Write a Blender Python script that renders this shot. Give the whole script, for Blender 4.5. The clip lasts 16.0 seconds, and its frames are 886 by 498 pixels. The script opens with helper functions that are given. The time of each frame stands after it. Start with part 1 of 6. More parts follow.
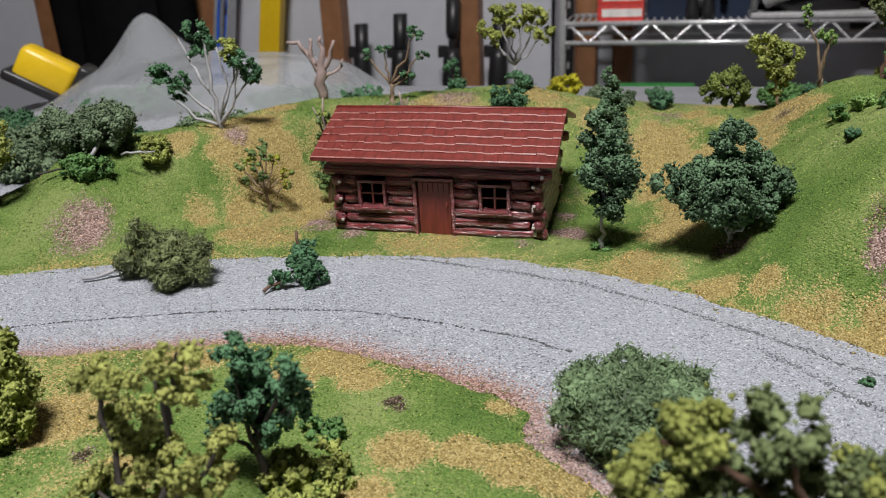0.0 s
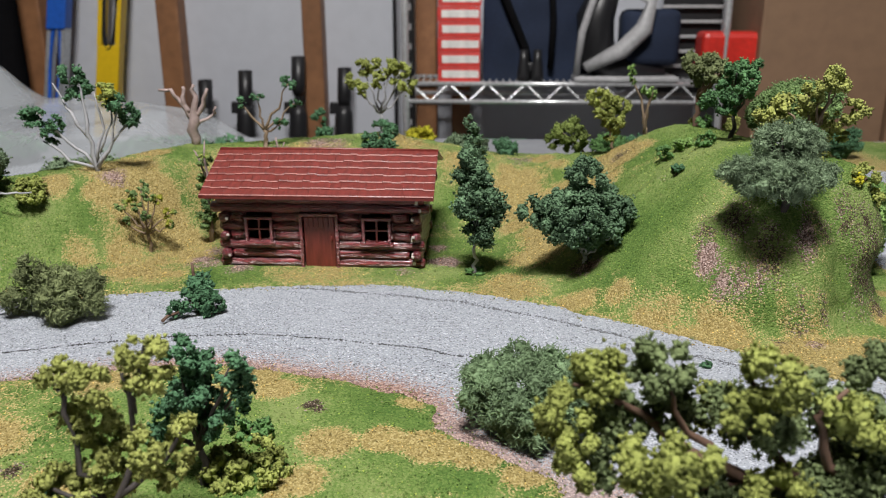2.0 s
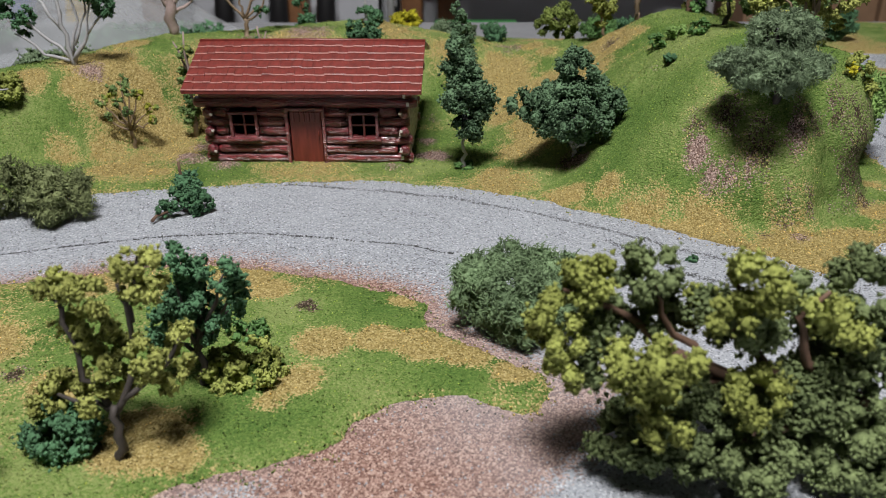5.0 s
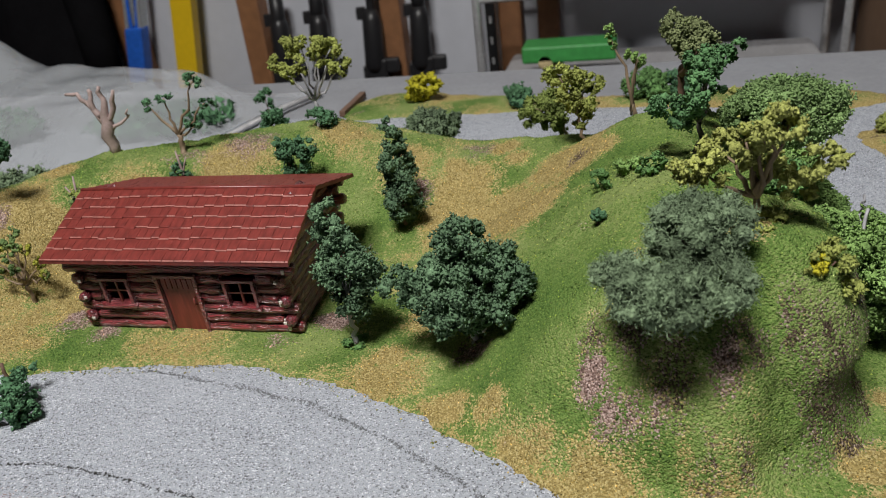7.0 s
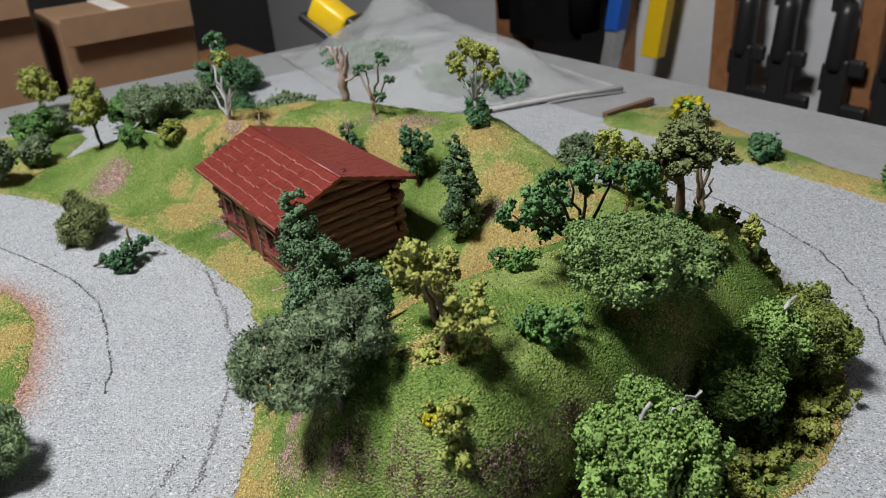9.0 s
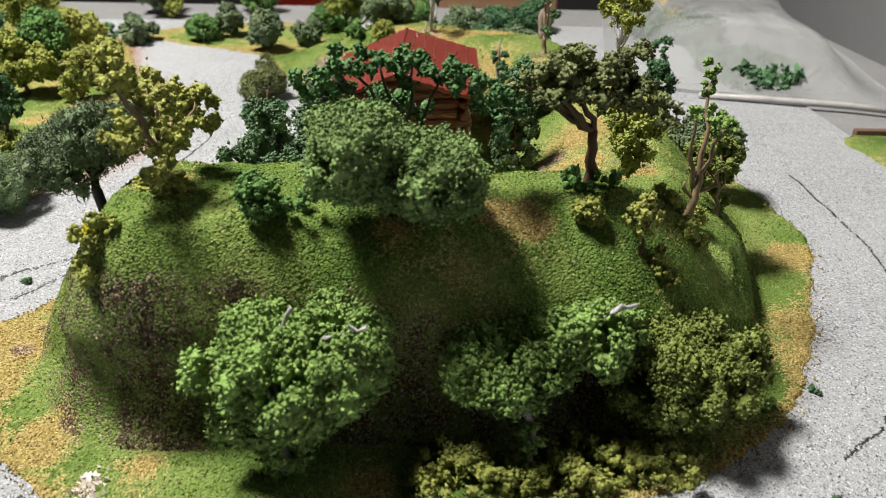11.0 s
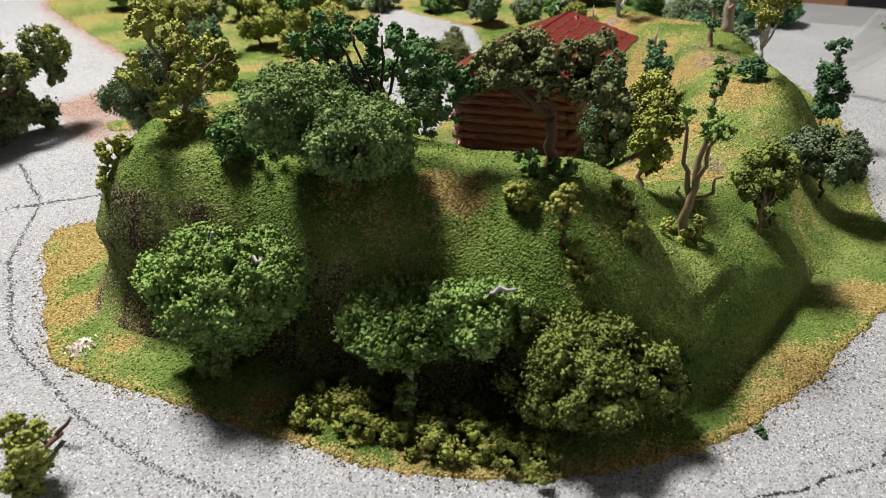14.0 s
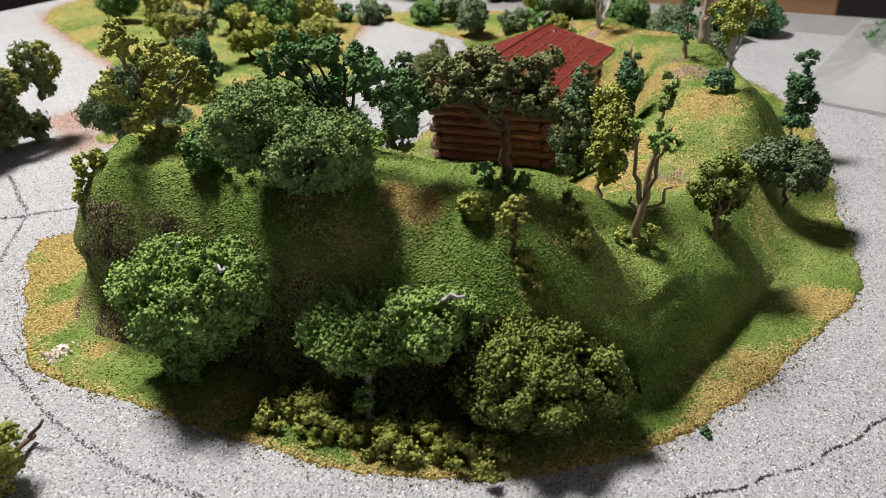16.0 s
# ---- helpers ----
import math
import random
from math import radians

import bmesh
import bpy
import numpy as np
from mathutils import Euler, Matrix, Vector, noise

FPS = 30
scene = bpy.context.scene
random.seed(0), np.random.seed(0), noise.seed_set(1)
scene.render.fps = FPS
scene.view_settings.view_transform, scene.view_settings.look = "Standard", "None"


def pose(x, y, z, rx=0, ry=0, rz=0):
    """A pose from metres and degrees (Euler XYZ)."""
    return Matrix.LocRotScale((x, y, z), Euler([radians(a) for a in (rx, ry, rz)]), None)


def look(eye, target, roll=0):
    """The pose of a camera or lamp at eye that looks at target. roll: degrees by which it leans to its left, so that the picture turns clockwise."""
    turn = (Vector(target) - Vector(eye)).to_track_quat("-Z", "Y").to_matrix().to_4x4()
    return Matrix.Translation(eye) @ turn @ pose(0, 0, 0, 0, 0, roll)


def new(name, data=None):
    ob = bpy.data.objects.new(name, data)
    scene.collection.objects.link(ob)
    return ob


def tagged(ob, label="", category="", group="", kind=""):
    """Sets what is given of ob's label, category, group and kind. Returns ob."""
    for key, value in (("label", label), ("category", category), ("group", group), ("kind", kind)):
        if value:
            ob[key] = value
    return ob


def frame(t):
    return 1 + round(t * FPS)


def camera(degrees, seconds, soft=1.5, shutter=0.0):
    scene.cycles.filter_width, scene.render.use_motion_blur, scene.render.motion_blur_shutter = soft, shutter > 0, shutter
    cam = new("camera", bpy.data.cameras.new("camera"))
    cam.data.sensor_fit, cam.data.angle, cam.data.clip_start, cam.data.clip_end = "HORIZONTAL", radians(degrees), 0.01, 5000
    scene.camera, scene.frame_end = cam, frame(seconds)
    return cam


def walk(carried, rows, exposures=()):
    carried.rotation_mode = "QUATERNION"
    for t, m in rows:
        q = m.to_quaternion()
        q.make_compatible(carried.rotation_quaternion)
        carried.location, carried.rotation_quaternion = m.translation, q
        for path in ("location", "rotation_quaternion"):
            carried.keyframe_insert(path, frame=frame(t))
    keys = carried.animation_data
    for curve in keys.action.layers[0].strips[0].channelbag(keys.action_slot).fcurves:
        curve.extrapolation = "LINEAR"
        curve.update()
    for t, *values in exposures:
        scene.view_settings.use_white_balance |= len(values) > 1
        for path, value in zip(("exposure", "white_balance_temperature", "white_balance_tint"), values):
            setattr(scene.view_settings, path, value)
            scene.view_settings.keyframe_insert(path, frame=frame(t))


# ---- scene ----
cam = camera(58.1, 16.0, soft=0.4)
PATH = [
    (0, (0.0924, -0.3347, 0.1276), (0.0438, -0.1546, 0.0555), -2.44),
    (0.5, (0.0757, -0.3632, 0.1239), (0.0493, -0.1756, 0.0597), -0.55),
    (1, (0.0749, -0.3679, 0.1231), (0.0596, -0.1782, 0.0616), 0.14),
    (1.5, (0.0759, -0.3693, 0.1254), (0.0650, -0.1786, 0.0660), 0.01),
    (2, (0.0765, -0.3710, 0.1251), (0.0677, -0.1801, 0.0662), -0.05),
    (2.5, (0.0772, -0.3701, 0.1272), (0.0708, -0.1791, 0.0683), 0.02),
    (3, (0.0769, -0.3716, 0.1270), (0.0711, -0.1814, 0.0652), -0.02),
    (3.2, (0.0769, -0.3709, 0.1260), (0.0712, -0.1836, 0.0559), 0.13),
    (5.3, (0.0755, -0.3685, 0.1320), (0.0700, -0.1881, 0.0458), -0.56),
    (5.5, (0.0763, -0.3656, 0.1340), (0.0704, -0.1849, 0.0485), -0.94),
    (6, (0.0934, -0.3272, 0.1473), (0.0876, -0.1464, 0.0621), -2.96),
    (6.5, (0.1329, -0.2920, 0.1538), (0.1169, -0.1132, 0.0655), -4.85),
    (7, (0.1848, -0.2529, 0.1695), (0.1358, -0.0806, 0.0806), -7.16),
    (7.5, (0.2361, -0.2303, 0.1805), (0.1474, -0.0797, 0.0833), -4.81),
    (8, (0.2887, -0.2049, 0.1905), (0.1747, -0.0742, 0.0909), -1.14),
    (8.2, (0.3090, -0.1899, 0.1957), (0.1877, -0.0654, 0.0968), -1.84),
    (10.3, (0.4183, -0.0151, 0.1433), (0.2412, 0.0259, 0.0600), -0.20),
    (10.5, (0.4127, 0.0053, 0.1363), (0.2351, 0.0364, 0.0497), 1.24),
    (11, (0.4195, 0.0466, 0.1435), (0.2397, 0.0479, 0.0557), 1.01),
    (11.5, (0.4294, 0.0953, 0.1512), (0.2523, 0.0709, 0.0615), 0.77),
    (12, (0.4290, 0.1247, 0.1492), (0.2586, 0.0717, 0.0589), -0.30),
    (12.5, (0.4180, 0.1397, 0.1432), (0.2526, 0.0737, 0.0522), -0.43),
    (13, (0.4143, 0.1410, 0.1425), (0.2507, 0.0720, 0.0505), 0.16),
    (13.5, (0.4128, 0.1455, 0.1457), (0.2501, 0.0750, 0.0533), 0.04),
    (14, (0.4127, 0.1495, 0.1459), (0.2500, 0.0787, 0.0536), 0.17),
    (14.5, (0.4125, 0.1531, 0.1473), (0.2496, 0.0817, 0.0560), -0.03),
    (15, (0.4140, 0.1585, 0.1501), (0.2509, 0.0869, 0.0591), -0.18),
    (15.5, (0.4146, 0.1616, 0.1499), (0.2513, 0.0899, 0.0595), -0.17),
    (16, (0.4146, 0.1657, 0.1505), (0.2516, 0.0932, 0.0599), -0.26),
]
walk(cam, [(t, look(eye, target, roll)) for t, eye, target, roll in PATH],
     exposures=[(0.0, -0.47, 6500, 14), (0.6, -0.33, 6500, 13), (2.0, -0.3, 6500, 12), (3.0, -0.35, 6500, 12), (5.5, -0.57, 6550, 12), (8.2, -0.48, 6600, 11), (10.3, 0.06, 7000, 9), (11.0, 0.15, 7200, 10), (11.5, 0.08, 7200, 11), (12.5, 0.03, 7250, 12), (16.0, 0.03, 7250, 13)])
# shallow depth of a phone lens held close to a small model
cam.data.dof.use_dof = True
cam.data.dof.focus_distance = 0.285
cam.data.dof.aperture_fstop = 22.0

S = 0.1  # the plan below is in decimetres

# ---- world and lamps ----
world = bpy.data.worlds.new("room_air")
world.use_nodes = True
world.node_tree.nodes["Background"].inputs[0].default_value = (0.75, 0.85, 1.0, 1)
world.node_tree.nodes["Background"].inputs[1].default_value = 0.07
scene.world = world


def area_lamp(name, place, target, sx, sy, watts, colour):
    d = bpy.data.lights.new(name, "AREA")
    d.shape, d.size, d.size_y, d.energy, d.color = "RECTANGLE", sx * S, sy * S, watts, colour
    ob = new(name, d)
    ob.matrix_world = look([c * S for c in place], [c * S for c in target])
    return ob


area_lamp("hanging_lamp_light", (0.2, -5.5, 13.0), (0.8, 0.2, 0.0), 4.0, 2.2, 47.0, (1.0, 0.985, 0.95))
# weak unseen fill, added to lift sides the hanging lamp leaves dark
area_lamp("fill_lamp_light", (-6.0, 2.0, 19.4), (0.8, 0.2, 0.0), 8.0, 2.5, 0.7, (0.97, 0.98, 1.0))


# ---- materials ----
def material(name, rough=0.6, metal=0.0):
    m = bpy.data.materials.new(name)
    m.use_nodes = True
    nt = m.node_tree
    b = nt.nodes["Principled BSDF"]
    b.inputs["Roughness"].default_value = rough
    b.inputs["Metallic"].default_value = metal
    return m, nt, b


def node(nt, kind, **values):
    n = nt.nodes.new(kind)
    for k, v in values.items():
        n.inputs[k.replace("_", " ")].default_value = v
    return n


def wire(nt, a, i, b, j):
    nt.links.new(a.outputs[i], b.inputs[j])


def ramp(nt, stops):
    r = nt.nodes.new("ShaderNodeValToRGB")
    e = r.color_ramp.elements
    while len(e) < len(stops):
        e.new(0.5)
    for el, (p, c) in zip(e, stops):
        el.position, el.color = p, (*c, 1) if len(c) == 3 else c
    return r


def mixed(nt, fac, a, b):
    """A colour mix; fac, a, b: (node, output) or a plain value."""
    n = nt.nodes.new("ShaderNodeMix")
    n.data_type = "RGBA"
    for sock, v in ((n.inputs[0], fac), (n.inputs[6], a), (n.inputs[7], b)):
        if isinstance(v, tuple) and isinstance(v[0], bpy.types.Node):
            nt.links.new(v[0].outputs[v[1]], sock)
        elif isinstance(v, tuple):
            sock.default_value = (*v, 1)
        else:
            sock.default_value = v
    return n


def math_node(nt, op, a, b=0.0, clamp=False):
    n = nt.nodes.new("ShaderNodeMath")
    n.operation, n.use_clamp = op, clamp
    for sock, v in ((n.inputs[0], a), (n.inputs[1], b)):
        if isinstance(v, tuple):
            nt.links.new(v[0].outputs[v[1]], sock)
        else:
            sock.default_value = v
    return n


def coords(nt):
    return nt.nodes.new("ShaderNodeTexCoord")


def bumped(nt, b, height, strength, distance):
    bp = nt.nodes.new("ShaderNodeBump")
    bp.inputs["Strength"].default_value, bp.inputs["Distance"].default_value = strength, distance
    nt.links.new(height[0].outputs[height[1]], bp.inputs["Height"])
    nt.links.new(bp.outputs[0], b.inputs["Normal"])


def plain(name, colour, rough=0.5, metal=0.0, grain=400.0, vary=0.25, bump=0.15):
    """A surface of one main colour with fine grain and broad mottling."""
    m, nt, b = material(name, rough, metal)
    tc = coords(nt)
    fine = node(nt, "ShaderNodeTexNoise", Scale=grain, Detail=4.0)
    wide = node(nt, "ShaderNodeTexNoise", Scale=grain / 12, Detail=3.0)
    wire(nt, tc, "Object", fine, "Vector"), wire(nt, tc, "Object", wide, "Vector")
    both = math_node(nt, "MULTIPLY", (fine, 0), (wide, 0))
    r = ramp(nt, [(0.08, [c * (1 - vary) for c in colour]), (0.45, [min(1, c * (1 + vary)) for c in colour])])
    wire(nt, both, 0, r, 0), wire(nt, r, 0, b, "Base Color")
    bumped(nt, b, (fine, 0), bump, 0.0003)
    return m


def foliage(name, dark, light, odd=None, odd_part=0.0):
    """Ground foam: crumbs that differ a little, in clumps that differ more."""
    m, nt, b = material(name, 0.95)
    b.inputs["Specular IOR Level"].default_value = 0.15
    tc, geo = coords(nt), nt.nodes.new("ShaderNodeNewGeometry")
    wide = node(nt, "ShaderNodeTexNoise", Scale=60.0, Detail=3.0)
    fine = node(nt, "ShaderNodeTexNoise", Scale=900.0, Detail=2.0)
    wire(nt, tc, "Object", wide, "Vector"), wire(nt, tc, "Object", fine, "Vector")
    a0 = math_node(nt, "MULTIPLY_ADD", (geo, "Random Per Island"), 0.16)
    nt.links.new(wide.outputs[0], a0.inputs[2])
    a1 = math_node(nt, "SUBTRACT", (fine, 0), 0.5)
    a = math_node(nt, "MULTIPLY_ADD", (a1, 0), 0.5)
    nt.links.new(a0.outputs[0], a.inputs[2])
    r = ramp(nt, [(0.28, dark), (0.78, light)])
    wire(nt, a, 0, r, 0)
    out = r
    if odd:
        pick = ramp(nt, [(0.56 - odd_part, (0, 0, 0)), (0.62 - odd_part, (1, 1, 1))])
        other = node(nt, "ShaderNodeTexNoise", Scale=38.0, Detail=1.0)
        wire(nt, tc, "Object", other, "Vector"), wire(nt, other, 0, pick, 0)
        out = mixed(nt, (pick, 0), (r, 0), odd)
        nt.links.new(out.outputs[2], b.inputs["Base Color"])
    else:
        wire(nt, r, 0, b, "Base Color")
    bumped(nt, b, (fine, 0), 0.9, 0.0011)
    return m


def flock(name="turf_flock", grains=False):
    """Turf scatter on the terrain: green, straw and shade-darkened soil grains, laid by the cover attribute."""
    m, nt, b = material(name, 0.95)
    b.inputs["Specular IOR Level"].default_value = 0.1
    tc = coords(nt)
    at = nt.nodes.new("ShaderNodeAttribute")
    at.attribute_name = "cover"
    sep = nt.nodes.new("ShaderNodeSeparateColor")
    wire(nt, at, "Color", sep, 0)
    grain = node(nt, "ShaderNodeTexVoronoi", Scale=1900.0)
    wire(nt, tc, "Object", grain, "Vector")
    gs = nt.nodes.new("ShaderNodeSeparateColor")
    wire(nt, grain, "Color", gs, 0)
    mid = node(nt, "ShaderNodeTexNoise", Scale=170.0, Detail=5.0)
    wide = node(nt, "ShaderNodeTexNoise", Scale=26.0, Detail=3.0)
    wire(nt, tc, "Object", mid, "Vector"), wire(nt, tc, "Object", wide, "Vector")

    def part_of(channel, g, spread):
        n = math_node(nt, "MULTIPLY_ADD", (gs, g), spread)
        nt.links.new(sep.outputs[channel], n.inputs[2])
        n2 = math_node(nt, "MULTIPLY_ADD", (mid, 0), 0.9)
        nt.links.new(n.outputs[0], n2.inputs[2])
        r = ramp(nt, [(0.86, (0, 0, 0)), (1.02, (1, 1, 1))])
        sc = math_node(nt, "MULTIPLY", (n2, 0), 0.72)
        wire(nt, sc, 0, r, 0)
        return r

    green = ramp(nt, [(0.3, (0.072, 0.142, 0.032)), (0.55, (0.145, 0.230, 0.056)), (0.75, (0.245, 0.305, 0.105))])
    gm = math_node(nt, "MULTIPLY_ADD", (gs, 0), 0.3)
    nt.links.new(wide.outputs[0], gm.inputs[2])
    gm2 = math_node(nt, "SUBTRACT", (gm, 0), 0.1)
    wire(nt, gm2, 0, green, 0)
    straw = ramp(nt, [(0.0, (0.23, 0.175, 0.062)), (0.6, (0.37, 0.29, 0.112)), (1.0, (0.52, 0.43, 0.20))])
    wire(nt, gs, 1, straw, 0)
    # soil colour, darkened further to stand in for deep shade on the bank
    earth_shade = ramp(nt, [(0.0, (0.018, 0.013, 0.009)), (0.6, (0.06, 0.043, 0.03)), (0.9, (0.16, 0.12, 0.088)), (1.0, (0.45, 0.36, 0.30))])
    wire(nt, gs, 2, earth_shade, 0)
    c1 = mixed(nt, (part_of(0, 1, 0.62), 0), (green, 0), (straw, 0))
    c2 = mixed(nt, (part_of(1, 2, 0.62), 0), (c1, 2), (earth_shade, 0))
    scree = ramp(nt, [(0.0, (0.11, 0.065, 0.055)), (0.5, (0.29, 0.20, 0.17)), (1.0, (0.55, 0.42, 0.38))])
    wire(nt, gs, 1, scree, 0)
    c2 = mixed(nt, (part_of(2, 0, 0.62), 0), (c2, 2), (scree, 0))
    if grains:
        geo = nt.nodes.new("ShaderNodeNewGeometry")
        tone = ramp(nt, [(0.0, (0.6,) * 3), (0.84, (1.15,) * 3), (0.92, (2.1, 1.85, 1.4)), (1.0, (2.6, 2.2, 1.7))])
        wire(nt, geo, "Random Per Island", tone, 0)
        c3 = mixed(nt, 1.0, (c2, 2), (tone, 0))
        c3.blend_type = "MULTIPLY"
        c2 = c3
    nt.links.new(c2.outputs[2], b.inputs["Base Color"])
    lumps = node(nt, "ShaderNodeTexVoronoi", Scale=1050.0)
    wire(nt, tc, "Object", lumps, "Vector")
    both = math_node(nt, "MULTIPLY_ADD", (lumps, "Distance"), 1.2)
    nt.links.new(grain.outputs["Distance"], both.inputs[2])
    hgt = math_node(nt, "MULTIPLY_ADD", (both, 0), -1.0)
    nt.links.new(mid.outputs[0], hgt.inputs[2])
    bumped(nt, b, (hgt, 0), 0.8, 0.0007)
    return m


def ballast():
    """Fine grey stone scatter; the cover attribute turns it to brick-red and brown chippings."""
    m, nt, b = material("grey_ballast", 0.8)
    tc = coords(nt)
    at = nt.nodes.new("ShaderNodeAttribute")
    at.attribute_name = "cover"
    sep = nt.nodes.new("ShaderNodeSeparateColor")
    wire(nt, at, "Color", sep, 0)
    grain = node(nt, "ShaderNodeTexVoronoi", Scale=2100.0)
    wire(nt, tc, "Object", grain, "Vector")
    gs = nt.nodes.new("ShaderNodeSeparateColor")
    wire(nt, grain, "Color", gs, 0)
    wide = node(nt, "ShaderNodeTexNoise", Scale=14.0, Detail=4.0)
    wire(nt, tc, "Object", wide, "Vector")
    grey = ramp(nt, [(0.0, (0.04, 0.042, 0.047)), (0.10, (0.14, 0.148, 0.16)), (0.2, (0.29, 0.313, 0.353)), (0.86, (0.365, 0.39, 0.437)), (1.0, (0.66, 0.69, 0.74))])
    wire(nt, gs, 0, grey, 0)
    red = ramp(nt, [(0.0, (0.09, 0.04, 0.032)), (0.5, (0.27, 0.155, 0.125)), (1.0, (0.55, 0.40, 0.34))])
    wire(nt, gs, 1, red, 0)
    f = math_node(nt, "MULTIPLY_ADD", (gs, 2), 0.8)
    nt.links.new(sep.outputs[0], f.inputs[2])
    fr = ramp(nt, [(0.82, (0, 0, 0)), (0.92, (1, 1, 1))])
    wire(nt, f, 0, fr, 0)
    c = mixed(nt, (fr, 0), (grey, 0), (red, 0))
    dust = mixed(nt, 0.0, (c, 2), (0.42, 0.445, 0.49))
    wr = ramp(nt, [(0.4, (0.0,) * 3), (0.7, (0.35,) * 3)])
    wire(nt, wide, 0, wr, 0)
    nt.links.new(wr.outputs[0], dust.inputs[0])
    nt.links.new(dust.outputs[2], b.inputs["Base Color"])
    bumped(nt, b, (grain, "Distance"), 0.7, 0.0006)
    return m


def plastic(name, colour, rough, stretch, bump):
    """Moulded brown-red styrene with a drawn-out wood grain."""
    m, nt, b = material(name, rough)
    tc = coords(nt)
    mp = nt.nodes.new("ShaderNodeMapping")
    mp.inputs["Scale"].default_value = stretch
    wire(nt, tc, "Object", mp, "Vector")
    n = node(nt, "ShaderNodeTexNoise", Scale=1.0, Detail=5.0)
    wire(nt, mp, 0, n, "Vector")
    r = ramp(nt, [(0.3, [c * 0.7 for c in colour]), (0.7, [c * 1.25 for c in colour])])
    wire(nt, n, 0, r, 0), wire(nt, r, 0, b, "Base Color")
    bumped(nt, b, (n, 0), bump, 0.0008)
    return m


def bark(name, colour, stretch):
    """Glossy brown-red styrene logs with flowing raised bark lines."""
    m, nt, b = material(name, 0.30)
    b.inputs["Specular IOR Level"].default_value = 1.0
    b.inputs["Coat Weight"].default_value = 0.5
    b.inputs["Coat Roughness"].default_value = 0.3
    tc = coords(nt)
    mp = nt.nodes.new("ShaderNodeMapping")
    mp.inputs["Scale"].default_value = stretch
    wire(nt, tc, "Object", mp, "Vector")
    n = node(nt, "ShaderNodeTexNoise", Scale=1.0, Detail=1.5, Distortion=1.1)
    wire(nt, mp, 0, n, "Vector")
    off = math_node(nt, "SUBTRACT", (n, 0), 0.5)
    fold = math_node(nt, "ABSOLUTE", (off, 0))
    line = math_node(nt, "MULTIPLY", (fold, 0), 7.0, True)
    r = ramp(nt, [(0.0, [c * 0.45 for c in colour]), (0.5, colour), (1.0, [c * 1.3 for c in colour])])
    wire(nt, line, 0, r, 0), wire(nt, r, 0, b, "Base Color")
    bumped(nt, b, (line, 0), 0.9, 0.0009)
    return m


TURF, GRAIN, BALLAST = flock(), flock("turf_grain", True), ballast()
LOG_X = bark("log_plastic_long", (0.205, 0.030, 0.036), (110, 720, 720))
LOG_Y = bark("log_plastic_side", (0.195, 0.030, 0.042), (720, 110, 720))
ROOF_RED = plastic("roof_plastic", (0.168, 0.029, 0.023), 0.38, (500, 150, 500), 0.25)
# wear plus a painted-in highlight for the shingle lips
WORN_GLINT_RED = plastic("worn_glint_edge", (0.30, 0.115, 0.095), 0.5, (500, 500, 500), 0.3)
DOOR_RED = plastic("door_plastic", (0.175, 0.034, 0.026), 0.4, (700, 700, 90), 0.35)
CHALK = plain("chipped_white", (0.62, 0.56, 0.52), 0.6)
GREY_TWIG = plain("grey_twig", (0.36, 0.36, 0.38), 0.55, grain=700)
TAN_TWIG = plain("tan_twig", (0.215, 0.155, 0.10), 0.7, grain=700)
BROWN_TWIG = plain("brown_twig", (0.13, 0.075, 0.05), 0.75, grain=700)
PINK_TWIG = plain("pinkish_twig", (0.33, 0.25, 0.235), 0.7, grain=700)
DARK_TWIG = plain("dark_twig", (0.05, 0.042, 0.038), 0.7, grain=700)
F_DEEP = foliage("foam_deep_green", (0.032, 0.072, 0.036), (0.115, 0.25, 0.13))
F_BLUE = foliage("foam_blue_green", (0.046, 0.084, 0.047), (0.15, 0.25, 0.14))
F_BRIGHT = foliage("foam_bright_green", (0.054, 0.108, 0.036), (0.15, 0.3, 0.1))
F_OLIVE = foliage("foam_olive", (0.133, 0.151, 0.041), (0.37, 0.42, 0.115))
F_YELLOW = foliage("foam_yellow", (0.175, 0.19, 0.055), (0.42, 0.455, 0.135))
F_LIME = foliage("foam_lime", (0.098, 0.165, 0.05), (0.285, 0.455, 0.14))
F_MIXED = foliage("foam_two_greens", (0.053, 0.105, 0.039), (0.234, 0.332, 0.117), (0.30, 0.31, 0.045), 0.05)
F_SAGE = foliage("foam_sage", (0.082, 0.132, 0.05), (0.255, 0.39, 0.15))
F_GREY = foliage("fibre_grey_green", (0.062, 0.088, 0.052), (0.22, 0.305, 0.18))
F_DARKOLIVE = foliage("fibre_dark_olive", (0.079, 0.094, 0.043), (0.22, 0.26, 0.12))
F_HEDGE = foliage("fibre_hedge_green", (0.083, 0.122, 0.065), (0.23, 0.34, 0.18))
F_UNDER = foliage("foam_soft_olive", (0.07, 0.095, 0.04), (0.22, 0.28, 0.125))
F_FALLEN = foliage("foam_yellow_olive", (0.135, 0.155, 0.04), (0.37, 0.415, 0.115))
F_EMERALD = foliage("foam_emerald", (0.037, 0.085, 0.036), (0.125, 0.262, 0.11))
F_MOSS = foliage("foam_moss", (0.085, 0.112, 0.033), (0.255, 0.325, 0.09))
F_LEMON = foliage("foam_lemon", (0.25, 0.23, 0.02), (0.56, 0.52, 0.04))
BOARD = plain("grey_table_board", (0.23, 0.24, 0.26), 0.6, grain=300, vary=0.14)
STUD = plain("stained_stud", (0.25, 0.115, 0.05), 0.55, grain=60, vary=0.3)
WALL = plain("grey_white_panel", (0.50, 0.52, 0.57), 0.6, grain=40, vary=0.06)
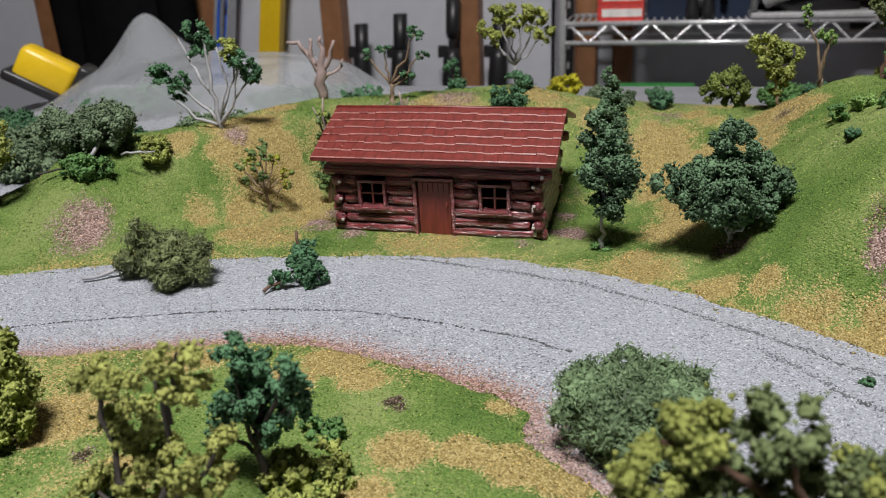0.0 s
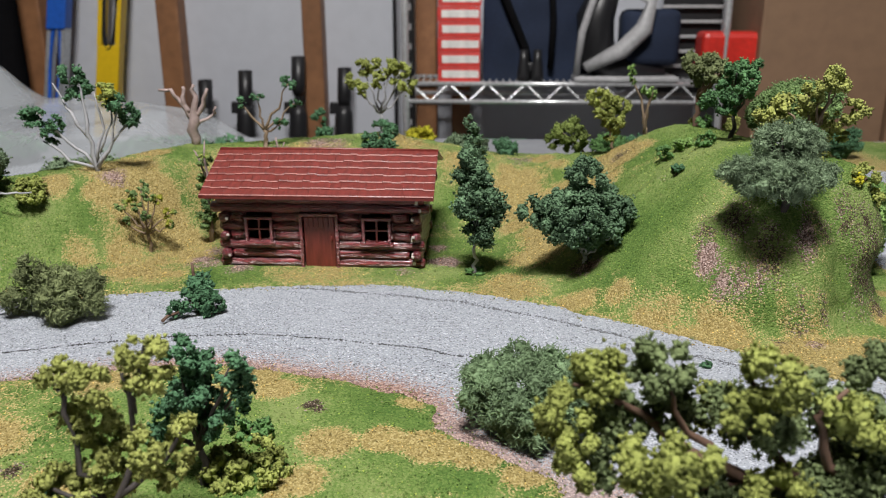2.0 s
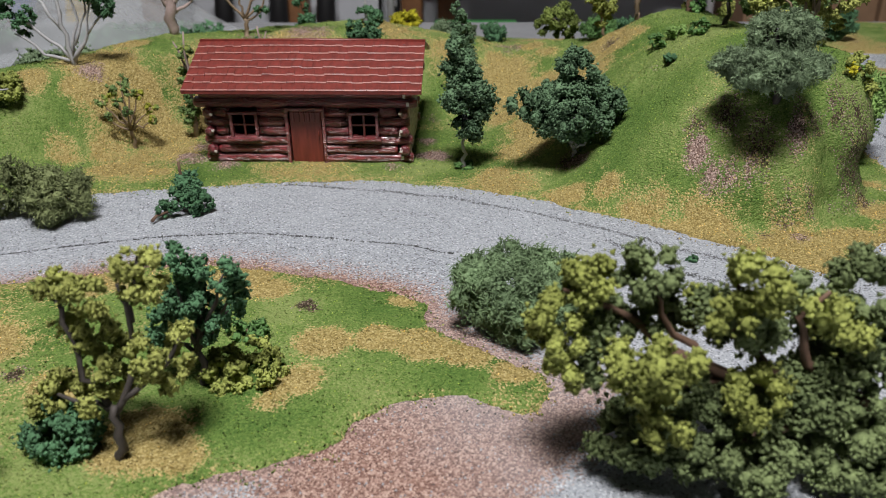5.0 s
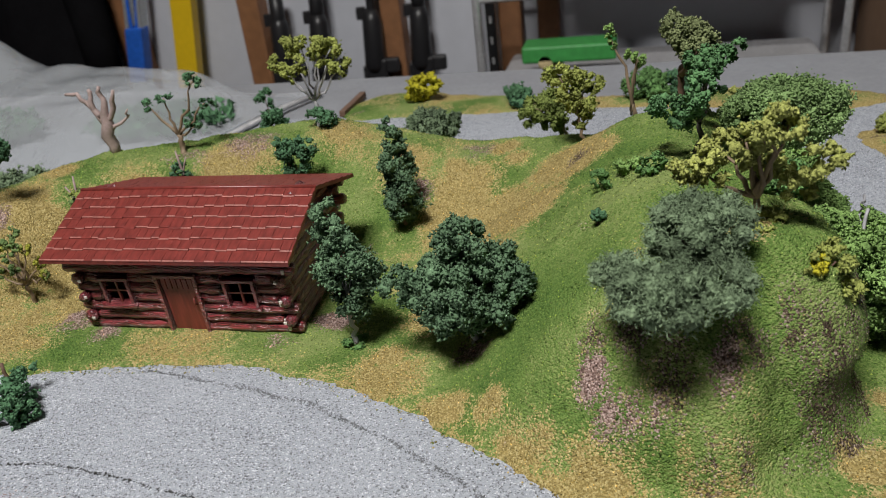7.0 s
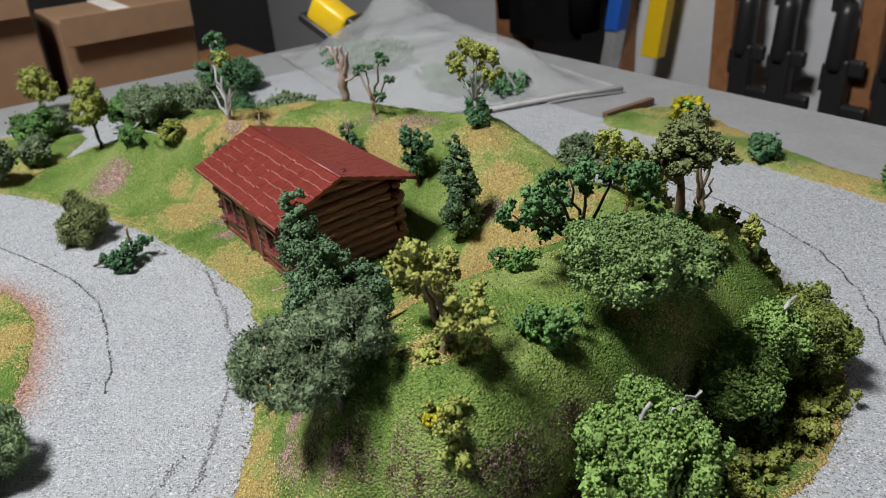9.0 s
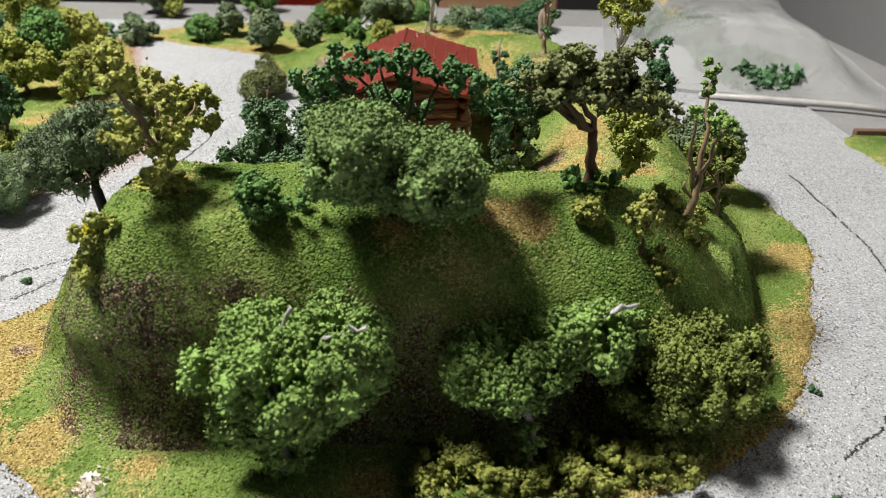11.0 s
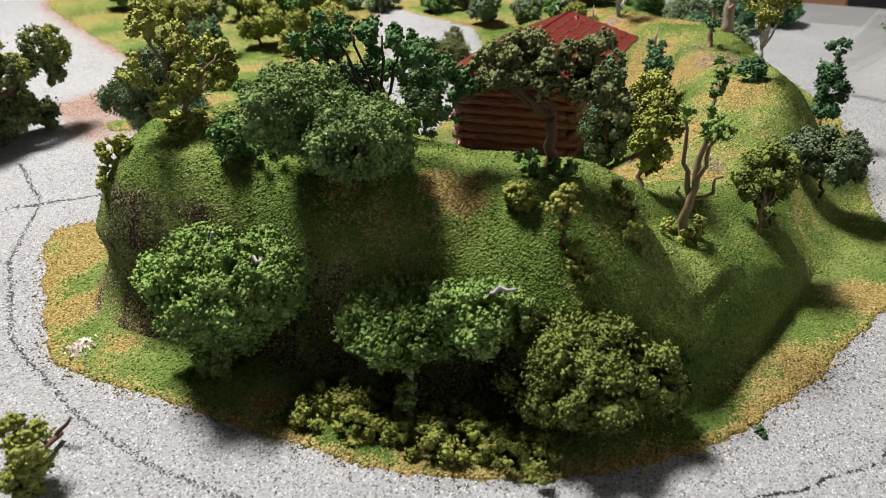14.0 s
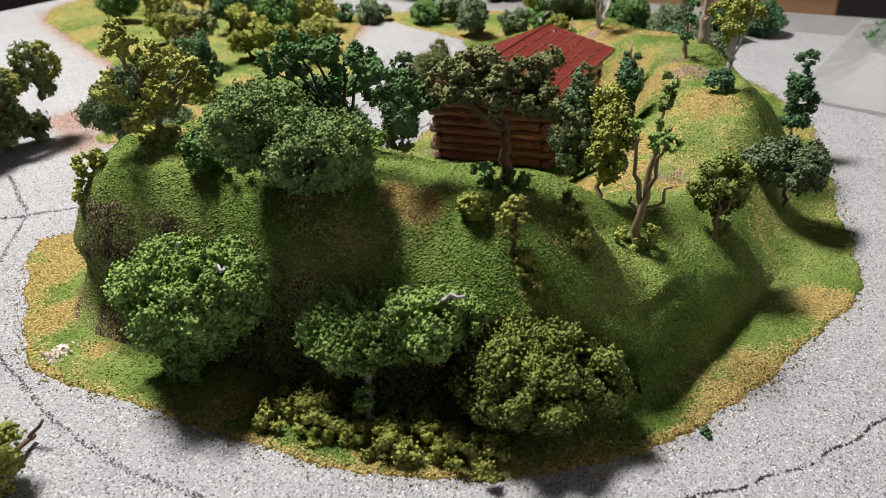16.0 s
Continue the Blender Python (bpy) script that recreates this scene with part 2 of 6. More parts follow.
DARK = plain("dark_wall", (0.035, 0.034, 0.036), 0.8, grain=40)
FLOOR = plain("concrete_floor", (0.10, 0.096, 0.09), 0.7, grain=60)
CEILING = plain("dark_ceiling_wood", (0.06, 0.042, 0.03), 0.7, grain=60)
GUN = plain("black_metal", (0.018, 0.018, 0.02), 0.4, grain=200)
BLACK_CLOTH = plain("black_cloth", (0.008, 0.008, 0.009), 0.95, grain=300)
BLACK_CLOTH.node_tree.nodes["Principled BSDF"].inputs["Specular IOR Level"].default_value = 0.0
YELLOW_PAINT = plain("yellow_paint", (0.75, 0.50, 0.015), 0.35, grain=120, vary=0.08)
BLUE_PLASTIC = plain("blue_plastic", (0.02, 0.12, 0.55), 0.4, grain=120)
ALU = plain("aluminium", (0.62, 0.65, 0.68), 0.35, 0.6, grain=200)
CHROME = plain("chrome_wire", (0.75, 0.76, 0.78), 0.3, 0.5, grain=200)
RED_CARD = plain("red_card", (0.62, 0.05, 0.04), 0.5, grain=120)
WHITE_CARD = plain("white_card", (0.75, 0.73, 0.70), 0.5, grain=120)
BROWN_CARD = plain("brown_card", (0.245, 0.148, 0.088), 0.75, grain=60, vary=0.12)
BLUE_CLOTH = plain("navy_cloth", (0.010, 0.019, 0.046), 0.85, grain=300)
GREY_PLASTIC = plain("grey_plastic", (0.42, 0.42, 0.43), 0.45, grain=150)
ROLL = plain("roll_paper", (0.62, 0.50, 0.27), 0.8, grain=300)
GREEN_CARD = plain("green_card", (0.05, 0.30, 0.07), 0.5, grain=120)
RED_PLASTIC = plain("red_plastic", (0.6, 0.03, 0.02), 0.4, grain=120)


def film():
    m, nt, b = material("clear_film", 0.12)
    b.inputs["Base Color"].default_value = (0.50, 0.53, 0.56, 1)
    b.inputs["Alpha"].default_value = 0.42
    tc = coords(nt)
    n = node(nt, "ShaderNodeTexNoise", Scale=45.0, Detail=4.0, Distortion=1.2)
    wire(nt, tc, "Object", n, "Vector")
    bumped(nt, b, (n, 0), 0.35, 0.006)
    return m


FILM = film()


# ---- mesh helpers ----
def build(name, verts, faces, mat, parent=None, label="", smooth=True, at=(0, 0, 0)):
    """One mesh object from decimetre vertices; at: its origin in the plan."""
    me = bpy.data.meshes.new(name)
    v = np.asarray(verts, np.float32) * S
    f = faces if isinstance(faces, np.ndarray) else None
    if f is None and len({len(q) for q in faces}) == 1:
        f = np.asarray(faces, np.int32)
    if f is not None:
        n, k = f.shape
        me.vertices.add(len(v)), me.loops.add(n * k), me.polygons.add(n)
        me.vertices.foreach_set("co", v.ravel())
        me.loops.foreach_set("vertex_index", f.ravel().astype(np.int32))
        me.polygons.foreach_set("loop_start", np.arange(0, n * k, k, dtype=np.int32))
        me.update(calc_edges=True)
    else:
        me.from_pydata(v.tolist(), [], faces)
    me.polygons.foreach_set("use_smooth", np.full(len(me.polygons), smooth))
    me.materials.append(mat)
    me.update()
    ob = new(name, me)
    ob.location = [c * S for c in at]
    if parent:
        ob.parent = parent
    if label:
        ob["label"] = label
    return ob


def base_of(name, at, label, category, group="", rz=0.0):
    ob = new(name)
    ob.empty_display_size = 0.01
    ob.location = [c * S for c in at]
    ob.rotation_euler[2] = radians(rz)
    return tagged(ob, label, category, group)


def box(c, s, bevel=0.0):
    """Vertices and faces of a box with chamfered upright and lying edges."""
    bm = bmesh.new()
    bmesh.ops.create_cube(bm, size=1.0)
    bmesh.ops.scale(bm, vec=s, verts=bm.verts)
    if bevel:
        bmesh.ops.bevel(bm, geom=list(bm.edges), offset=bevel, segments=2, affect="EDGES", profile=0.5)
    bmesh.ops.translate(bm, vec=c, verts=bm.verts)
    bm.verts.index_update()
    out = [tuple(v.co) for v in bm.verts], [[v.index for v in f.verts] for f in bm.faces]
    bm.free()
    return out


def boxes(*items):
    V, F = [], []
    for it in items:
        v, f = box(*it)
        n = len(V)
        V += v
        F += [[i + n for i in q] for q in f]
    return V, F


def tube(points, radii, sides=7, wobble=0.0, rng=None, flat=1.0):
    """A tapered tube along points, closed at both ends."""
    P = np.asarray(points, float)
    n = len(P)
    T = np.gradient(P, axis=0)
    T /= np.linalg.norm(T, axis=1)[:, None] + 1e-9
    ref = np.array([0.31, 0.77, 0.55]) if abs(T[0] @ np.array([0.31, 0.77, 0.55])) < 0.95 else np.array([1.0, 0, 0])
    V = []
    for i in range(n):
        u = np.cross(T[i], ref)
        u /= np.linalg.norm(u)
        w = np.cross(T[i], u)
        for k in range(sides):
            a = 2 * math.pi * k / sides
            r = radii[i] * (1 + (rng.uniform(-wobble, wobble) if rng else 0))
            V.append(P[i] + r * (math.cos(a) * u + flat * math.sin(a) * w))
    F = [[i * sides + k, i * sides + (k + 1) % sides, (i + 1) * sides + (k + 1) % sides, (i + 1) * sides + k] for i in range(n - 1) for k in range(sides)]
    F += [list(range(sides))[::-1], [(n - 1) * sides + k for k in range(sides)]]
    return [tuple(v) for v in V], F


def joined(pieces):
    V, F = [], []
    for v, f in pieces:
        n = len(V)
        V += list(v)
        F += [[i + n for i in q] for q in f]
    return V, F


# ---- noise and terrain ----
GRID = np.random.RandomState(7).rand(64, 64, 64).astype(np.float32)


def value_noise(P):
    """Smooth lattice noise in 0..1 for rows of places."""
    P = np.asarray(P, float)
    i = np.floor(P).astype(int)
    f = P - i
    f = f * f * (3 - 2 * f)
    out = 0
    for dx in (0, 1):
        for dy in (0, 1):
            for dz in (0, 1):
                w = np.abs(1 - dx - f[..., 0]) * np.abs(1 - dy - f[..., 1]) * np.abs(1 - dz - f[..., 2])
                out = out + w * GRID[(i[..., 0] + dx) % 64, (i[..., 1] + dy) % 64, (i[..., 2] + dz) % 64]
    return out


def noise2(X, Y, scale, seed=0.0):
    return value_noise(np.stack([X * scale + seed, Y * scale + 3.7 * seed, 0 * X + seed], -1))


def fbm(X, Y, scale, octaves=4, seed=0.0):
    total, amp, norm = 0, 1.0, 0.0
    for k in range(octaves):
        total = total + amp * noise2(X, Y, scale * 2**k, seed + 5.3 * k)
        norm, amp = norm + amp, amp * 0.5
    return total / norm


def sstep(s):
    s = np.clip(s, 0, 1)
    return s * s * (3 - 2 * s)


def ridge(X, Y, nodes, dome=False):
    """A hill along a line of nodes (x, y, height, reach east, north, west, south, flat top, steepness)."""
    best = np.zeros_like(X)
    for a, b in zip(nodes, nodes[1:]):
        ax, ay, bx, by = a[0], a[1], b[0], b[1]
        t = np.clip(((X - ax) * (bx - ax) + (Y - ay) * (by - ay)) / ((bx - ax) ** 2 + (by - ay) ** 2), 0, 1)
        h, e, n, w, s, top, power = (a[k] + t * (b[k] - a[k]) for k in range(2, 9))
        dx, dy = X - ax - t * (bx - ax), Y - ay - t * (by - ay)
        d = np.hypot(dx, dy) + 1e-6
        reach = (np.maximum(dx, 0) ** 2 * e + np.maximum(-dx, 0) ** 2 * w + np.maximum(dy, 0) ** 2 * n + np.maximum(-dy, 0) ** 2 * s) / d**2
        south = np.maximum(-dy, 0) / d
        if dome:
            reach = np.where((dy < 0) & (dx < 0), w + (s - w) * np.sqrt(south), reach)
        east = np.clip((np.maximum(dx, 0) + 0.9 * np.maximum(dy, 0) * (dx > 0)) / d, 0, 1) * np.clip(power - 1, 0, 1)
        u = np.clip((d - top) / np.maximum(reach - top, 0.05), 0, 1.05)
        north = sstep((Y + 0.15) / 0.55)
        w = np.clip(u, 0, 1)
        brow = (1 - north) * (1 - w**3.2) ** 0.6 + north * np.sqrt(1 - w**2)
        soft = 1 - sstep(u)
        if dome:
            soft = soft + south * (np.clip(1 - u**1.7, 0, 1) - soft)
        best = np.maximum(best, h * ((1 - east) * soft + east * brow))
    return best


EAST_HILL = [
    (2.143, -0.268, 0.610, 0.38, 0.6, 1.08, 0.45, 0.11, 2.0),
    (2.089, 0.099, 0.592, 0.40, 0.6, 1.22, 0.5, 0.08, 2.0),
    (2.058, 0.582, 0.578, 0.42, 0.6, 1.35, 0.5, 0.02, 2.0),
    (1.99, 0.93, 0.574, 0.44, 0.46, 1.25, 0.5, 0.02, 2.0),
    (1.80, 1.277, 0.305, 0.46, 0.30, 0.7, 0.5, 0.06, 2.0),
    (1.265, 1.448, 0.239, 0.5, 0.28, 0.5, 0.5, 0.05, 1.5),
]
SOUTH_SPUR = [
    (2.05, -0.288, 0.604, 0.36, 0.6, 1.02, 0.50, 0.06, 1.0),
    (1.989, 0.05, 0.565, 0.3, 0.6, 1.1, 0.5, 0.06, 1.0),
]
NORTH_RIDGE = [
    (1.61, 1.237, 0.335, 0.5, 0.37, 0.5, 0.70, 0.05, 1.0),
    (1.013, 1.331, 0.297, 0.5, 0.50, 0.5, 0.80, 0.06, 1.0),
    (0.135, 1.385, 0.431, 0.5, 0.50, 0.5, 0.82, 0.10, 1.0),
    (-0.438, 1.151, 0.412, 0.5, 0.62, 0.5, 0.58, 0.12, 1.0),
    (-0.94, 0.974, 0.412, 0.55, 0.65, 0.5, 0.60, 0.14, 1.0),
    (-1.338, 0.489, 0.383, 0.52, 0.7, 0.6, 0.62, 0.12, 1.0),
    (-1.803, 0.178, 0.345, 0.5, 0.7, 0.6, 0.85, 0.12, 1.0),
    (-2.16, -0.259, 0.134, 0.5, 0.6, 0.4, 0.55, 0.08, 1.0),
]


def bank(X, Y):
    """The greatest height that the steep north-east bank leaves to the hill above its foot."""
    foot = np.array([(3.2, 0.6), (2.62, 1.15), (2.36, 1.40), (2.05, 1.51), (1.80, 1.58), (1.45, 1.67), (1.2, 1.72), (0.9, 2.3), (-3.2, 2.4), (-3.2, -2.0), (3.2, -2.0)])
    d = inside(X, Y, foot) + 0.03 * (fbm(X, Y, 5.0, 2, 15.0) - 0.5)
    return 0.27 * np.sqrt(np.clip(d / 0.13, 0, 1)) + 2.5 * np.clip(d - 0.11, 0, None)


def hills(X, Y):
    a, b = np.maximum(ridge(X, Y, EAST_HILL), ridge(X, Y, SOUTH_SPUR, True)), ridge(X, Y, NORTH_RIDGE)
    k = 0.05
    hgt = k * np.log(np.exp(a / k) + np.exp(b / k) - 1 + 1e-9)
    pad = np.exp(-(((X - 0.0) / 0.66) ** 4 + ((Y - 0.30) / 0.50) ** 4))
    lawn = 0.055 * np.clip(Y, 0, 1)
    hgt = np.maximum(hgt * (1 - 0.97 * pad), lawn * pad)
    hgt = np.minimum(hgt, bank(X, Y))
    foot = 0.022 * np.exp(-(((hgt - 0.045) / 0.03) ** 2)) * sstep((X - 1.75) / 0.15) * sstep((-0.45 - Y) / 0.1)
    return hgt - foot + (0.03 * (fbm(X, Y, 3.0, 3, 2.0) - 0.5) + 0.022 * (fbm(X, Y, 9.0, 2, 8.0) - 0.5)) * sstep(hgt / 0.15)


def spline(points, n=14):
    """A closed smooth line through control points."""
    P = np.asarray(points, float)
    out = []
    for i in range(len(P)):
        a, b, c, d = P[i - 1], P[i], P[(i + 1) % len(P)], P[(i + 2) % len(P)]
        for t in np.linspace(0, 1, n, endpoint=False):
            out.append(0.5 * (2 * b + (c - a) * t + (2 * a - 5 * b + 4 * c - d) * t**2 + (3 * b - a - 3 * c + d) * t**3))
    return np.array(out)


def inside(X, Y, line):
    """The signed distance to a closed line, positive inside."""
    best, turn = np.full(X.shape, 1e9), np.zeros(X.shape, bool)
    for a, b in zip(line, np.roll(line, -1, 0)):
        ex, ey = b - a
        t = np.clip(((X - a[0]) * ex + (Y - a[1]) * ey) / (ex * ex + ey * ey + 1e-12), 0, 1)
        best = np.minimum(best, (X - a[0] - t * ex) ** 2 + (Y - a[1] - t * ey) ** 2)
        cross = (a[1] > Y) != (b[1] > Y)
        turn ^= cross & (X < (b[0] - a[0]) * (Y - a[1]) / (b[1] - a[1] + 1e-12) + a[0])
    return np.where(turn, 1, -1) * np.sqrt(best)


HILLSIDE = spline([(-1.286, -0.545), (-0.885, -0.427), (-0.354, -0.309), (0.266, -0.238), (0.694, -0.323), (1.061, -0.476), (1.407, -0.687), (1.732, -0.889),
                   (2.037, -1.148), (2.239, -1.032), (2.535, -0.692), (2.739, -0.42), (2.763, -0.188), (2.755, 0.121), (2.76, 0.682), (2.607, 1.145),
                   (2.294, 1.521), (1.74, 1.808), (1.125, 2.028), (0.525, 1.986), (-0.175, 1.906), (-0.976, 1.786), (-1.731, 1.435), (-2.19, 0.853), (-2.503, 0.078),
                   (-2.64, -0.89), (-2.478, -1.324), (-2.223, -0.984), (-1.769, -0.75)], 8)
FRONT_LAWN = spline([(-1.22, -1.42), (-0.85, -1.29), (-0.59, -1.20), (-0.32, -1.13), (-0.06, -1.13), (0.24, -1.21), (0.48, -1.29), (0.62, -1.38), (0.63, -1.47),
                     (0.66, -1.55), (0.80, -1.66), (0.97, -1.79), (1.00, -1.88), (0.92, -1.98), (0.77, -1.91), (0.63, -1.93), (0.49, -2.01), (0.44, -2.11), (0.31, -2.17),
                     (0.05, -2.30), (-0.15, -2.62), (-0.42, -3.15), (-0.95, -4.1), (-1.65, -5.2), (-2.6, -5.6), (-3.4, -5.0), (-3.5, -3.6), (-3.0, -2.6), (-2.54, -2.15), (-1.64, -1.76)], 8)
FAR_LAWN = spline([(-0.298, 2.833), (0.241, 2.836), (0.94, 2.849), (1.539, 2.871), (2.236, 2.768), (3.032, 2.617), (3.337, 2.908), (2.643, 3.195), (1.644, 3.113), (0.748, 3.264), (0.053, 3.473), (-0.31, 3.297)], 6)
EAST_LAWN = spline([(3.0, 2.15), (3.05, 1.86), (3.2, 1.63), (3.5, 1.53), (3.95, 1.45), (4.15, 1.6), (4.05, 1.84), (3.72, 2.04), (3.5, 2.22), (3.2, 2.28)], 6)
CORNER_LAWN = spline([(3.55, 2.66), (3.95, 2.53), (4.5, 2.35), (5.0, 2.35), (5.05, 3.2), (4.7, 3.8), (4.0, 3.9), (3.65, 3.35), (3.52, 2.95)], 6)
LOW_BANK = spline([(-2.6, -1.7), (-2.4, -1.2), (-2.3, -0.8), (-2.7, -0.4), (-3.2, -0.2), (-3.6, -0.7), (-3.5, -1.6), (-3.0, -2.2)], 6)


def grid(x0, x1, y0, y1, step):
    xs, ys = np.arange(x0, x1 + step / 2, step), np.arange(y0, y1 + step / 2, step)
    X, Y = np.meshgrid(xs, ys)
    i = np.arange(X.size).reshape(X.shape)
    F = np.stack([i[:-1, :-1], i[:-1, 1:], i[1:, 1:], i[1:, :-1]], -1).reshape(-1, 4)
    return X, Y, F


def cover(ob, r, g, b=None):
    at = ob.data.color_attributes.new("cover", "FLOAT_COLOR", "POINT")
    c = np.stack([r.ravel(), g.ravel(), 0 * r.ravel() if b is None else b.ravel(), 0 * r.ravel() + 1], -1).astype(np.float32)
    at.data.foreach_set("color", c.ravel())


def trim(V, F, keep):
    F = F[keep.ravel()[F].any(1)]
    used = np.unique(F)
    m = np.full(len(V), -1)
    m[used] = np.arange(len(used))
    return V[used], m[F], used


def blot(X, Y, spots):
    """Soft patches (x, y, radius, strength)."""
    out = np.zeros_like(X)
    for x, y, r, a in spots:
        out = np.maximum(out, a * (1 - sstep(np.hypot(X - x, Y - y) / r)))
    return out


STRAW_LAWN = [(-0.75, 0.15, 0.33, 1.0), (-0.9, -0.12, 0.25, 0.9), (-0.55, 0.5, 0.3, 1.0), (0.92, -0.33, 0.16, 1.0), (1.15, -0.45, 0.14, 0.6), (1.45, -0.64, 0.13, 0.7), (1.75, -0.82, 0.2, 1.0), (2.0, -1.0, 0.2, 1.0),
    (2.25, -0.88, 0.2, 1.0), (1.2, 0.72, 0.35, 0.9), (1.5, 0.92, 0.3, 1.0), (1.0, 1.0, 0.3, 0.8), (1.05, 0.1, 0.25, 0.8), (2.021, -0.946, 0.3, 1.0), (1.694, -0.792, 0.25, 0.6), (0.935, -0.274, 0.3, 0.6),
    (2.132, -0.288, 0.16, 0.8), (2.273, 0.341, 0.15, 0.5), (1.145, 0.336, 0.32, 0.85), (1.349, 0.598, 0.3, 1.0)]
STRAW_BACK = [(1.553, 0.792, 0.26, 1.0), (1.004, 0.819, 0.35, 0.8), (0.66, 1.107, 0.3, 0.6), (-0.192, 0.958, 0.4, 0.7), (-0.646, 0.686, 0.4, 0.8), (-1.001, 0.326, 0.36, 1.0), (-1.198, 0.519, 0.35, 0.95), (-0.806, 0.086, 0.3, 0.7),
    (-0.76, -0.156, 0.3, 0.55), (0.314, 1.299, 0.35, 0.6), (2.652, 0.295, 0.12, 0.7), (2.66, 0.778, 0.12, 0.7), (2.526, -0.595, 0.16, 0.95), (2.582, -0.286, 0.12, 0.6), (1.819, 1.741, 0.2, 0.7), (1.323, 1.932, 0.25, 0.8),
    (2.116, 1.607, 0.12, 0.6), (-0.011, -0.104, 0.5, 0.45), (-2.424, -1.082, 0.3, 0.8), (-2.297, 0.465, 0.3, 0.5)]
STRAW_FLANKS = [(-0.99, 0.44, 0.22, 1.0), (-1.02, 0.08, 0.18, 0.9), (-0.76, 0.32, 0.2, 1.0), (-1.45, 0.23, 0.18, 0.9), (-1.21, 0.25, 0.14, 0.8), (0.95, 1.1, 0.16, 0.7), (1.24, 1.15, 0.14, 0.6), (1.64, 0.77, 0.16, 1.0),
    (0.92, -0.16, 0.14, 0.8), (1.2, -0.46, 0.14, 0.9), (1.52, -0.66, 0.12, 0.9), (1.0, 0.58, 0.2, 0.9), (1.95, -0.73, 0.07, 0.5), (1.16, 0.8, 0.2, 1.0), (1.13, 0.53, 0.2, 1.0), (1.36, -0.51, 0.1, 0.8),
    (-1.2, -0.03, 0.14, 0.7), (2.18, -0.25, 0.12, 0.8), (-1.15, 0.84, 0.2, 0.7), (2.17, 0.62, 0.1, 0.9), (2.19, 0.72, 0.1, 1.0), (1.16, 1.27, 0.14, 0.9)]
STRAW_RIM = [(2.46, -0.61, 0.14, 0.9), (2.05, -1.06, 0.16, 1.0), (2.23, -0.16, 0.08, 0.5), (0.35, 1.26, 0.14, 0.7)]
STRAW_SPOTS = STRAW_LAWN + STRAW_BACK + STRAW_FLANKS + STRAW_RIM
EARTH_BAND = [(2.07, -0.56, 0.08, 0.45), (2.15, -0.56, 0.09, 0.5), (2.25, -0.52, 0.09, 0.5), (2.35, -0.50, 0.09, 0.55), (2.42, -0.44, 0.08, 0.6), (2.28, -0.55, 0.07, 0.45), (2.03, -0.75, 0.06, 0.5), (2.12, -0.73, 0.06, 0.5), (2.23, -0.66, 0.05, 0.45), (2.34, -0.61, 0.05, 0.4)]
EARTH_SPOTS = [(1.92, -0.84, 0.06, 0.5), (2.05, -0.88, 0.06, 0.5), (1.70, -0.50, 0.10, 0.5), (1.82, -0.52, 0.12, 0.7), (1.92, -0.60, 0.11, 0.7), (1.95, -0.66, 0.10, 0.6), (2.06, -0.60, 0.09, 0.6), (2.26, -0.50, 0.10, 0.5), (2.33, -0.50, 0.09, 0.5), (2.03, -0.76, 0.07, 0.5), (1.563, 0.831, 0.10, 0.75), (1.669, 0.049, 0.09, 0.35), (1.032, 1.254, 0.14, 0.6), (-0.188, 1.171, 0.25, 0.55), (-0.49, 1.005, 0.2, 0.5),
               (-1.633, -0.382, 0.26, 0.75), (0.572, 0.092, 0.12, 0.7), (-0.607, 0.038, 0.14, 0.7), (0.757, 0.982, 0.12, 0.6), (1.245, -0.214, 0.13, 0.7), (2.024, -0.752, 0.1, 0.4), (-1.18, 0.393, 0.12, 0.6), (2.478, -0.499, 0.1, 0.4),
               (2.458, 0.052, 0.14, 0.5), (2.497, 0.584, 0.14, 0.6), (0.552, 0.672, 0.1, 0.5)]


def spins(n, rng):
    q = rng.normal(size=(n, 4))
    q /= np.linalg.norm(q, axis=1)[:, None]
    w, x, y, z = q.T
    return np.stack([np.stack([1 - 2 * (y * y + z * z), 2 * (x * y - z * w), 2 * (x * z + y * w)], -1),
                     np.stack([2 * (x * y + z * w), 1 - 2 * (x * x + z * z), 2 * (y * z - x * w)], -1),
                     np.stack([2 * (x * z - y * w), 2 * (y * z + x * w), 1 - 2 * (x * x + y * y)], -1)], 1)


TETRA = np.array([(1, 1, 1), (-1, -1, 1), (-1, 1, -1), (1, -1, -1)], float) * 0.8
TETRA_F = np.array([(0, 2, 1), (0, 1, 3), (0, 3, 2), (1, 2, 3)])
LAWN_STRAW = [(-0.02, -1.22, 0.17, 1.0), (0.10, -1.33, 0.13, 0.9), (-0.12, -1.38, 0.14, 0.8), (0.33, -1.66, 0.13, 1.0), (0.50, -1.64, 0.12, 0.9), (0.63, -1.66, 0.14, 1.0), (0.76, -1.72, 0.12, 1.0), (0.90, -1.80, 0.1, 0.9), (0.30, -1.86, 0.12, 0.9),
              (0.24, -1.95, 0.08, 0.8), (-0.05, -2.12, 0.2, 1.0), (0.05, -2.16, 0.13, 1.0), (-0.5, -1.3, 0.2, 0.6), (-0.7, -1.7, 0.25, 0.8), (-0.35, -1.9, 0.16, 0.7), (0.55, -1.4, 0.08, 0.6)]
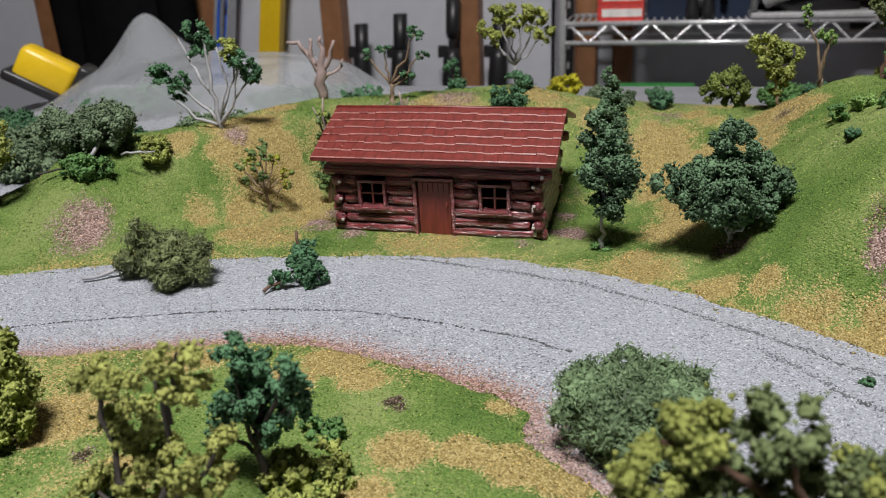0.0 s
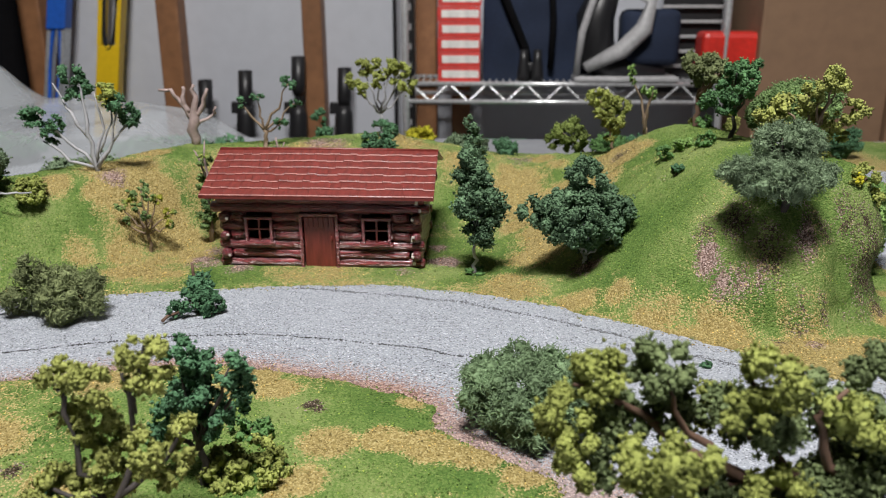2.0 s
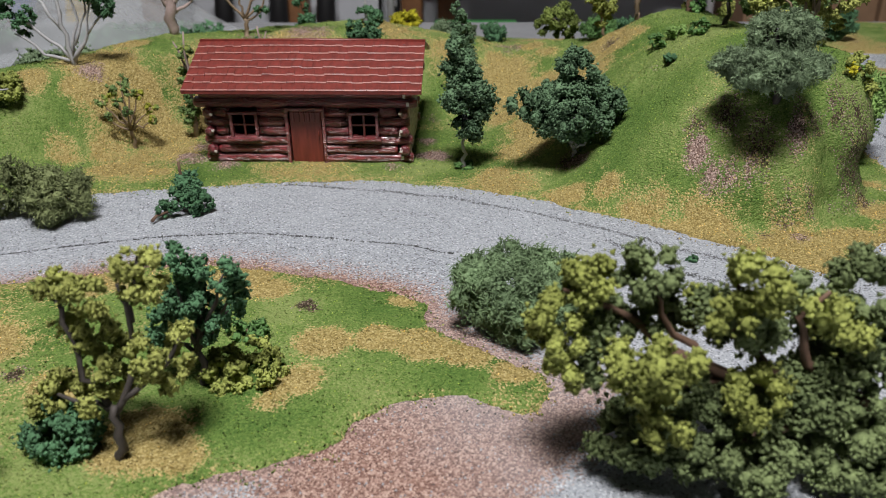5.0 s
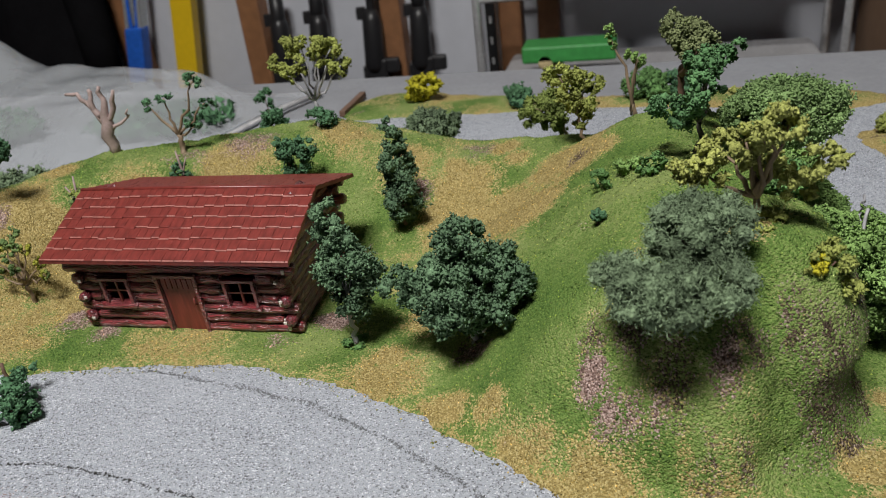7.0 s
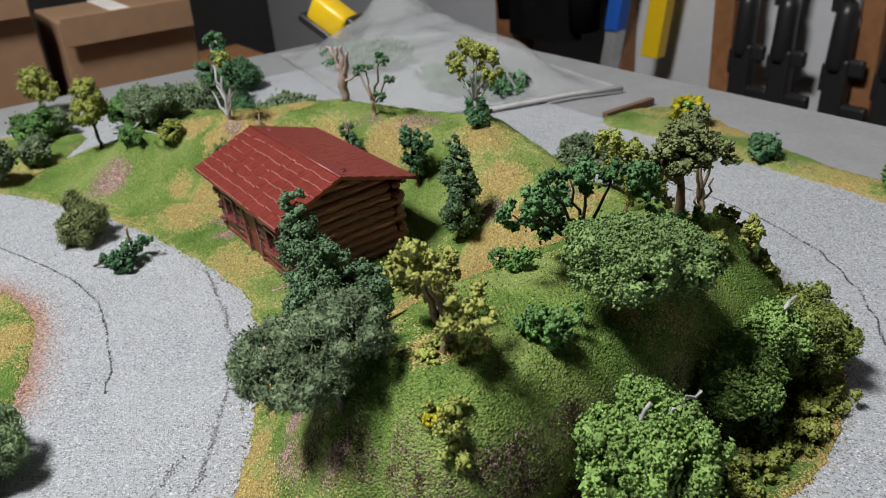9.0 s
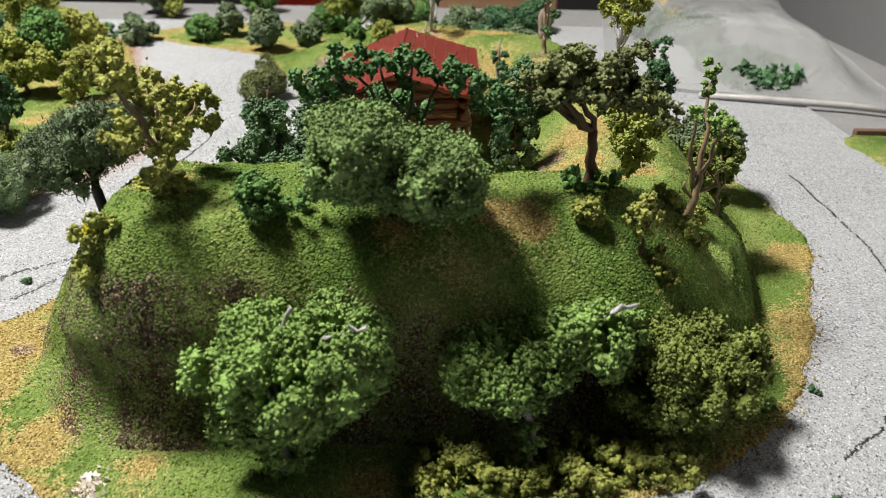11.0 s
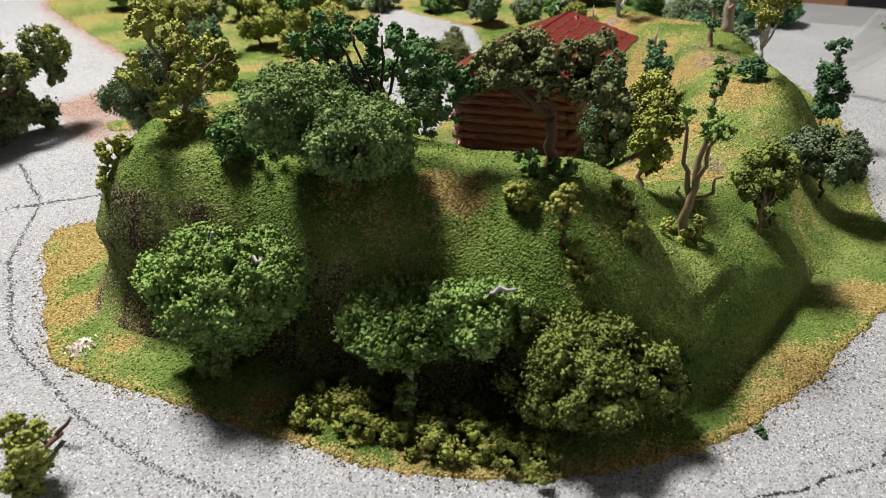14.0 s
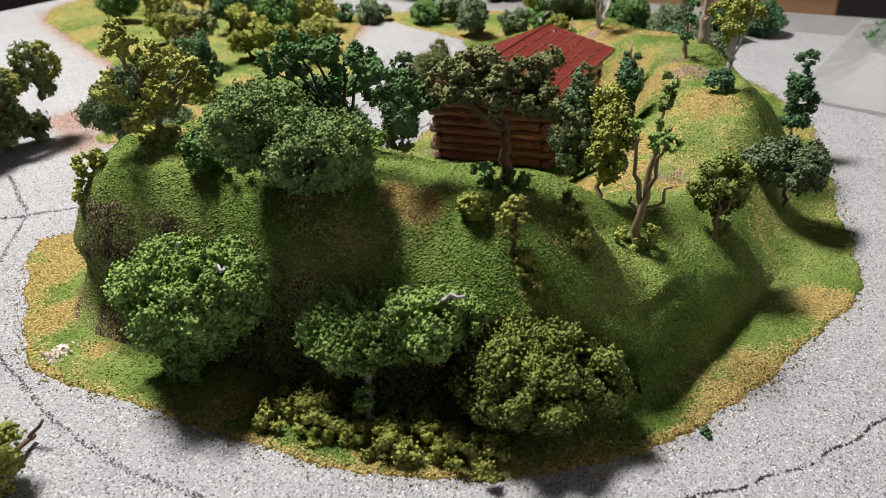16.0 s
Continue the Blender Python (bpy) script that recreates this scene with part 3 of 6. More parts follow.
GREEN_SPOTS = [(-1.38, 0.05, 0.11, 0.9), (-1.25, 0.15, 0.08, 0.7), (-1.65, -0.24, 0.2, 0.8), (2.36, -0.14, 0.14, 0.8), (2.34, 0.13, 0.16, 0.8), (2.6, -0.18, 0.14, 0.8), (1.62, -0.33, 0.26, 0.9), (1.5, -0.1, 0.2, 0.8), (2.0, -0.5, 0.26, 0.8), (2.22, -0.62, 0.2, 0.8), (1.9, -0.76, 0.13, 0.7), (2.2, -0.1, 0.3, 0.9), (2.3, 0.2, 0.25, 0.8), (1.95, 0.25, 0.25, 0.9), (1.85, 0.5, 0.2, 0.6), (1.5, -0.25, 0.22, 0.8), (1.55, -0.55, 0.15, 0.7), (2.3, -0.42, 0.2, 0.7), (2.2, 1.35, 0.25, 0.8), (2.35, 0.95, 0.15, 0.8)]
SCREE_SPOTS = [(1.70, -0.58, 0.09, 0.7), (1.75, -0.65, 0.09, 0.7), (1.81, -0.66, 0.08, 0.65), (1.88, -0.67, 0.07, 0.5), (2.07, -0.59, 0.06, 0.35), (1.02, 1.26, 0.15, 0.4), (-0.18, 1.17, 0.26, 0.45), (-0.5, 1.0, 0.22, 0.4), (0.6, 0.08, 0.13, 1.0), (0.56, 0.3, 0.1, 0.9), (-0.6, 0.03, 0.15, 1.0), (-0.58, 0.2, 0.12, 0.8), (0.77, 0.96, 0.12, 0.7),
               (-1.2, 0.4, 0.12, 0.7), (-1.62, -0.38, 0.26, 0.8), (0.42, -0.06, 0.12, 0.6), (-0.4, -0.06, 0.14, 0.6), (2.05, -0.62, 0.1, 0.5), (2.05, -0.85, 0.07, 0.5), (1.27, -0.24, 0.1, 0.5)]
LAWN_GREEN = [(0.36, -1.40, 0.2, 1.0), (0.20, -1.47, 0.14, 0.8), (0.55, -1.50, 0.10, 0.9), (0.50, -1.83, 0.2, 1.0), (0.36, -2.02, 0.16, 1.0), (0.72, -1.82, 0.1, 0.8), (-0.4, -1.5, 0.25, 0.8), (0.15, -2.07, 0.12, 0.8), (-0.3, -1.7, 0.2, 0.8)]


def turf_piece(name, line, x0, x1, y0, y1, step, hilly, label, grains=0):
    X, Y, F = grid(x0, x1, y0, y1, step)
    d = inside(X, Y, line) + 0.05 * (fbm(X, Y, 7.0, 3, 9.0) - 0.5) + 0.02 * (noise2(X, Y, 40.0, 4.0) - 0.5)
    Z = (hills(X, Y) if hilly else 0.02 * fbm(X, Y, 4.0, 3, 6.0)) * sstep(d / 0.16 + 0.1)
    gy, gx = np.gradient(Z, step)
    slope = np.hypot(gx, gy)
    Z = Z + 0.022 * sstep((d + 0.012) / 0.03) - 0.012 + 0.012 * (fbm(X, Y, 16.0, 3, 1.0) - 0.5) + 0.006 * (noise2(X, Y, 70.0, 7.0) - 0.5)
    Z = np.where(d < -0.012, -0.03, Z)
    if hilly:
        under = 0.075 * sstep((slope - 1.3) / 1.6) * np.sin(np.pi * np.clip(Z / 0.30, 0, 1)) * sstep((X - 1.75) / 0.2) * np.maximum(sstep((Y + 0.5) / 0.35), 0.8 * sstep((X - 2.08) / 0.15))
        X, Y = X + under * gx / (slope + 1e-6), Y + under * gy / (slope + 1e-6)
    wide, mid = fbm(X, Y, 2.6, 3, 11.0), fbm(X, Y, 9.0, 3, 13.0)
    rim = np.exp(-np.maximum(d, 0) / 0.07)
    straw = 0.08 + 0.9 * (wide - 0.5) + 0.7 * (mid - 0.5) + (0.40 + 0.55 * sstep((X - 1.3) / 0.3)) * rim
    # soil on steep slopes, spread wider to paint in the bank's shade
    earth_shade = sstep((slope - 1.3) / 1.2) * (0.15 + 1.1 * mid) * (1 - 0.75 * sstep((-0.3 - Y) / 0.2) * sstep((2.3 - X) / 0.1)) * (1 - 0.6 * sstep((Y - 1.0) / 0.2)) - 0.12
    if hilly:
        earth_shade = earth_shade * (1 - blot(X, Y, [(2.31, -0.66, 0.2, 0.6)]))
        straw = np.maximum(straw, np.minimum(1.7 * blot(X, Y, STRAW_SPOTS), 1.1) * (0.5 + 0.9 * mid))
        straw = straw * (1 - 0.8 * blot(X, Y, GREEN_SPOTS))
        earth_shade = np.maximum(earth_shade, blot(X, Y, EARTH_SPOTS + EARTH_BAND) * (0.5 + mid))
    elif name == "lawn_front":
        straw = 0.15 + 0.3 * sstep((-0.5 - X) / 0.5) + 1.0 * (wide - 0.5) + 0.3 * rim
        straw = np.maximum(straw, np.minimum(2.2 * blot(X, Y, LAWN_STRAW), 1.2) * (0.6 + 0.8 * mid)) * (1 - np.minimum(1.4 * blot(X, Y, LAWN_GREEN), 1))
        earth_shade = np.maximum(earth_shade, blot(X, Y, [(0.24, -1.44, 0.06, 0.9), (0.27, -1.46, 0.05, 0.8), (-0.5, -1.85, 0.07, 0.8)]) * (0.6 + mid))
    else:
        straw = straw + 0.30 + 0.8 * (wide - 0.5)
        earth_shade = earth_shade + 0.9 * sstep((mid - 0.62) / 0.1) * 0.6
    scree = np.clip(np.minimum(1.5 * blot(X, Y, SCREE_SPOTS), 1.0) * (0.3 + 1.1 * mid), 0, 1).ravel()
    straw, earth_shade = np.clip(straw, 0, 1).ravel(), np.clip(earth_shade, 0, 1).ravel()
    V0 = np.stack([X, Y, Z], -1).reshape(-1, 3)
    V, F, used = trim(V0, F, d > -0.03)
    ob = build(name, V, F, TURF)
    cover(ob, straw[used], earth_shade[used], scree[used])
    tagged(ob, label, "terrain", kind="structure")
    if grains:
        rng = np.random.RandomState(len(name))
        on = np.flatnonzero((d > -0.06 * rng.uniform(size=d.shape) ** 3).ravel())
        k = rng.choice(on, grains)
        j = rng.uniform(-0.5, 0.5, (grains, 2)) * step
        P = V0[k] + np.stack([j[:, 0], j[:, 1], gx.ravel()[k] * j[:, 0] + gy.ravel()[k] * j[:, 1]], -1)
        P[:, 2] = np.maximum(P[:, 2], 0.002)
        G = np.einsum("nij,kj->nki", spins(grains, rng), TETRA) * (0.0026 * rng.uniform(0.6, 1.5, (grains, 1, 1))) + P[:, None]
        ob = build("turf_grains", G.reshape(-1, 3), (TETRA_F[None] + 4 * np.arange(grains)[:, None, None]).reshape(-1, 3), GRAIN)
        cover(ob, np.repeat(straw[k], 4), np.repeat(earth_shade[k], 4), np.repeat(scree[k], 4))
        tagged(ob, "coarse green and straw turf grains covering the terrain", "turf", kind="stuff")


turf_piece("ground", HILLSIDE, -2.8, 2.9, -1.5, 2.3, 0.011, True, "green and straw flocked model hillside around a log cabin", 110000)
turf_piece("lawn_front", FRONT_LAWN, -3.6, 1.2, -5.8, -1.0, 0.022, False, "flat flocked green and straw model lawn beside the grey road", 50000)
turf_piece("lawn_far", FAR_LAWN, -0.5, 3.5, 2.6, 3.7, 0.03, False, "narrow flocked strip of straw and green turf on the board")
turf_piece("lawn_west", LOW_BANK, -3.8, -2.2, -2.4, 0.0, 0.03, False, "low flocked bank with bushes on the board")
turf_piece("lawn_east", EAST_LAWN, 2.8, 4.3, 1.3, 2.5, 0.03, False, "flocked island of straw and green turf between grey roads")
turf_piece("lawn_corner", CORNER_LAWN, 3.4, 5.15, 2.2, 4.05, 0.03, False, "flocked green and straw turf at the corner of the board")


def hill_at(x, y):
    """The height of the turf or the road at a place of the plan."""
    X, Y = np.array([x]), np.array([y])
    for line, hilly in ((HILLSIDE, True), (FRONT_LAWN, False), (FAR_LAWN, False), (EAST_LAWN, False), (CORNER_LAWN, False), (LOW_BANK, False)):
        d = inside(X, Y, line)[0]
        if d > 0.02:
            return float((hills(X, Y)[0] * sstep(d / 0.16 + 0.1) if hilly else 0.01) + 0.01)
    return 0.0


# the road: one sheet of ballast round the turf pieces
X, Y, F = grid(-3.7, 4.4, -5.85, 2.88, 0.05)
edge = inside(X, Y, FRONT_LAWN)
red = 1.0 * np.exp(-np.maximum(-edge - 0.02, 0) / 0.06) * sstep((X + 3.3) / 0.6)
gravel = sstep((-1.78 - Y - 0.30 * (X - 0.9) + 0.16 * (fbm(X, Y, 3.0, 3, 21.0) - 0.5)) / 0.12) * sstep((1.22 - X + 0.5 * (Y + 2.0) + 0.2 * (fbm(X, Y, 4.0, 2, 23.0) - 0.5)) / 0.22) * sstep((Y + 2.62) / 0.2) * sstep((X - 0.1) / 0.3)
red = np.maximum(red, 0.95 * gravel)
red = np.maximum(red, blot(X, Y, [(0.70, -1.52, 0.17, 1.1), (0.78, -1.62, 0.14, 1.0), (0.5, -1.27, 0.14, 0.8), (1.1, -1.87, 0.2, 1.0)]))
road = build("road", np.stack([X, Y, 0.004 * (fbm(X, Y, 6.0, 3, 3.0) - 0.5)], -1).reshape(-1, 3), F, BALLAST)
cover(road, red, 0 * red)
tagged(road, "grey ballast model road with brick-red chippings along its edge", "road", kind="structure")

v, f = box((0.2, -0.9, -0.26), (10.0, 10.0, 0.48), 0.02)
tagged(build("table_board", v, f, BOARD, smooth=False), "light grey table board under the model terrain", "table", kind="structure")


# ---- foliage ----
BLADE = np.array([(0.35, 0, -0.3), (-0.2, 0.3, -0.3), (-0.2, -0.3, -0.3), (0, 0, 2.4)], float)
BLADE_F = np.array([(0, 1, 3), (1, 2, 3), (2, 0, 3), (1, 0, 2)])


def crumbs(places, size, rng, style="foam"):
    """Small uneven crumbs of foam, or short fibres, at places."""
    n = len(places)
    shape, faces = (TETRA * 0.8, TETRA_F) if style == "foam" else (BLADE, BLADE_F)
    jitter = rng.uniform(0.55, 1.25, (n, len(shape), 1)) * shape[None]
    s = size * rng.uniform(0.6, 1.45, (n, 1, 1))
    V = np.einsum("nij,nkj->nki", spins(n, rng), jitter * s) + places[:, None]
    F = faces[None] + len(shape) * np.arange(n)[:, None, None]
    return V.reshape(-1, 3), F.reshape(-1, 3)


def ball():
    """A unit ball of 80 triangles."""
    bm = bmesh.new()
    bmesh.ops.create_icosphere(bm, subdivisions=2, radius=1.0)
    V, F = np.array([v.co for v in bm.verts]), np.array([[v.index for v in p.verts] for p in bm.faces])
    bm.free()
    return V, F


BALL, BALL_F = ball()


def sponge(subs):
    """Uneven solid lumps of foam that the crumbs stick to."""
    V, F = [], []
    for sc, sr in subs:
        lump = value_noise(BALL * 2.3 + 20 + sc * 11)
        fine = value_noise(BALL * 6.0 + 40 + sc * 31)
        F.append(BALL_F + len(BALL) * len(V))
        V.append(sc + BALL * sr * ((0.62 + 0.72 * lump) * (0.60 + 0.38 * fine))[:, None])
    return np.concatenate(V), np.concatenate(F)


def clump(centre, radii, size, rng, style="foam", density=1.0, kept=None):
    """Places over a lumpy ball: small balls of crumbs over its skin with gaps between, or a mat of fibres."""
    c, r = np.asarray(centre, float), np.asarray(radii, float)
    k = r.mean()
    subs = [(c, r * 0.80)] if style == "fibre" else []
    n_sub = 9 if style == "fibre" else int(np.clip(15 * (k / 0.09), 7, 26))
    for _ in range(n_sub):
        d = rng.normal(size=3)
        d /= np.linalg.norm(d)
        subs.append((c + d * r * rng.uniform(0.55, 0.86), r * rng.uniform(0.26, 0.46)))
    out = []
    if kept is not None:
        kept += subs
    for sc, sr in subs:
        n = int(max(10, density * (0.45 if style == "fibre" else 0.37) * 4 * math.pi * (sr.mean() / size) ** 2))
        d = rng.normal(size=(n, 3))
        d /= np.linalg.norm(d, axis=1)[:, None]
        lump = value_noise(d * 2.3 + 20 + sc * 11)
        out.append(sc + d * sr * ((0.62 + 0.72 * lump) * rng.uniform(0.72, 1.04, n) ** 0.6)[:, None] + rng.normal(size=(n, 3)) * np.where(rng.uniform(size=n) < (0.35 if style == "fibre" else 0.22), 0.12, 0.03)[:, None] * r)
    return np.concatenate(out)


def outer(places, blobs):
    """Leaves out crumbs deep inside a clump, which nobody could see."""
    keep = np.ones(len(places), bool)
    for b in blobs:
        keep &= (((places - np.array(b[:3])) / np.array(b[3])) ** 2).sum(1) > 0.40
    return places[keep]


def plant(name, at, blobs, mat, trunks, twig, label, category, group="", size=0.0077, style="foam", density=1.0, seed=0, sink=0.0, leaf="crown", more=()):
    """A model tree or bush. at: (x, y) or (x, y, z); blobs (dx, dy, dz, r or (rx, ry, rz)); trunks: lists of (dx, dy, dz, radius)."""
    rng = np.random.RandomState(seed + 17)
    z = at[2] if len(at) == 3 else hill_at(*at)
    root = base_of(name, (at[0], at[1], z - sink), label, category, group)
    for path in trunks:
        P = np.array([p[:3] for p in path], float)
        t = np.linspace(0, 1, 3 * len(P) - 2)
        old = np.linspace(0, 1, len(P))
        Q = np.stack([np.interp(t, old, P[:, k]) for k in range(3)], -1)
        Q[1:-1] += rng.normal(size=Q[1:-1].shape) * 0.006
        R = 0.68 * np.interp(t, old, [p[3] for p in path])
        v, f = tube(Q, R, 6, 0.15, rng)
        build("trunk" if path is trunks[0] else "branch", v, f, twig, root)
    if blobs:
        kept = []
        places = outer(np.concatenate([clump(b[:3], b[3] if isinstance(b[3], tuple) else (b[3],) * 3, size, rng, style, density, kept) for b in blobs]), blobs)
        V, F = crumbs(places, size, rng, style)
        if density >= 0.5:
            W, G = sponge([q for q in kept if all((((q[0] - np.array(b[:3])) / np.array(b[3])) ** 2).sum() > 0.27 for b in blobs)])
            V, F = np.concatenate([V, W]), np.concatenate([F, G + len(V)])
        build(leaf, V, F, mat, root, smooth=style == "foam")
    for part_name, extra, kind_of in more:
        kept = []
        V, F = crumbs(outer(np.concatenate([clump(b[:3], (b[3],) * 3, size, rng, style, density, kept) for b in extra]), extra), size, rng, style)
        W, G = sponge(kept)
        V, F = np.concatenate([V, W]), np.concatenate([F, G + len(V)])
        build(part_name, V, F, kind_of, root, smooth=style == "foam")
    return root


def many(c, r, n, br, seed, flat=1.0):
    """n blobs of radius about br spread through an ellipsoid."""
    rng = np.random.RandomState(seed)
    out = []
    for i in range(n):
        d = rng.normal(size=3)
        d /= np.linalg.norm(d)
        k = rng.uniform(0.45, 1.0) ** 0.5
        b = br * rng.uniform(0.75, 1.2)
        out.append((c[0] + d[0] * k * max(r[0] - b, 0), c[1] + d[1] * k * max(r[1] - b, 0), c[2] + d[2] * k * max(r[2] - b, 0), (b, b, b * flat)))
    return out


def forks(blobs, fork, r0, pick=99, base=(0, 0, -0.02)):
    """A trunk to a fork and a branch to each of the first blobs."""
    out = [[(*base, r0 * 1.25), ((base[0] + fork[0]) / 2 + 0.008, (base[1] + fork[1]) / 2, (base[2] + fork[2]) / 2, r0), (*fork, r0 * 0.8)]]
    for b in blobs[:pick]:
        m = [fork[k] + 0.5 * (b[k] - fork[k]) for k in range(3)]
        out.append([(*fork, r0 * 0.7), (m[0], m[1], m[2] - 0.01, r0 * 0.5), (*b[:3], r0 * 0.25)])
    return out


# ---- the log cabin ----
TILT = 3.4
cabin = base_of("log_cabin", (0, 0, 0.005), "dark red-brown moulded plastic model log cabin with a shingled roof", "model house")
cabin.rotation_euler = (radians(TILT), 0, radians(-0.6))
DEPTH, WALL_H, PITCH_LOG = 0.61, 0.37, 0.0465
crng = np.random.RandomState(5)


def log(name, a, b, r, mat):
    """A knotty log from a to b with bark ridges and rounded ends."""
    a, b = np.array(a, float), np.array(b, float)
    n = max(4, int(np.linalg.norm(b - a) / 0.05))
    t = np.concatenate([[0.0, 0.012 / max(np.linalg.norm(b - a), 0.03)], np.linspace(0.06, 0.94, n), [1 - 0.012 / max(np.linalg.norm(b - a), 0.03), 1.0]])
    P = a + (b - a) * t[:, None]
    P[2:-2] += crng.normal(size=P[2:-2].shape) * 0.0012
    R = r * (1 + 0.05 * crng.normal(size=len(t)))
    R[0], R[-1] = r * 0.8, r * 0.8
    v, f = tube(P, R, 9, 0.07, crng)
    return build(name, v, f, mat, cabin)


R = PITCH_LOG * 0.55
DOOR = (-0.088, 0.076)
WINDOWS = ((-0.367, -0.235), (0.205, 0.342))
Z_SILL, Z_HEAD, Z_DOOR = 0.128, 0.262, 0.268
for row in range(8):
    z = 0.024 + row * PITCH_LOG
    long_row = row % 2 == 0 or row > 5
    gaps = []
    if z < Z_DOOR:
        gaps.append(DOOR)
    if Z_SILL - 0.01 < z < Z_HEAD:
        gaps += list(WINDOWS)
    end = 0.5 + 0.03 * (row == 6) if long_row else 0.437
    x = -end + crng.uniform(-0.008, 0.008)
    for g0, g1 in sorted(gaps) + [(end + crng.uniform(-0.008, 0.008), None)]:
        log("log", (x, 0.012, z), (g0, 0.012, z), R, LOG_X)
        x = g1
    log("log", (-end, DEPTH, z), (end, DEPTH, z), R, LOG_X)
    for sx in (-0.468, 0.468):
        out = -0.022 if long_row else 0.032
        log("log", (sx, -out if not long_row else 0.03, z + 0.002), (sx, DEPTH + (out if not long_row else -0.03), z + 0.002), R * 0.98, LOG_Y)
        if not long_row:
            for k in range(2):
                build("paint_chip", *box((sx - 0.018 * np.sign(sx) + crng.uniform(-0.006, 0.006), -0.026 - 0.008 * k, z + crng.uniform(-0.008, 0.012)), (0.008 + 0.006 * k, 0.006, 0.018 - 0.006 * k), 0.002), CHALK, cabin, "bare white chip on a log end", smooth=False)
for x, z in ((0.486, 0.303), (0.47, 0.342), (0.455, 0.035)):
    build("paint_chip", *box((x, -0.018, z), (0.014, 0.006, 0.02), 0.002), CHALK, cabin, "bare white chip on a log end", smooth=False)
# gable logs shorten towards the ridge
for k in range(4):
    z = 0.024 + (8 + k) * PITCH_LOG
    half = 0.31 * (1 - (z - 0.37) / 0.15)
    if half > 0.04:
        for sx in (-0.455, 0.455):
            log("log", (sx, DEPTH / 2 - half, z), (sx, DEPTH / 2 + half, z), R * 0.98, LOG_Y)
# plain inner walls close the gaps between the logs
for c, size in (((-0.41, 0.30, 0.19), (0.012, DEPTH - 0.04, 0.36)), ((0.41, 0.30, 0.19), (0.012, DEPTH - 0.04, 0.36)), ((0, DEPTH - 0.02, 0.19), (0.83, 0.012, 0.36)),
             ((-0.391, 0.02, 0.19), (0.05, 0.01, 0.36)), ((-0.162, 0.02, 0.19), (0.145, 0.01, 0.36)), ((0.14, 0.02, 0.19), (0.13, 0.01, 0.36)), ((0.378, 0.02, 0.19), (0.07, 0.01, 0.36))):
    build("inner_wall", *box(c, size), LOG_X, cabin, smooth=False)
# the door with its posts, planks and handle
door = build("door", *box(((DOOR[0] + DOOR[1]) / 2, 0.006, 0.135), (0.150, 0.02, 0.262), 0.003), DOOR_RED, cabin, "plain red-brown plank door", smooth=False)
for k in range(6):
    x = DOOR[0] + 0.02 + k * 0.0245
    build("plank", *box((x, -0.007, 0.235), (0.021, 0.006, 0.05), 0.002), DOOR_RED, door, smooth=False)
hv, hf = tube([(0.055, -0.006, 0.135), (0.055, -0.018, 0.14), (0.055, -0.018, 0.165), (0.055, -0.006, 0.17)], [0.004] * 4, 6)
build("handle", hv, hf, DOOR_RED, door)
for x in (DOOR[0] - 0.006, DOOR[1] + 0.006):
    build("door_post", *box((x, -0.004, 0.138), (0.016, 0.034, 0.275), 0.003), LOG_X, cabin, smooth=False)
build("lintel", *box((-0.006, -0.005, 0.276), (0.19, 0.034, 0.016), 0.003), LOG_X, cabin, smooth=False)
for x0, x1 in WINDOWS:
    xc, w = (x0 + x1) / 2, x1 - x0
    zc, h = (Z_SILL + Z_HEAD) / 2, Z_HEAD - Z_SILL
    win = build("window", *joined([box((xc, -0.006, Z_HEAD - 0.006), (w + 0.01, 0.03, 0.014), 0.002), box((x0 + 0.005, -0.006, zc), (0.014, 0.028, h), 0.002), box((x1 - 0.005, -0.006, zc), (0.014, 0.028, h), 0.002)]), LOG_X, cabin, smooth=False)
    build("sill", *box((xc, -0.010, Z_SILL), (w + 0.03, 0.042, 0.014), 0.003), LOG_X, win, smooth=False)
    build("mullion", *box((xc, 0.0, zc), (0.009, 0.012, h - 0.01), 0.001), DOOR_RED, win, smooth=False)
    build("glazing_bar", *box((xc, 0.001, zc), (w - 0.01, 0.010, 0.009), 0.001), DOOR_RED, win, smooth=False)
# top beam under the eaves
for y in (-0.022, DEPTH + 0.03):
    log("eave_beam", (-0.52, y, WALL_H + 0.005), (0.52, y, WALL_H + 0.005), 0.021, LOG_X)
# roof: two bowed sheets with courses of shingles
X_ROOF, Y_EAVE, Y_RIDGE, Y_BACK, Z_EAVE, Z_RIDGE = 0.556, -0.082, 0.292, 0.695, 0.386, 0.522


def roof_z(x, s):
    """Height of the roof sheet; s: 0 at the eave, 1 at the ridge; it sags a little along its length."""
    return Z_EAVE + (Z_RIDGE - Z_EAVE) * s + 0.004 * s * (1 - (x / X_ROOF) ** 2) - 0.001


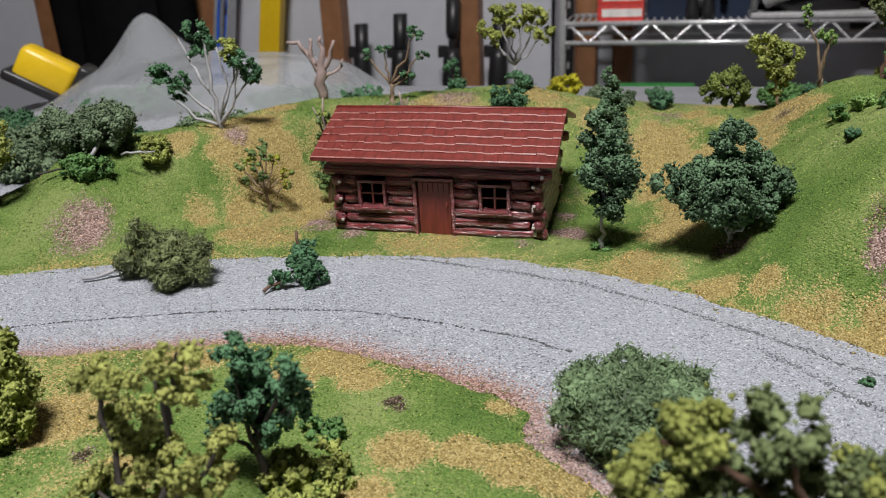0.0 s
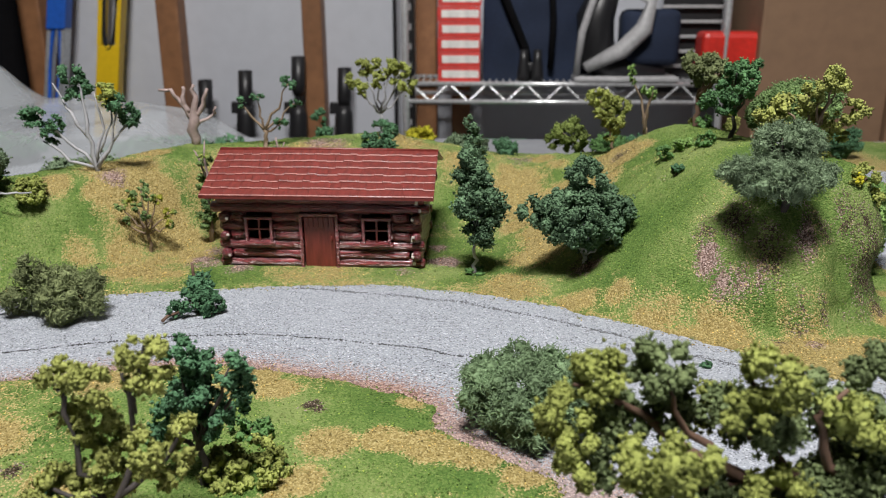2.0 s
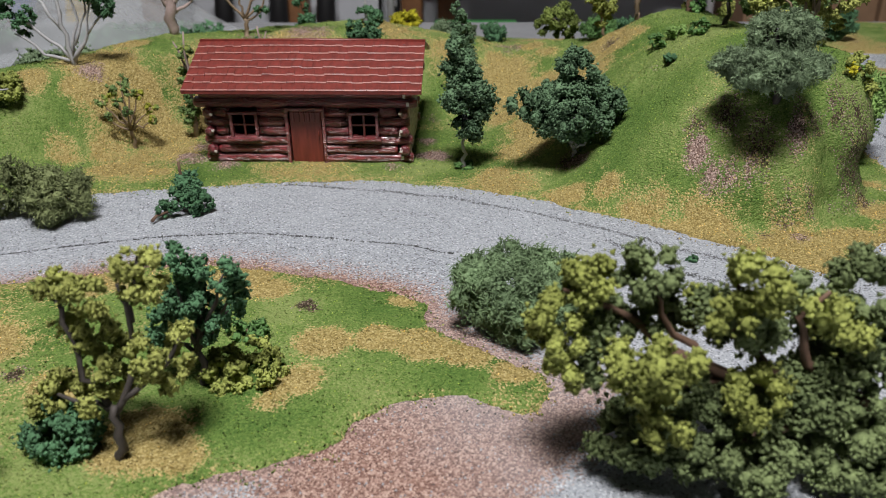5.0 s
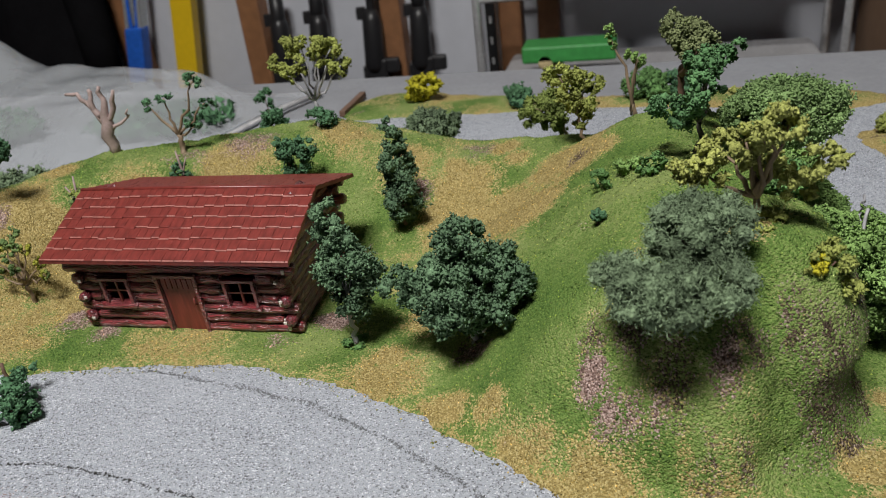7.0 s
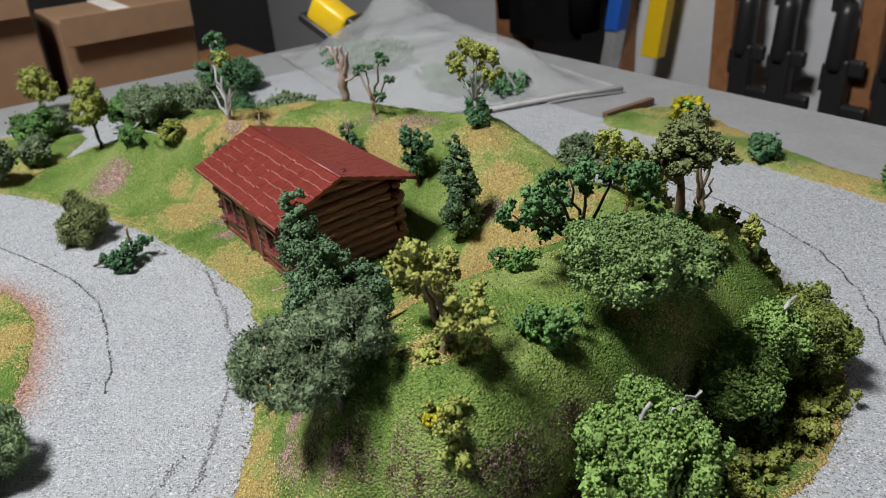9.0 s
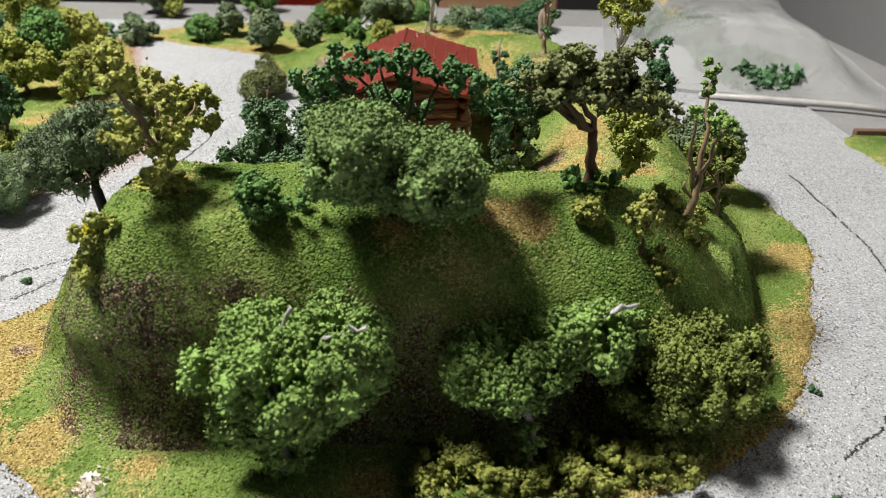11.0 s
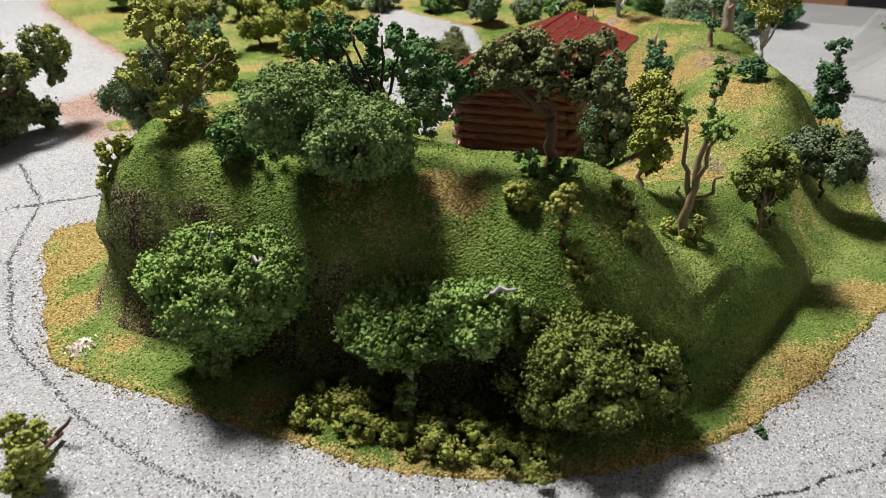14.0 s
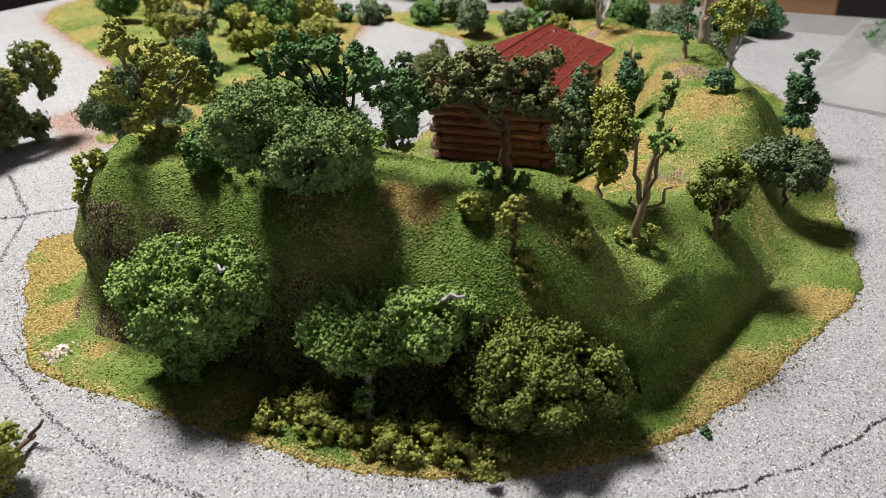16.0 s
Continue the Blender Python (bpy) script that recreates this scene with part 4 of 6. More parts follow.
for tag, y0, y1 in (("front", Y_EAVE, Y_RIDGE), ("back", Y_BACK, Y_RIDGE)):
    xs, ss = np.linspace(-X_ROOF, X_ROOF, 15), np.linspace(0, 1, 6)
    V = [(x, y0 + (y1 - y0) * s, roof_z(x, s) - dz) for dz in (0.0, 0.014) for s in ss for x in xs]
    n, c = len(xs) * len(ss), len(xs)
    Fs = [[i * c + k, i * c + k + 1, (i + 1) * c + k + 1, (i + 1) * c + k] for i in range(5) for k in range(c - 1)]
    Fs = Fs + [[n + q for q in reversed(p)] for p in Fs]
    ring = [k for k in range(c)] + [i * c + c - 1 for i in range(1, 6)] + [5 * c + k for k in range(c - 2, -1, -1)] + [i * c for i in range(4, 0, -1)]
    Fs += [[b, a, a + n, b + n] for a, b in zip(ring, ring[1:] + ring[:1])]
    sheet = build("roof", V, Fs, ROOF_RED, cabin, "red-brown moulded shingle roof", smooth=False)
    courses = 7
    for row in range(courses):
        s0, s1 = row / courses, (row + 1) / courses
        x = -X_ROOF
        while x < X_ROOF - 0.004:
            w = min(crng.uniform(0.032, 0.062), X_ROOF - x)
            sa = s0 + crng.choice([0.0, 0.006, 0.012, -0.008]) * (row > 0)
            a0, a1 = x + 0.0007, x + w - 0.0007
            lift = 0.0062 + crng.uniform(-0.0003, 0.0003)
            run = 1.0 / abs(y1 - y0)
            P = []
            for s, up in ((s1, 0.0012), (sa + 0.004 * run, lift), (sa, lift - 0.0025), (sa, -0.003), (s1, -0.003)):
                for xx in (a0, a1):
                    P.append((xx, y0 + (y1 - y0) * s, roof_z(xx, s) + up))
            q = [[2, 3, 1, 0], [4, 5, 3, 2], [6, 7, 5, 4], [8, 9, 7, 6], [0, 1, 9, 8], [0, 8, 6, 4, 2], [1, 3, 5, 7, 9]]
            tile = build("shingle", P, q if y1 > y0 else [c[::-1] for c in q], ROOF_RED, sheet, smooth=False)
            # most lips are painted paler, for wear and for the highlight along them
            if crng.uniform() < 0.8:
                tile.data.materials.append(WORN_GLINT_RED)
                tile.data.polygons[1].material_index = 1
            x += w
v, f = tube([(-X_ROOF, Y_RIDGE, roof_z(-X_ROOF, 1)), (0, Y_RIDGE, roof_z(0, 1)), (X_ROOF, Y_RIDGE, roof_z(X_ROOF, 1))], [0.009] * 3, 8)
build("ridge_cap", v, f, ROOF_RED, cabin)

# ---- trees and bushes on the terrain ----
G1 = "model trees on the hillside"
b = [(-0.12, 0.0, 0.25, 0.032), (-0.08, 0.03, 0.29, 0.034), (-0.03, 0.05, 0.34, 0.034), (0.02, 0, 0.30, 0.034), (0.07, 0, 0.28, 0.03), (0.11, 0.02, 0.21, 0.034), (0.02, -0.05, 0.21, 0.028), (-0.09, -0.04, 0.17, 0.028), (0.12, 0.0, 0.15, 0.024), (-0.04, 0.0, 0.24, 0.03)]
plant("model_tree", (-0.934, 0.162), b, F_MIXED, forks(b, (0, 0, 0.1), 0.014), TAN_TWIG, "small open olive-green model tree with tan branches", "model tree", G1, seed=1, density=0.55)
b = [(-0.29, -0.02, 0.29, (0.09, 0.08, 0.05)), (-0.23, 0.02, 0.19, 0.055), (-0.21, 0.02, 0.25, 0.05), (-0.10, 0.03, 0.50, 0.065), (-0.05, 0.02, 0.44, 0.06), (-0.09, 0.02, 0.40, 0.045), (0.15, 0.0, 0.36, 0.065), (0.18, 0.04, 0.29, 0.055), (0.19, 0.02, 0.25, 0.04)]
plant("model_tree", (-1.27, 0.402), b, F_DEEP, [[(0, 0, -0.02, 0.02), (-0.02, 0, 0.15, 0.016), (-0.03, 0.01, 0.3, 0.012), (-0.08, 0.03, 0.5, 0.006)], [(0, 0, 0.02, 0.018), (0.1, 0, 0.16, 0.012), (0.15, 0.0, 0.38, 0.006)],
      [(-0.02, 0, 0.02, 0.014), (-0.14, 0, 0.06, 0.012), (-0.28, 0, 0.16, 0.006)], [(-0.03, 0, 0.18, 0.012), (-0.1, 0, 0.3, 0.01), (-0.2, 0.03, 0.46, 0.005)], [(0.1, 0, 0.16, 0.012), (0.2, 0.04, 0.3, 0.006)], [(0.0, 0, 0.05, 0.014), (0.04, 0.02, 0.22, 0.01), (0.02, 0.02, 0.42, 0.006)], [(-0.02, 0, 0.04, 0.013), (-0.16, 0.02, 0.16, 0.01), (-0.3, 0.0, 0.27, 0.006)], [(0.02, 0, 0.1, 0.012), (0.1, 0.03, 0.26, 0.008), (0.1, 0.03, 0.4, 0.005)]],
      GREY_TWIG, "spreading model tree with bare grey branches and dark green clumps", "model tree", G1, seed=2, more=[("yellow_crown", [(0.09, -0.01, 0.43, 0.05), (0.12, -0.02, 0.40, 0.045), (0.08, 0.0, 0.38, 0.04)], F_OLIVE)])
plant("model_tree", (-0.987, 1.119), [], F_DEEP, [[(0, 0, -0.02, 0.046), (0, 0, 0.14, 0.05), (0.02, 0, 0.26, 0.026), (0.02, 0, 0.36, 0.015)], [(0, 0, 0.14, 0.034), (-0.07, 0, 0.26, 0.022), (-0.11, 0, 0.33, 0.016), (-0.2, 0, 0.33, 0.012)], [(0, 0, 0.12, 0.030), (0.06, 0, 0.24, 0.022), (0.10, 0, 0.34, 0.013)],
      [(-0.02, 0, 0.2, 0.026), (-0.05, 0, 0.28, 0.02), (-0.05, 0, 0.35, 0.014)], [(0.02, 0, 0.12, 0.018), (0.11, 0.02, 0.17, 0.012), (0.14, 0.02, 0.23, 0.008)]], PINK_TWIG, "bare pinkish-grey dead model tree", "model tree", G1, seed=3)
b = [(-0.14, 0, 0.27, 0.035), (-0.03, 0.0, 0.3, 0.035), (0.16, 0.0, 0.38, 0.045), (0.19, 0.02, 0.26, 0.035), (0.1, 0, 0.14, 0.045)]
plant("model_tree", (-0.539, 1.073), b, F_DEEP, forks(b, (0, 0, 0.1), 0.02), TAN_TWIG, "sparse model tree with tan limbs and small leaf tufts", "model tree", G1, seed=4)
b = [(-0.17, 0, 0.34, 0.055), (-0.11, 0.03, 0.42, 0.06), (-0.12, -0.03, 0.29, 0.05), (-0.03, 0.02, 0.45, 0.045), (0.06, 0, 0.43, 0.055), (0.13, 0.02, 0.40, 0.062), (0.18, 0, 0.32, 0.055), (0.11, -0.03, 0.33, 0.05), (0.02, 0.08, 0.38, 0.05), (0.0, -0.08, 0.36, 0.05)]
plant("model_tree", (0.135, 1.366), b, F_OLIVE, forks(b, (0, 0, 0.14), 0.016, 9), GREY_TWIG, "spreading yellow-green model tree on pale branches", "model tree", G1, seed=5, density=0.8)
plant("bush", (0.155, 1.347), [(0, 0, 0.05, (0.1, 0.07, 0.06)), (0.05, 0, 0.03, 0.05)], F_DEEP, [[(0, 0, -0.02, 0.01), (0, 0, 0.04, 0.008)]], BROWN_TWIG, "small dark green tuft at the foot of a tree", "bush", seed=6)
b = [(0.01, 0, 0.16, 0.085), (0.0, 0.01, 0.26, 0.085), (-0.02, 0, 0.36, 0.07), (-0.03, 0.01, 0.45, 0.055)]
plant("model_tree", (-0.30, 1.70), b, F_DEEP, forks(b, (0, 0, 0.1), 0.012), BROWN_TWIG, "dark green bushy model tree on the ridge", "model tree", G1, seed=7)
b = [(0, 0, 0.22, 0.08), (-0.04, 0, 0.3, 0.06), (0.05, 0.02, 0.28, 0.06), (0, 0, 0.1, 0.05)]
plant("model_tree", (0.167, 0.912), b, F_DEEP, forks(b, (0, 0, 0.1), 0.014), BROWN_TWIG, "short dark green model tree behind the cabin", "model tree", G1, seed=8)
plant("model_tree", (-0.404, 0.803), [(0, 0, 0.26, 0.055), (0.02, 0, 0.17, 0.065), (0.04, 0, 0.08, 0.05)], F_DEEP, [[(0, 0, -0.02, 0.018), (0.01, 0, 0.2, 0.014), (0, 0, 0.36, 0.006)], [(0, 0, 0.2, 0.01), (0.05, 0, 0.33, 0.005)], [(0, 0, 0.15, 0.01), (-0.05, 0, 0.28, 0.005)]],
      PINK_TWIG, "pinkish bare model tree with dark green tufts", "model tree", G1, seed=9, density=0.7)
plant("model_tree", (-0.681, 0.376), [(-0.02, 0, 0.12, 0.06), (0.02, 0, 0.22, 0.06), (-0.01, 0, 0.33, 0.05), (0, 0, 0.45, 0.045)], F_MIXED, [[(0, 0, -0.02, 0.02), (0, 0, 0.25, 0.016), (0.01, 0, 0.55, 0.005)], [(0, 0, 0.3, 0.01), (0.06, 0, 0.42, 0.005)], [(0, 0, 0.36, 0.01), (-0.05, 0, 0.5, 0.005)]],
      PINK_TWIG, "tall thin model tree beside the cabin wall", "model tree", G1, seed=10, density=0.6)
b = [(0.02, 0, 0.14, (0.10, 0.09, 0.09)), (0.04, 0, 0.24, 0.099), (0.0, 0, 0.34, 0.083), (0.01, 0, 0.43, 0.061), (-0.02, 0, 0.5, 0.044)]
plant("model_tree", (0.724, 0.808), b, F_BLUE, forks(b[:3], (0, 0, 0.1), 0.014), BROWN_TWIG, "slender conical blue-green model tree", "model tree", G1, seed=11)
b = [(0.02, 0, 0.20, 0.084), (0.03, 0, 0.29, 0.106), (0.02, 0.0, 0.38, 0.101), (-0.03, 0, 0.36, 0.078), (-0.01, 0, 0.47, 0.084), (-0.02, 0, 0.56, 0.062)]
plant("model_tree", (0.749, -0.072), b, F_BLUE, forks(b[:4], (0, 0, 0.14), 0.013), GREY_TWIG, "upright blue-green column tree in front of the cabin", "model tree", G1, seed=12)
plant("bush", (0.749, -0.077), [(0, 0, 0.01, (0.06, 0.05, 0.02))], F_BRIGHT, [[(0, 0, -0.02, 0.005), (0, 0, 0.01, 0.004)]], BROWN_TWIG, "tiny green tuft round a trunk", "bush", seed=13)
b = many((0, 0.02, 0.22), (0.26, 0.24, 0.18), 26, 0.09, 14) + [(-0.24, -0.02, 0.24, 0.075), (0.0, 0, 0.4, 0.09)]
plant("model_tree", (1.256, -0.185), b, F_BLUE, forks(b, (0, 0, 0.03), 0.018, 12), GREY_TWIG, "broad round blue-green model tree with low grey stems", "model tree", G1, seed=14)
b = many((0.03, 0.03, 0.26), (0.20, 0.17, 0.085), 13, 0.07, 15) + many((-0.05, -0.10, 0.165), (0.25, 0.19, 0.075), 18, 0.068, 115)
plant("model_tree", (1.978, -0.54), b, F_GREY, forks(b, (-0.01, -0.02, 0.12), 0.024, 6, (0.02, 0.01, -0.05)), DARK_TWIG, "dense grey-green model tree leaning from the slope", "model tree", G1, seed=15, size=0.0062, style="fibre", density=1.1)
b = [(0.036, -0.109, 0.33, 0.054), (0.066, -0.079, 0.32, 0.049), (0.006, -0.089, 0.29, 0.049), (-0.034, -0.039, 0.26, 0.058), (-0.004, -0.009, 0.22, 0.054), (-0.094, 0.071, 0.21, 0.054), (-0.124, 0.041, 0.13, 0.054), (-0.174, 0.011, 0.17, 0.058), (-0.134, -0.009, 0.2, 0.049), (-0.104, 0.091, 0.16, 0.043), (0.146, -0.059, 0.2, 0.049), (0.206, -0.019, 0.21, 0.043), (0.106, -0.049, 0.16, 0.039), (0.096, 0.021, 0.11, 0.043), (0.136, 0.021, 0.09, 0.039), (0.046, 0.051, 0.18, 0.049), (0.016, 0.031, 0.14, 0.039)]
plant("model_tree", (2.154, -0.271), b, F_YELLOW, forks(b, (0.01, 0, 0.08), 0.018, 7), TAN_TWIG, "spreading mustard-yellow model tree on top of the hill", "model tree", G1, seed=16, density=0.9)
plant("bush", (2.172, -0.287), [(0, 0, 0.01, (0.08, 0.08, 0.025)), (0.06, 0.05, 0.01, 0.03)], F_OLIVE, [[(0, 0, -0.02, 0.005), (0, 0, 0.01, 0.004)]], TAN_TWIG, "low olive tuft round a trunk", "bush", seed=17)
b = [(-0.02, -0.285, 0.28, 0.051), (-0.01, -0.225, 0.31, 0.047), (0.01, -0.165, 0.35, 0.053), (0.02, -0.085, 0.35, 0.047), (0, 0.005, 0.34, 0.058), (0.04, 0.085, 0.33, 0.051), (0.09, 0.155, 0.3, 0.053), (0.13, 0.115, 0.35, 0.037), (0.04, 0.215, 0.26, 0.051), (0.01, 0.265, 0.22, 0.051), (0.08, 0.255, 0.17, 0.037), (-0.04, -0.185, 0.23, 0.047), (-0.07, -0.105, 0.18, 0.060), (-0.12, -0.07, 0.22, 0.055), (-0.14, 0.01, 0.19, 0.05)]
plant("model_tree", (2.04, 0.385), b, F_EMERALD, forks(b, (0, 0, 0.12), 0.016, 6), DARK_TWIG, "bright green model tree with open arching branches", "model tree", G1, seed=18)
b = many((0.10, -0.12, 0.185), (0.20, 0.16, 0.115), 22, 0.085, 19) + many((0.09, 0.06, 0.125), (0.22, 0.20, 0.105), 26, 0.085, 119) + [(0.10, -0.03, 0.13, (0.16, 0.16, 0.06))]
plant("model_tree", (2.215, 0.372, 0.60), b, F_SAGE, forks(b, (0, -0.02, 0.06), 0.026, 5, (-0.02, 0.02, -0.13)), BROWN_TWIG, "dense sage-green dome-shaped model tree", "model tree", G1, seed=19, size=0.0056, density=0.95)
b = [(0.037, -0.136, 0.333, 0.062), (-0.033, -0.216, 0.323, 0.041), (-0.003, -0.176, 0.323, 0.052), (-0.003, -0.076, 0.363, 0.065), (-0.023, -0.016, 0.373, 0.065), (-0.083, 0.094, 0.363, 0.062), (-0.043, 0.044, 0.343, 0.062), (-0.003, 0.164, 0.253, 0.052), (0.007, 0.214, 0.243, 0.037), (-0.063, -0.046, 0.323, 0.062), (0.027, -0.006, 0.323, 0.052), (-0.013, 0.094, 0.293, 0.046), (0.0, -0.10, 0.30, (0.08, 0.11, 0.05)), (-0.03, 0.05, 0.31, (0.08, 0.11, 0.05))]
b = [(x + 0.06, y, z - 0.01, r) for x, y, z, r in b]
plant("model_tree", (1.993, 0.906), b, F_DARKOLIVE, forks(b, (0.0, 0.0, 0.17), 0.024, 4), BROWN_TWIG, "dark green flat-topped model tree with a thick forked trunk", "model tree", G1, seed=20, density=0.95)
plant("bush", (1.994, 0.891), [(0.03, -0.05, 0.04, 0.045), (0.02, 0.06, 0.02, 0.04), (0.06, 0.0, 0.015, 0.03)], F_BRIGHT, [[(0, 0, -0.02, 0.005), (0, 0, 0.02, 0.004)]], BROWN_TWIG, "small green tufts at the foot of a trunk", "bush", seed=21)
b = [(-0.10, -0.02, 0.29, 0.066), (-0.07, 0.0, 0.24, 0.072), (0.0, 0.03, 0.2, 0.072), (0.02, 0.02, 0.13, 0.066), (-0.02, 0.03, 0.27, 0.055), (0.04, 0.03, 0.24, 0.055), (0.0, 0.03, 0.07, 0.050), (-0.04, 0.0, 0.17, 0.055)]
plant("model_tree", (1.57, 1.11, 0.42), b, F_OLIVE, forks(b, (-0.02, 0, 0.1), 0.013, 4, (0, 0, -0.09)), TAN_TWIG, "drooping olive-green model tree on the hill's shoulder", "model tree", G1, seed=22)
b = [(-0.095, 0.026, 0.53, 0.028), (-0.09, 0.022, 0.49, 0.026), (-0.085, 0.02, 0.455, 0.02), (0.04, 0.035, 0.385, 0.034), (0.03, 0.07, 0.375, 0.03), (0.0, 0.03, 0.40, 0.03), (0.03, -0.045, 0.41, 0.026)]
plant("model_tree", (1.785, 1.295), b, F_LIME, [[(0, 0, -0.03, 0.024), (0.005, 0, 0.12, 0.019), (0.0, 0.01, 0.22, 0.015), (-0.03, 0.02, 0.34, 0.010), (-0.09, 0.022, 0.48, 0.006)], [(0, 0, 0.14, 0.014), (0.02, -0.03, 0.26, 0.010), (0.03, -0.045, 0.40, 0.006)], [(0, 0.01, 0.2, 0.013), (0.015, 0.03, 0.28, 0.010), (0.035, 0.05, 0.37, 0.006)],
      [(0, 0, 0.13, 0.010), (0.0, 0.06, 0.17, 0.008), (0.0, 0.085, 0.225, 0.005)], [(0, 0, 0.12, 0.010), (0.01, -0.035, 0.18, 0.006)]], TAN_TWIG, "tall bare tan model tree with a few leaf tufts", "model tree", G1, seed=23)
plant("bush", (1.771, 1.296), [(0.02, -0.03, 0.02, 0.05), (0, 0.04, 0.03, 0.04)], F_OLIVE, [[(0, 0, -0.02, 0.005), (0, 0, 0.02, 0.004)]], BROWN_TWIG, "olive tuft at the foot of a bare tree", "bush", seed=24)
b = [(-0.04, 0, 0.22, 0.075), (-0.14, -0.03, 0.2, 0.07), (-0.08, 0.05, 0.19, 0.065), (-0.02, -0.05, 0.16, 0.06), (-0.18, 0.03, 0.14, 0.06), (-0.06, 0.02, 0.1, 0.05), (0.0, 0.02, 0.05, 0.03)]
plant("model_tree", (1.435, 1.507), b, F_MOSS, forks(b, (0, 0, 0.1), 0.014, 4), TAN_TWIG, "bushy olive-green model tree on the back slope", "model tree", G1, seed=25)
b = many((0, 0, 0.2), (0.2, 0.2, 0.10), 9, 0.085, 26)
plant("model_tree", (0.64, 1.716), b, F_GREY, forks(b, (0, 0, 0.08), 0.012, 4), BROWN_TWIG, "low grey-green model tree on the back slope", "model tree", G1, seed=26)
# tufts on the hill top
plant("bush", (2.268, 0.022), many((0, 0, 0.05), (0.10, 0.14, 0.07), 7, 0.05, 31), F_BRIGHT, [[(0, 0, -0.02, 0.006), (0, 0, 0.04, 0.004)]], BROWN_TWIG, "bright green low bush on the hill top", "bush", seed=31)
plant("bush", (2.183, 0.853), many((0, 0, 0.03), (0.07, 0.08, 0.05), 5, 0.04, 32), F_OLIVE, [[(0, 0, -0.02, 0.006), (0, 0, 0.03, 0.004)]], BROWN_TWIG, "small olive bush on the hill top", "bush", seed=32)
plant("bush", (2.36, -0.412), [(0.0, 0.0, 0.03, 0.05), (0.03, 0.0, -0.05, 0.045), (0.0, 0.03, 0.05, 0.04), (-0.05, -0.02, 0.03, 0.035)], F_OLIVE, [[(0, 0, -0.02, 0.006), (0, 0, 0.03, 0.004)]], BROWN_TWIG, "olive and yellow tuft on the brow of the hill", "bush", seed=33)
plant("bush", (2.315, -0.432), [(0.0, 0.0, 0.015, 0.022), (0.01, 0.01, 0.03, 0.017)], F_LEMON, [[(0, 0, -0.02, 0.006), (0, 0, 0.01, 0.004)]], BROWN_TWIG, "small lemon-yellow tuft on the brow of the hill", "bush", seed=34)
for k, (x, y, mm) in enumerate(((1.72, 0.30, F_BRIGHT), (1.80, 0.33, F_LIME), (1.88, 0.22, F_BRIGHT), (1.69, 0.02, F_DEEP))):
    plant("bush", (x, y), many((0, 0, 0.03), (0.08, 0.06, 0.04) if k < 3 else (0.04, 0.03, 0.02), 4, 0.033 if k < 3 else 0.014, 35 + k), mm, [[(0, 0, -0.02, 0.005), (0, 0, 0.02, 0.003)]], BROWN_TWIG, "low leafy tuft on the hill's shoulder", "bush", "tufts on the shoulder", seed=35 + k)
b = [(0, 0, 0.125, 0.036), (0.005, 0.022, 0.095, 0.032), (0, -0.026, 0.105, 0.032), (0, 0.0, 0.065, 0.022), (-0.01, 0.01, 0.145, 0.025)]
plant("model_tree", (2.235, 1.018), b, F_YELLOW, forks(b, (0, 0, 0.08), 0.008, 3), BROWN_TWIG, "tiny ochre-yellow model tree on the brow", "model tree", G1, seed=40)
for k, (x, y, r) in enumerate(((2.25, 1.05, 0.034), (2.27, 1.075, 0.026), (2.055, 1.138, 0.036), (2.03, 1.11, 0.026), (2.11, 1.185, 0.034))):
    plant("bush", (x, y), [(0, 0, 0.02, r), (0.01, 0.03, -0.01, r * 0.8)], F_OLIVE, [[(0, 0, -0.02, 0.005), (0, 0, 0.02, 0.003)]], BROWN_TWIG, "olive tuft clinging to the steep slope", "bush", "tufts on the steep slope", seed=41 + k)
# the three big trees at the foot of the east slope
b = many((-0.07, 0.03, 0.32), (0.265, 0.275, 0.15), 34, 0.09, 50) + [(0.0, 0.0, 0.10, 0.075), (-0.05, 0.06, 0.18, 0.11), (0.0, -0.05, 0.19, 0.10), (-0.06, 0.0, 0.25, 0.16), (0.0, 0.0, 0.04, 0.05)]
plant("model_tree", (2.598, 0.082, 0.0), b, F_LIME, forks(b, (-0.02, 0, 0.12), 0.022, 4) + [[(-0.05, 0.1, 0.38, 0.012), (-0.02, 0.16, 0.42, 0.01), (0.0, 0.22, 0.45, 0.008)], [(-0.05, 0.0, 0.38, 0.01), (-0.03, 0.04, 0.48, 0.008)]], GREY_TWIG, "full light-green model tree at the foot of the slope", "model tree", "trees at the foot of the slope", seed=50, density=1.3)
b = many((-0.12, -0.04, 0.26), (0.20, 0.24, 0.11), 20, 0.085, 51) + many((-0.11, 0.15, 0.34), (0.16, 0.16, 0.08), 11, 0.075, 151) + [(0, 0, 0.1, 0.04)]
plant("model_tree", (2.559, 0.71, 0.0), b, F_LIME, forks(b, (-0.02, 0, 0.14), 0.015, 4) + [[(-0.12, 0.15, 0.38, 0.013), (-0.1, 0.2, 0.42, 0.011), (-0.1, 0.26, 0.44, 0.008)]], GREY_TWIG, "wide flat light-green model tree with a bare twig", "model tree", "trees at the foot of the slope", seed=51, density=1.5)
b = many((-0.03, -0.02, 0.19), (0.24, 0.27, 0.18), 18, 0.095, 52) + [(-0.1, -0.16, 0.24, 0.06)]
plant("model_tree", (2.388, 1.164, 0.0), b, F_MOSS, forks(b, (0, 0, 0.06), 0.016, 5), DARK_TWIG, "dark olive model tree at the foot of the slope", "model tree", "trees at the foot of the slope", seed=52, size=0.0068, density=1.2)
mat = []
mrng = np.random.RandomState(53)
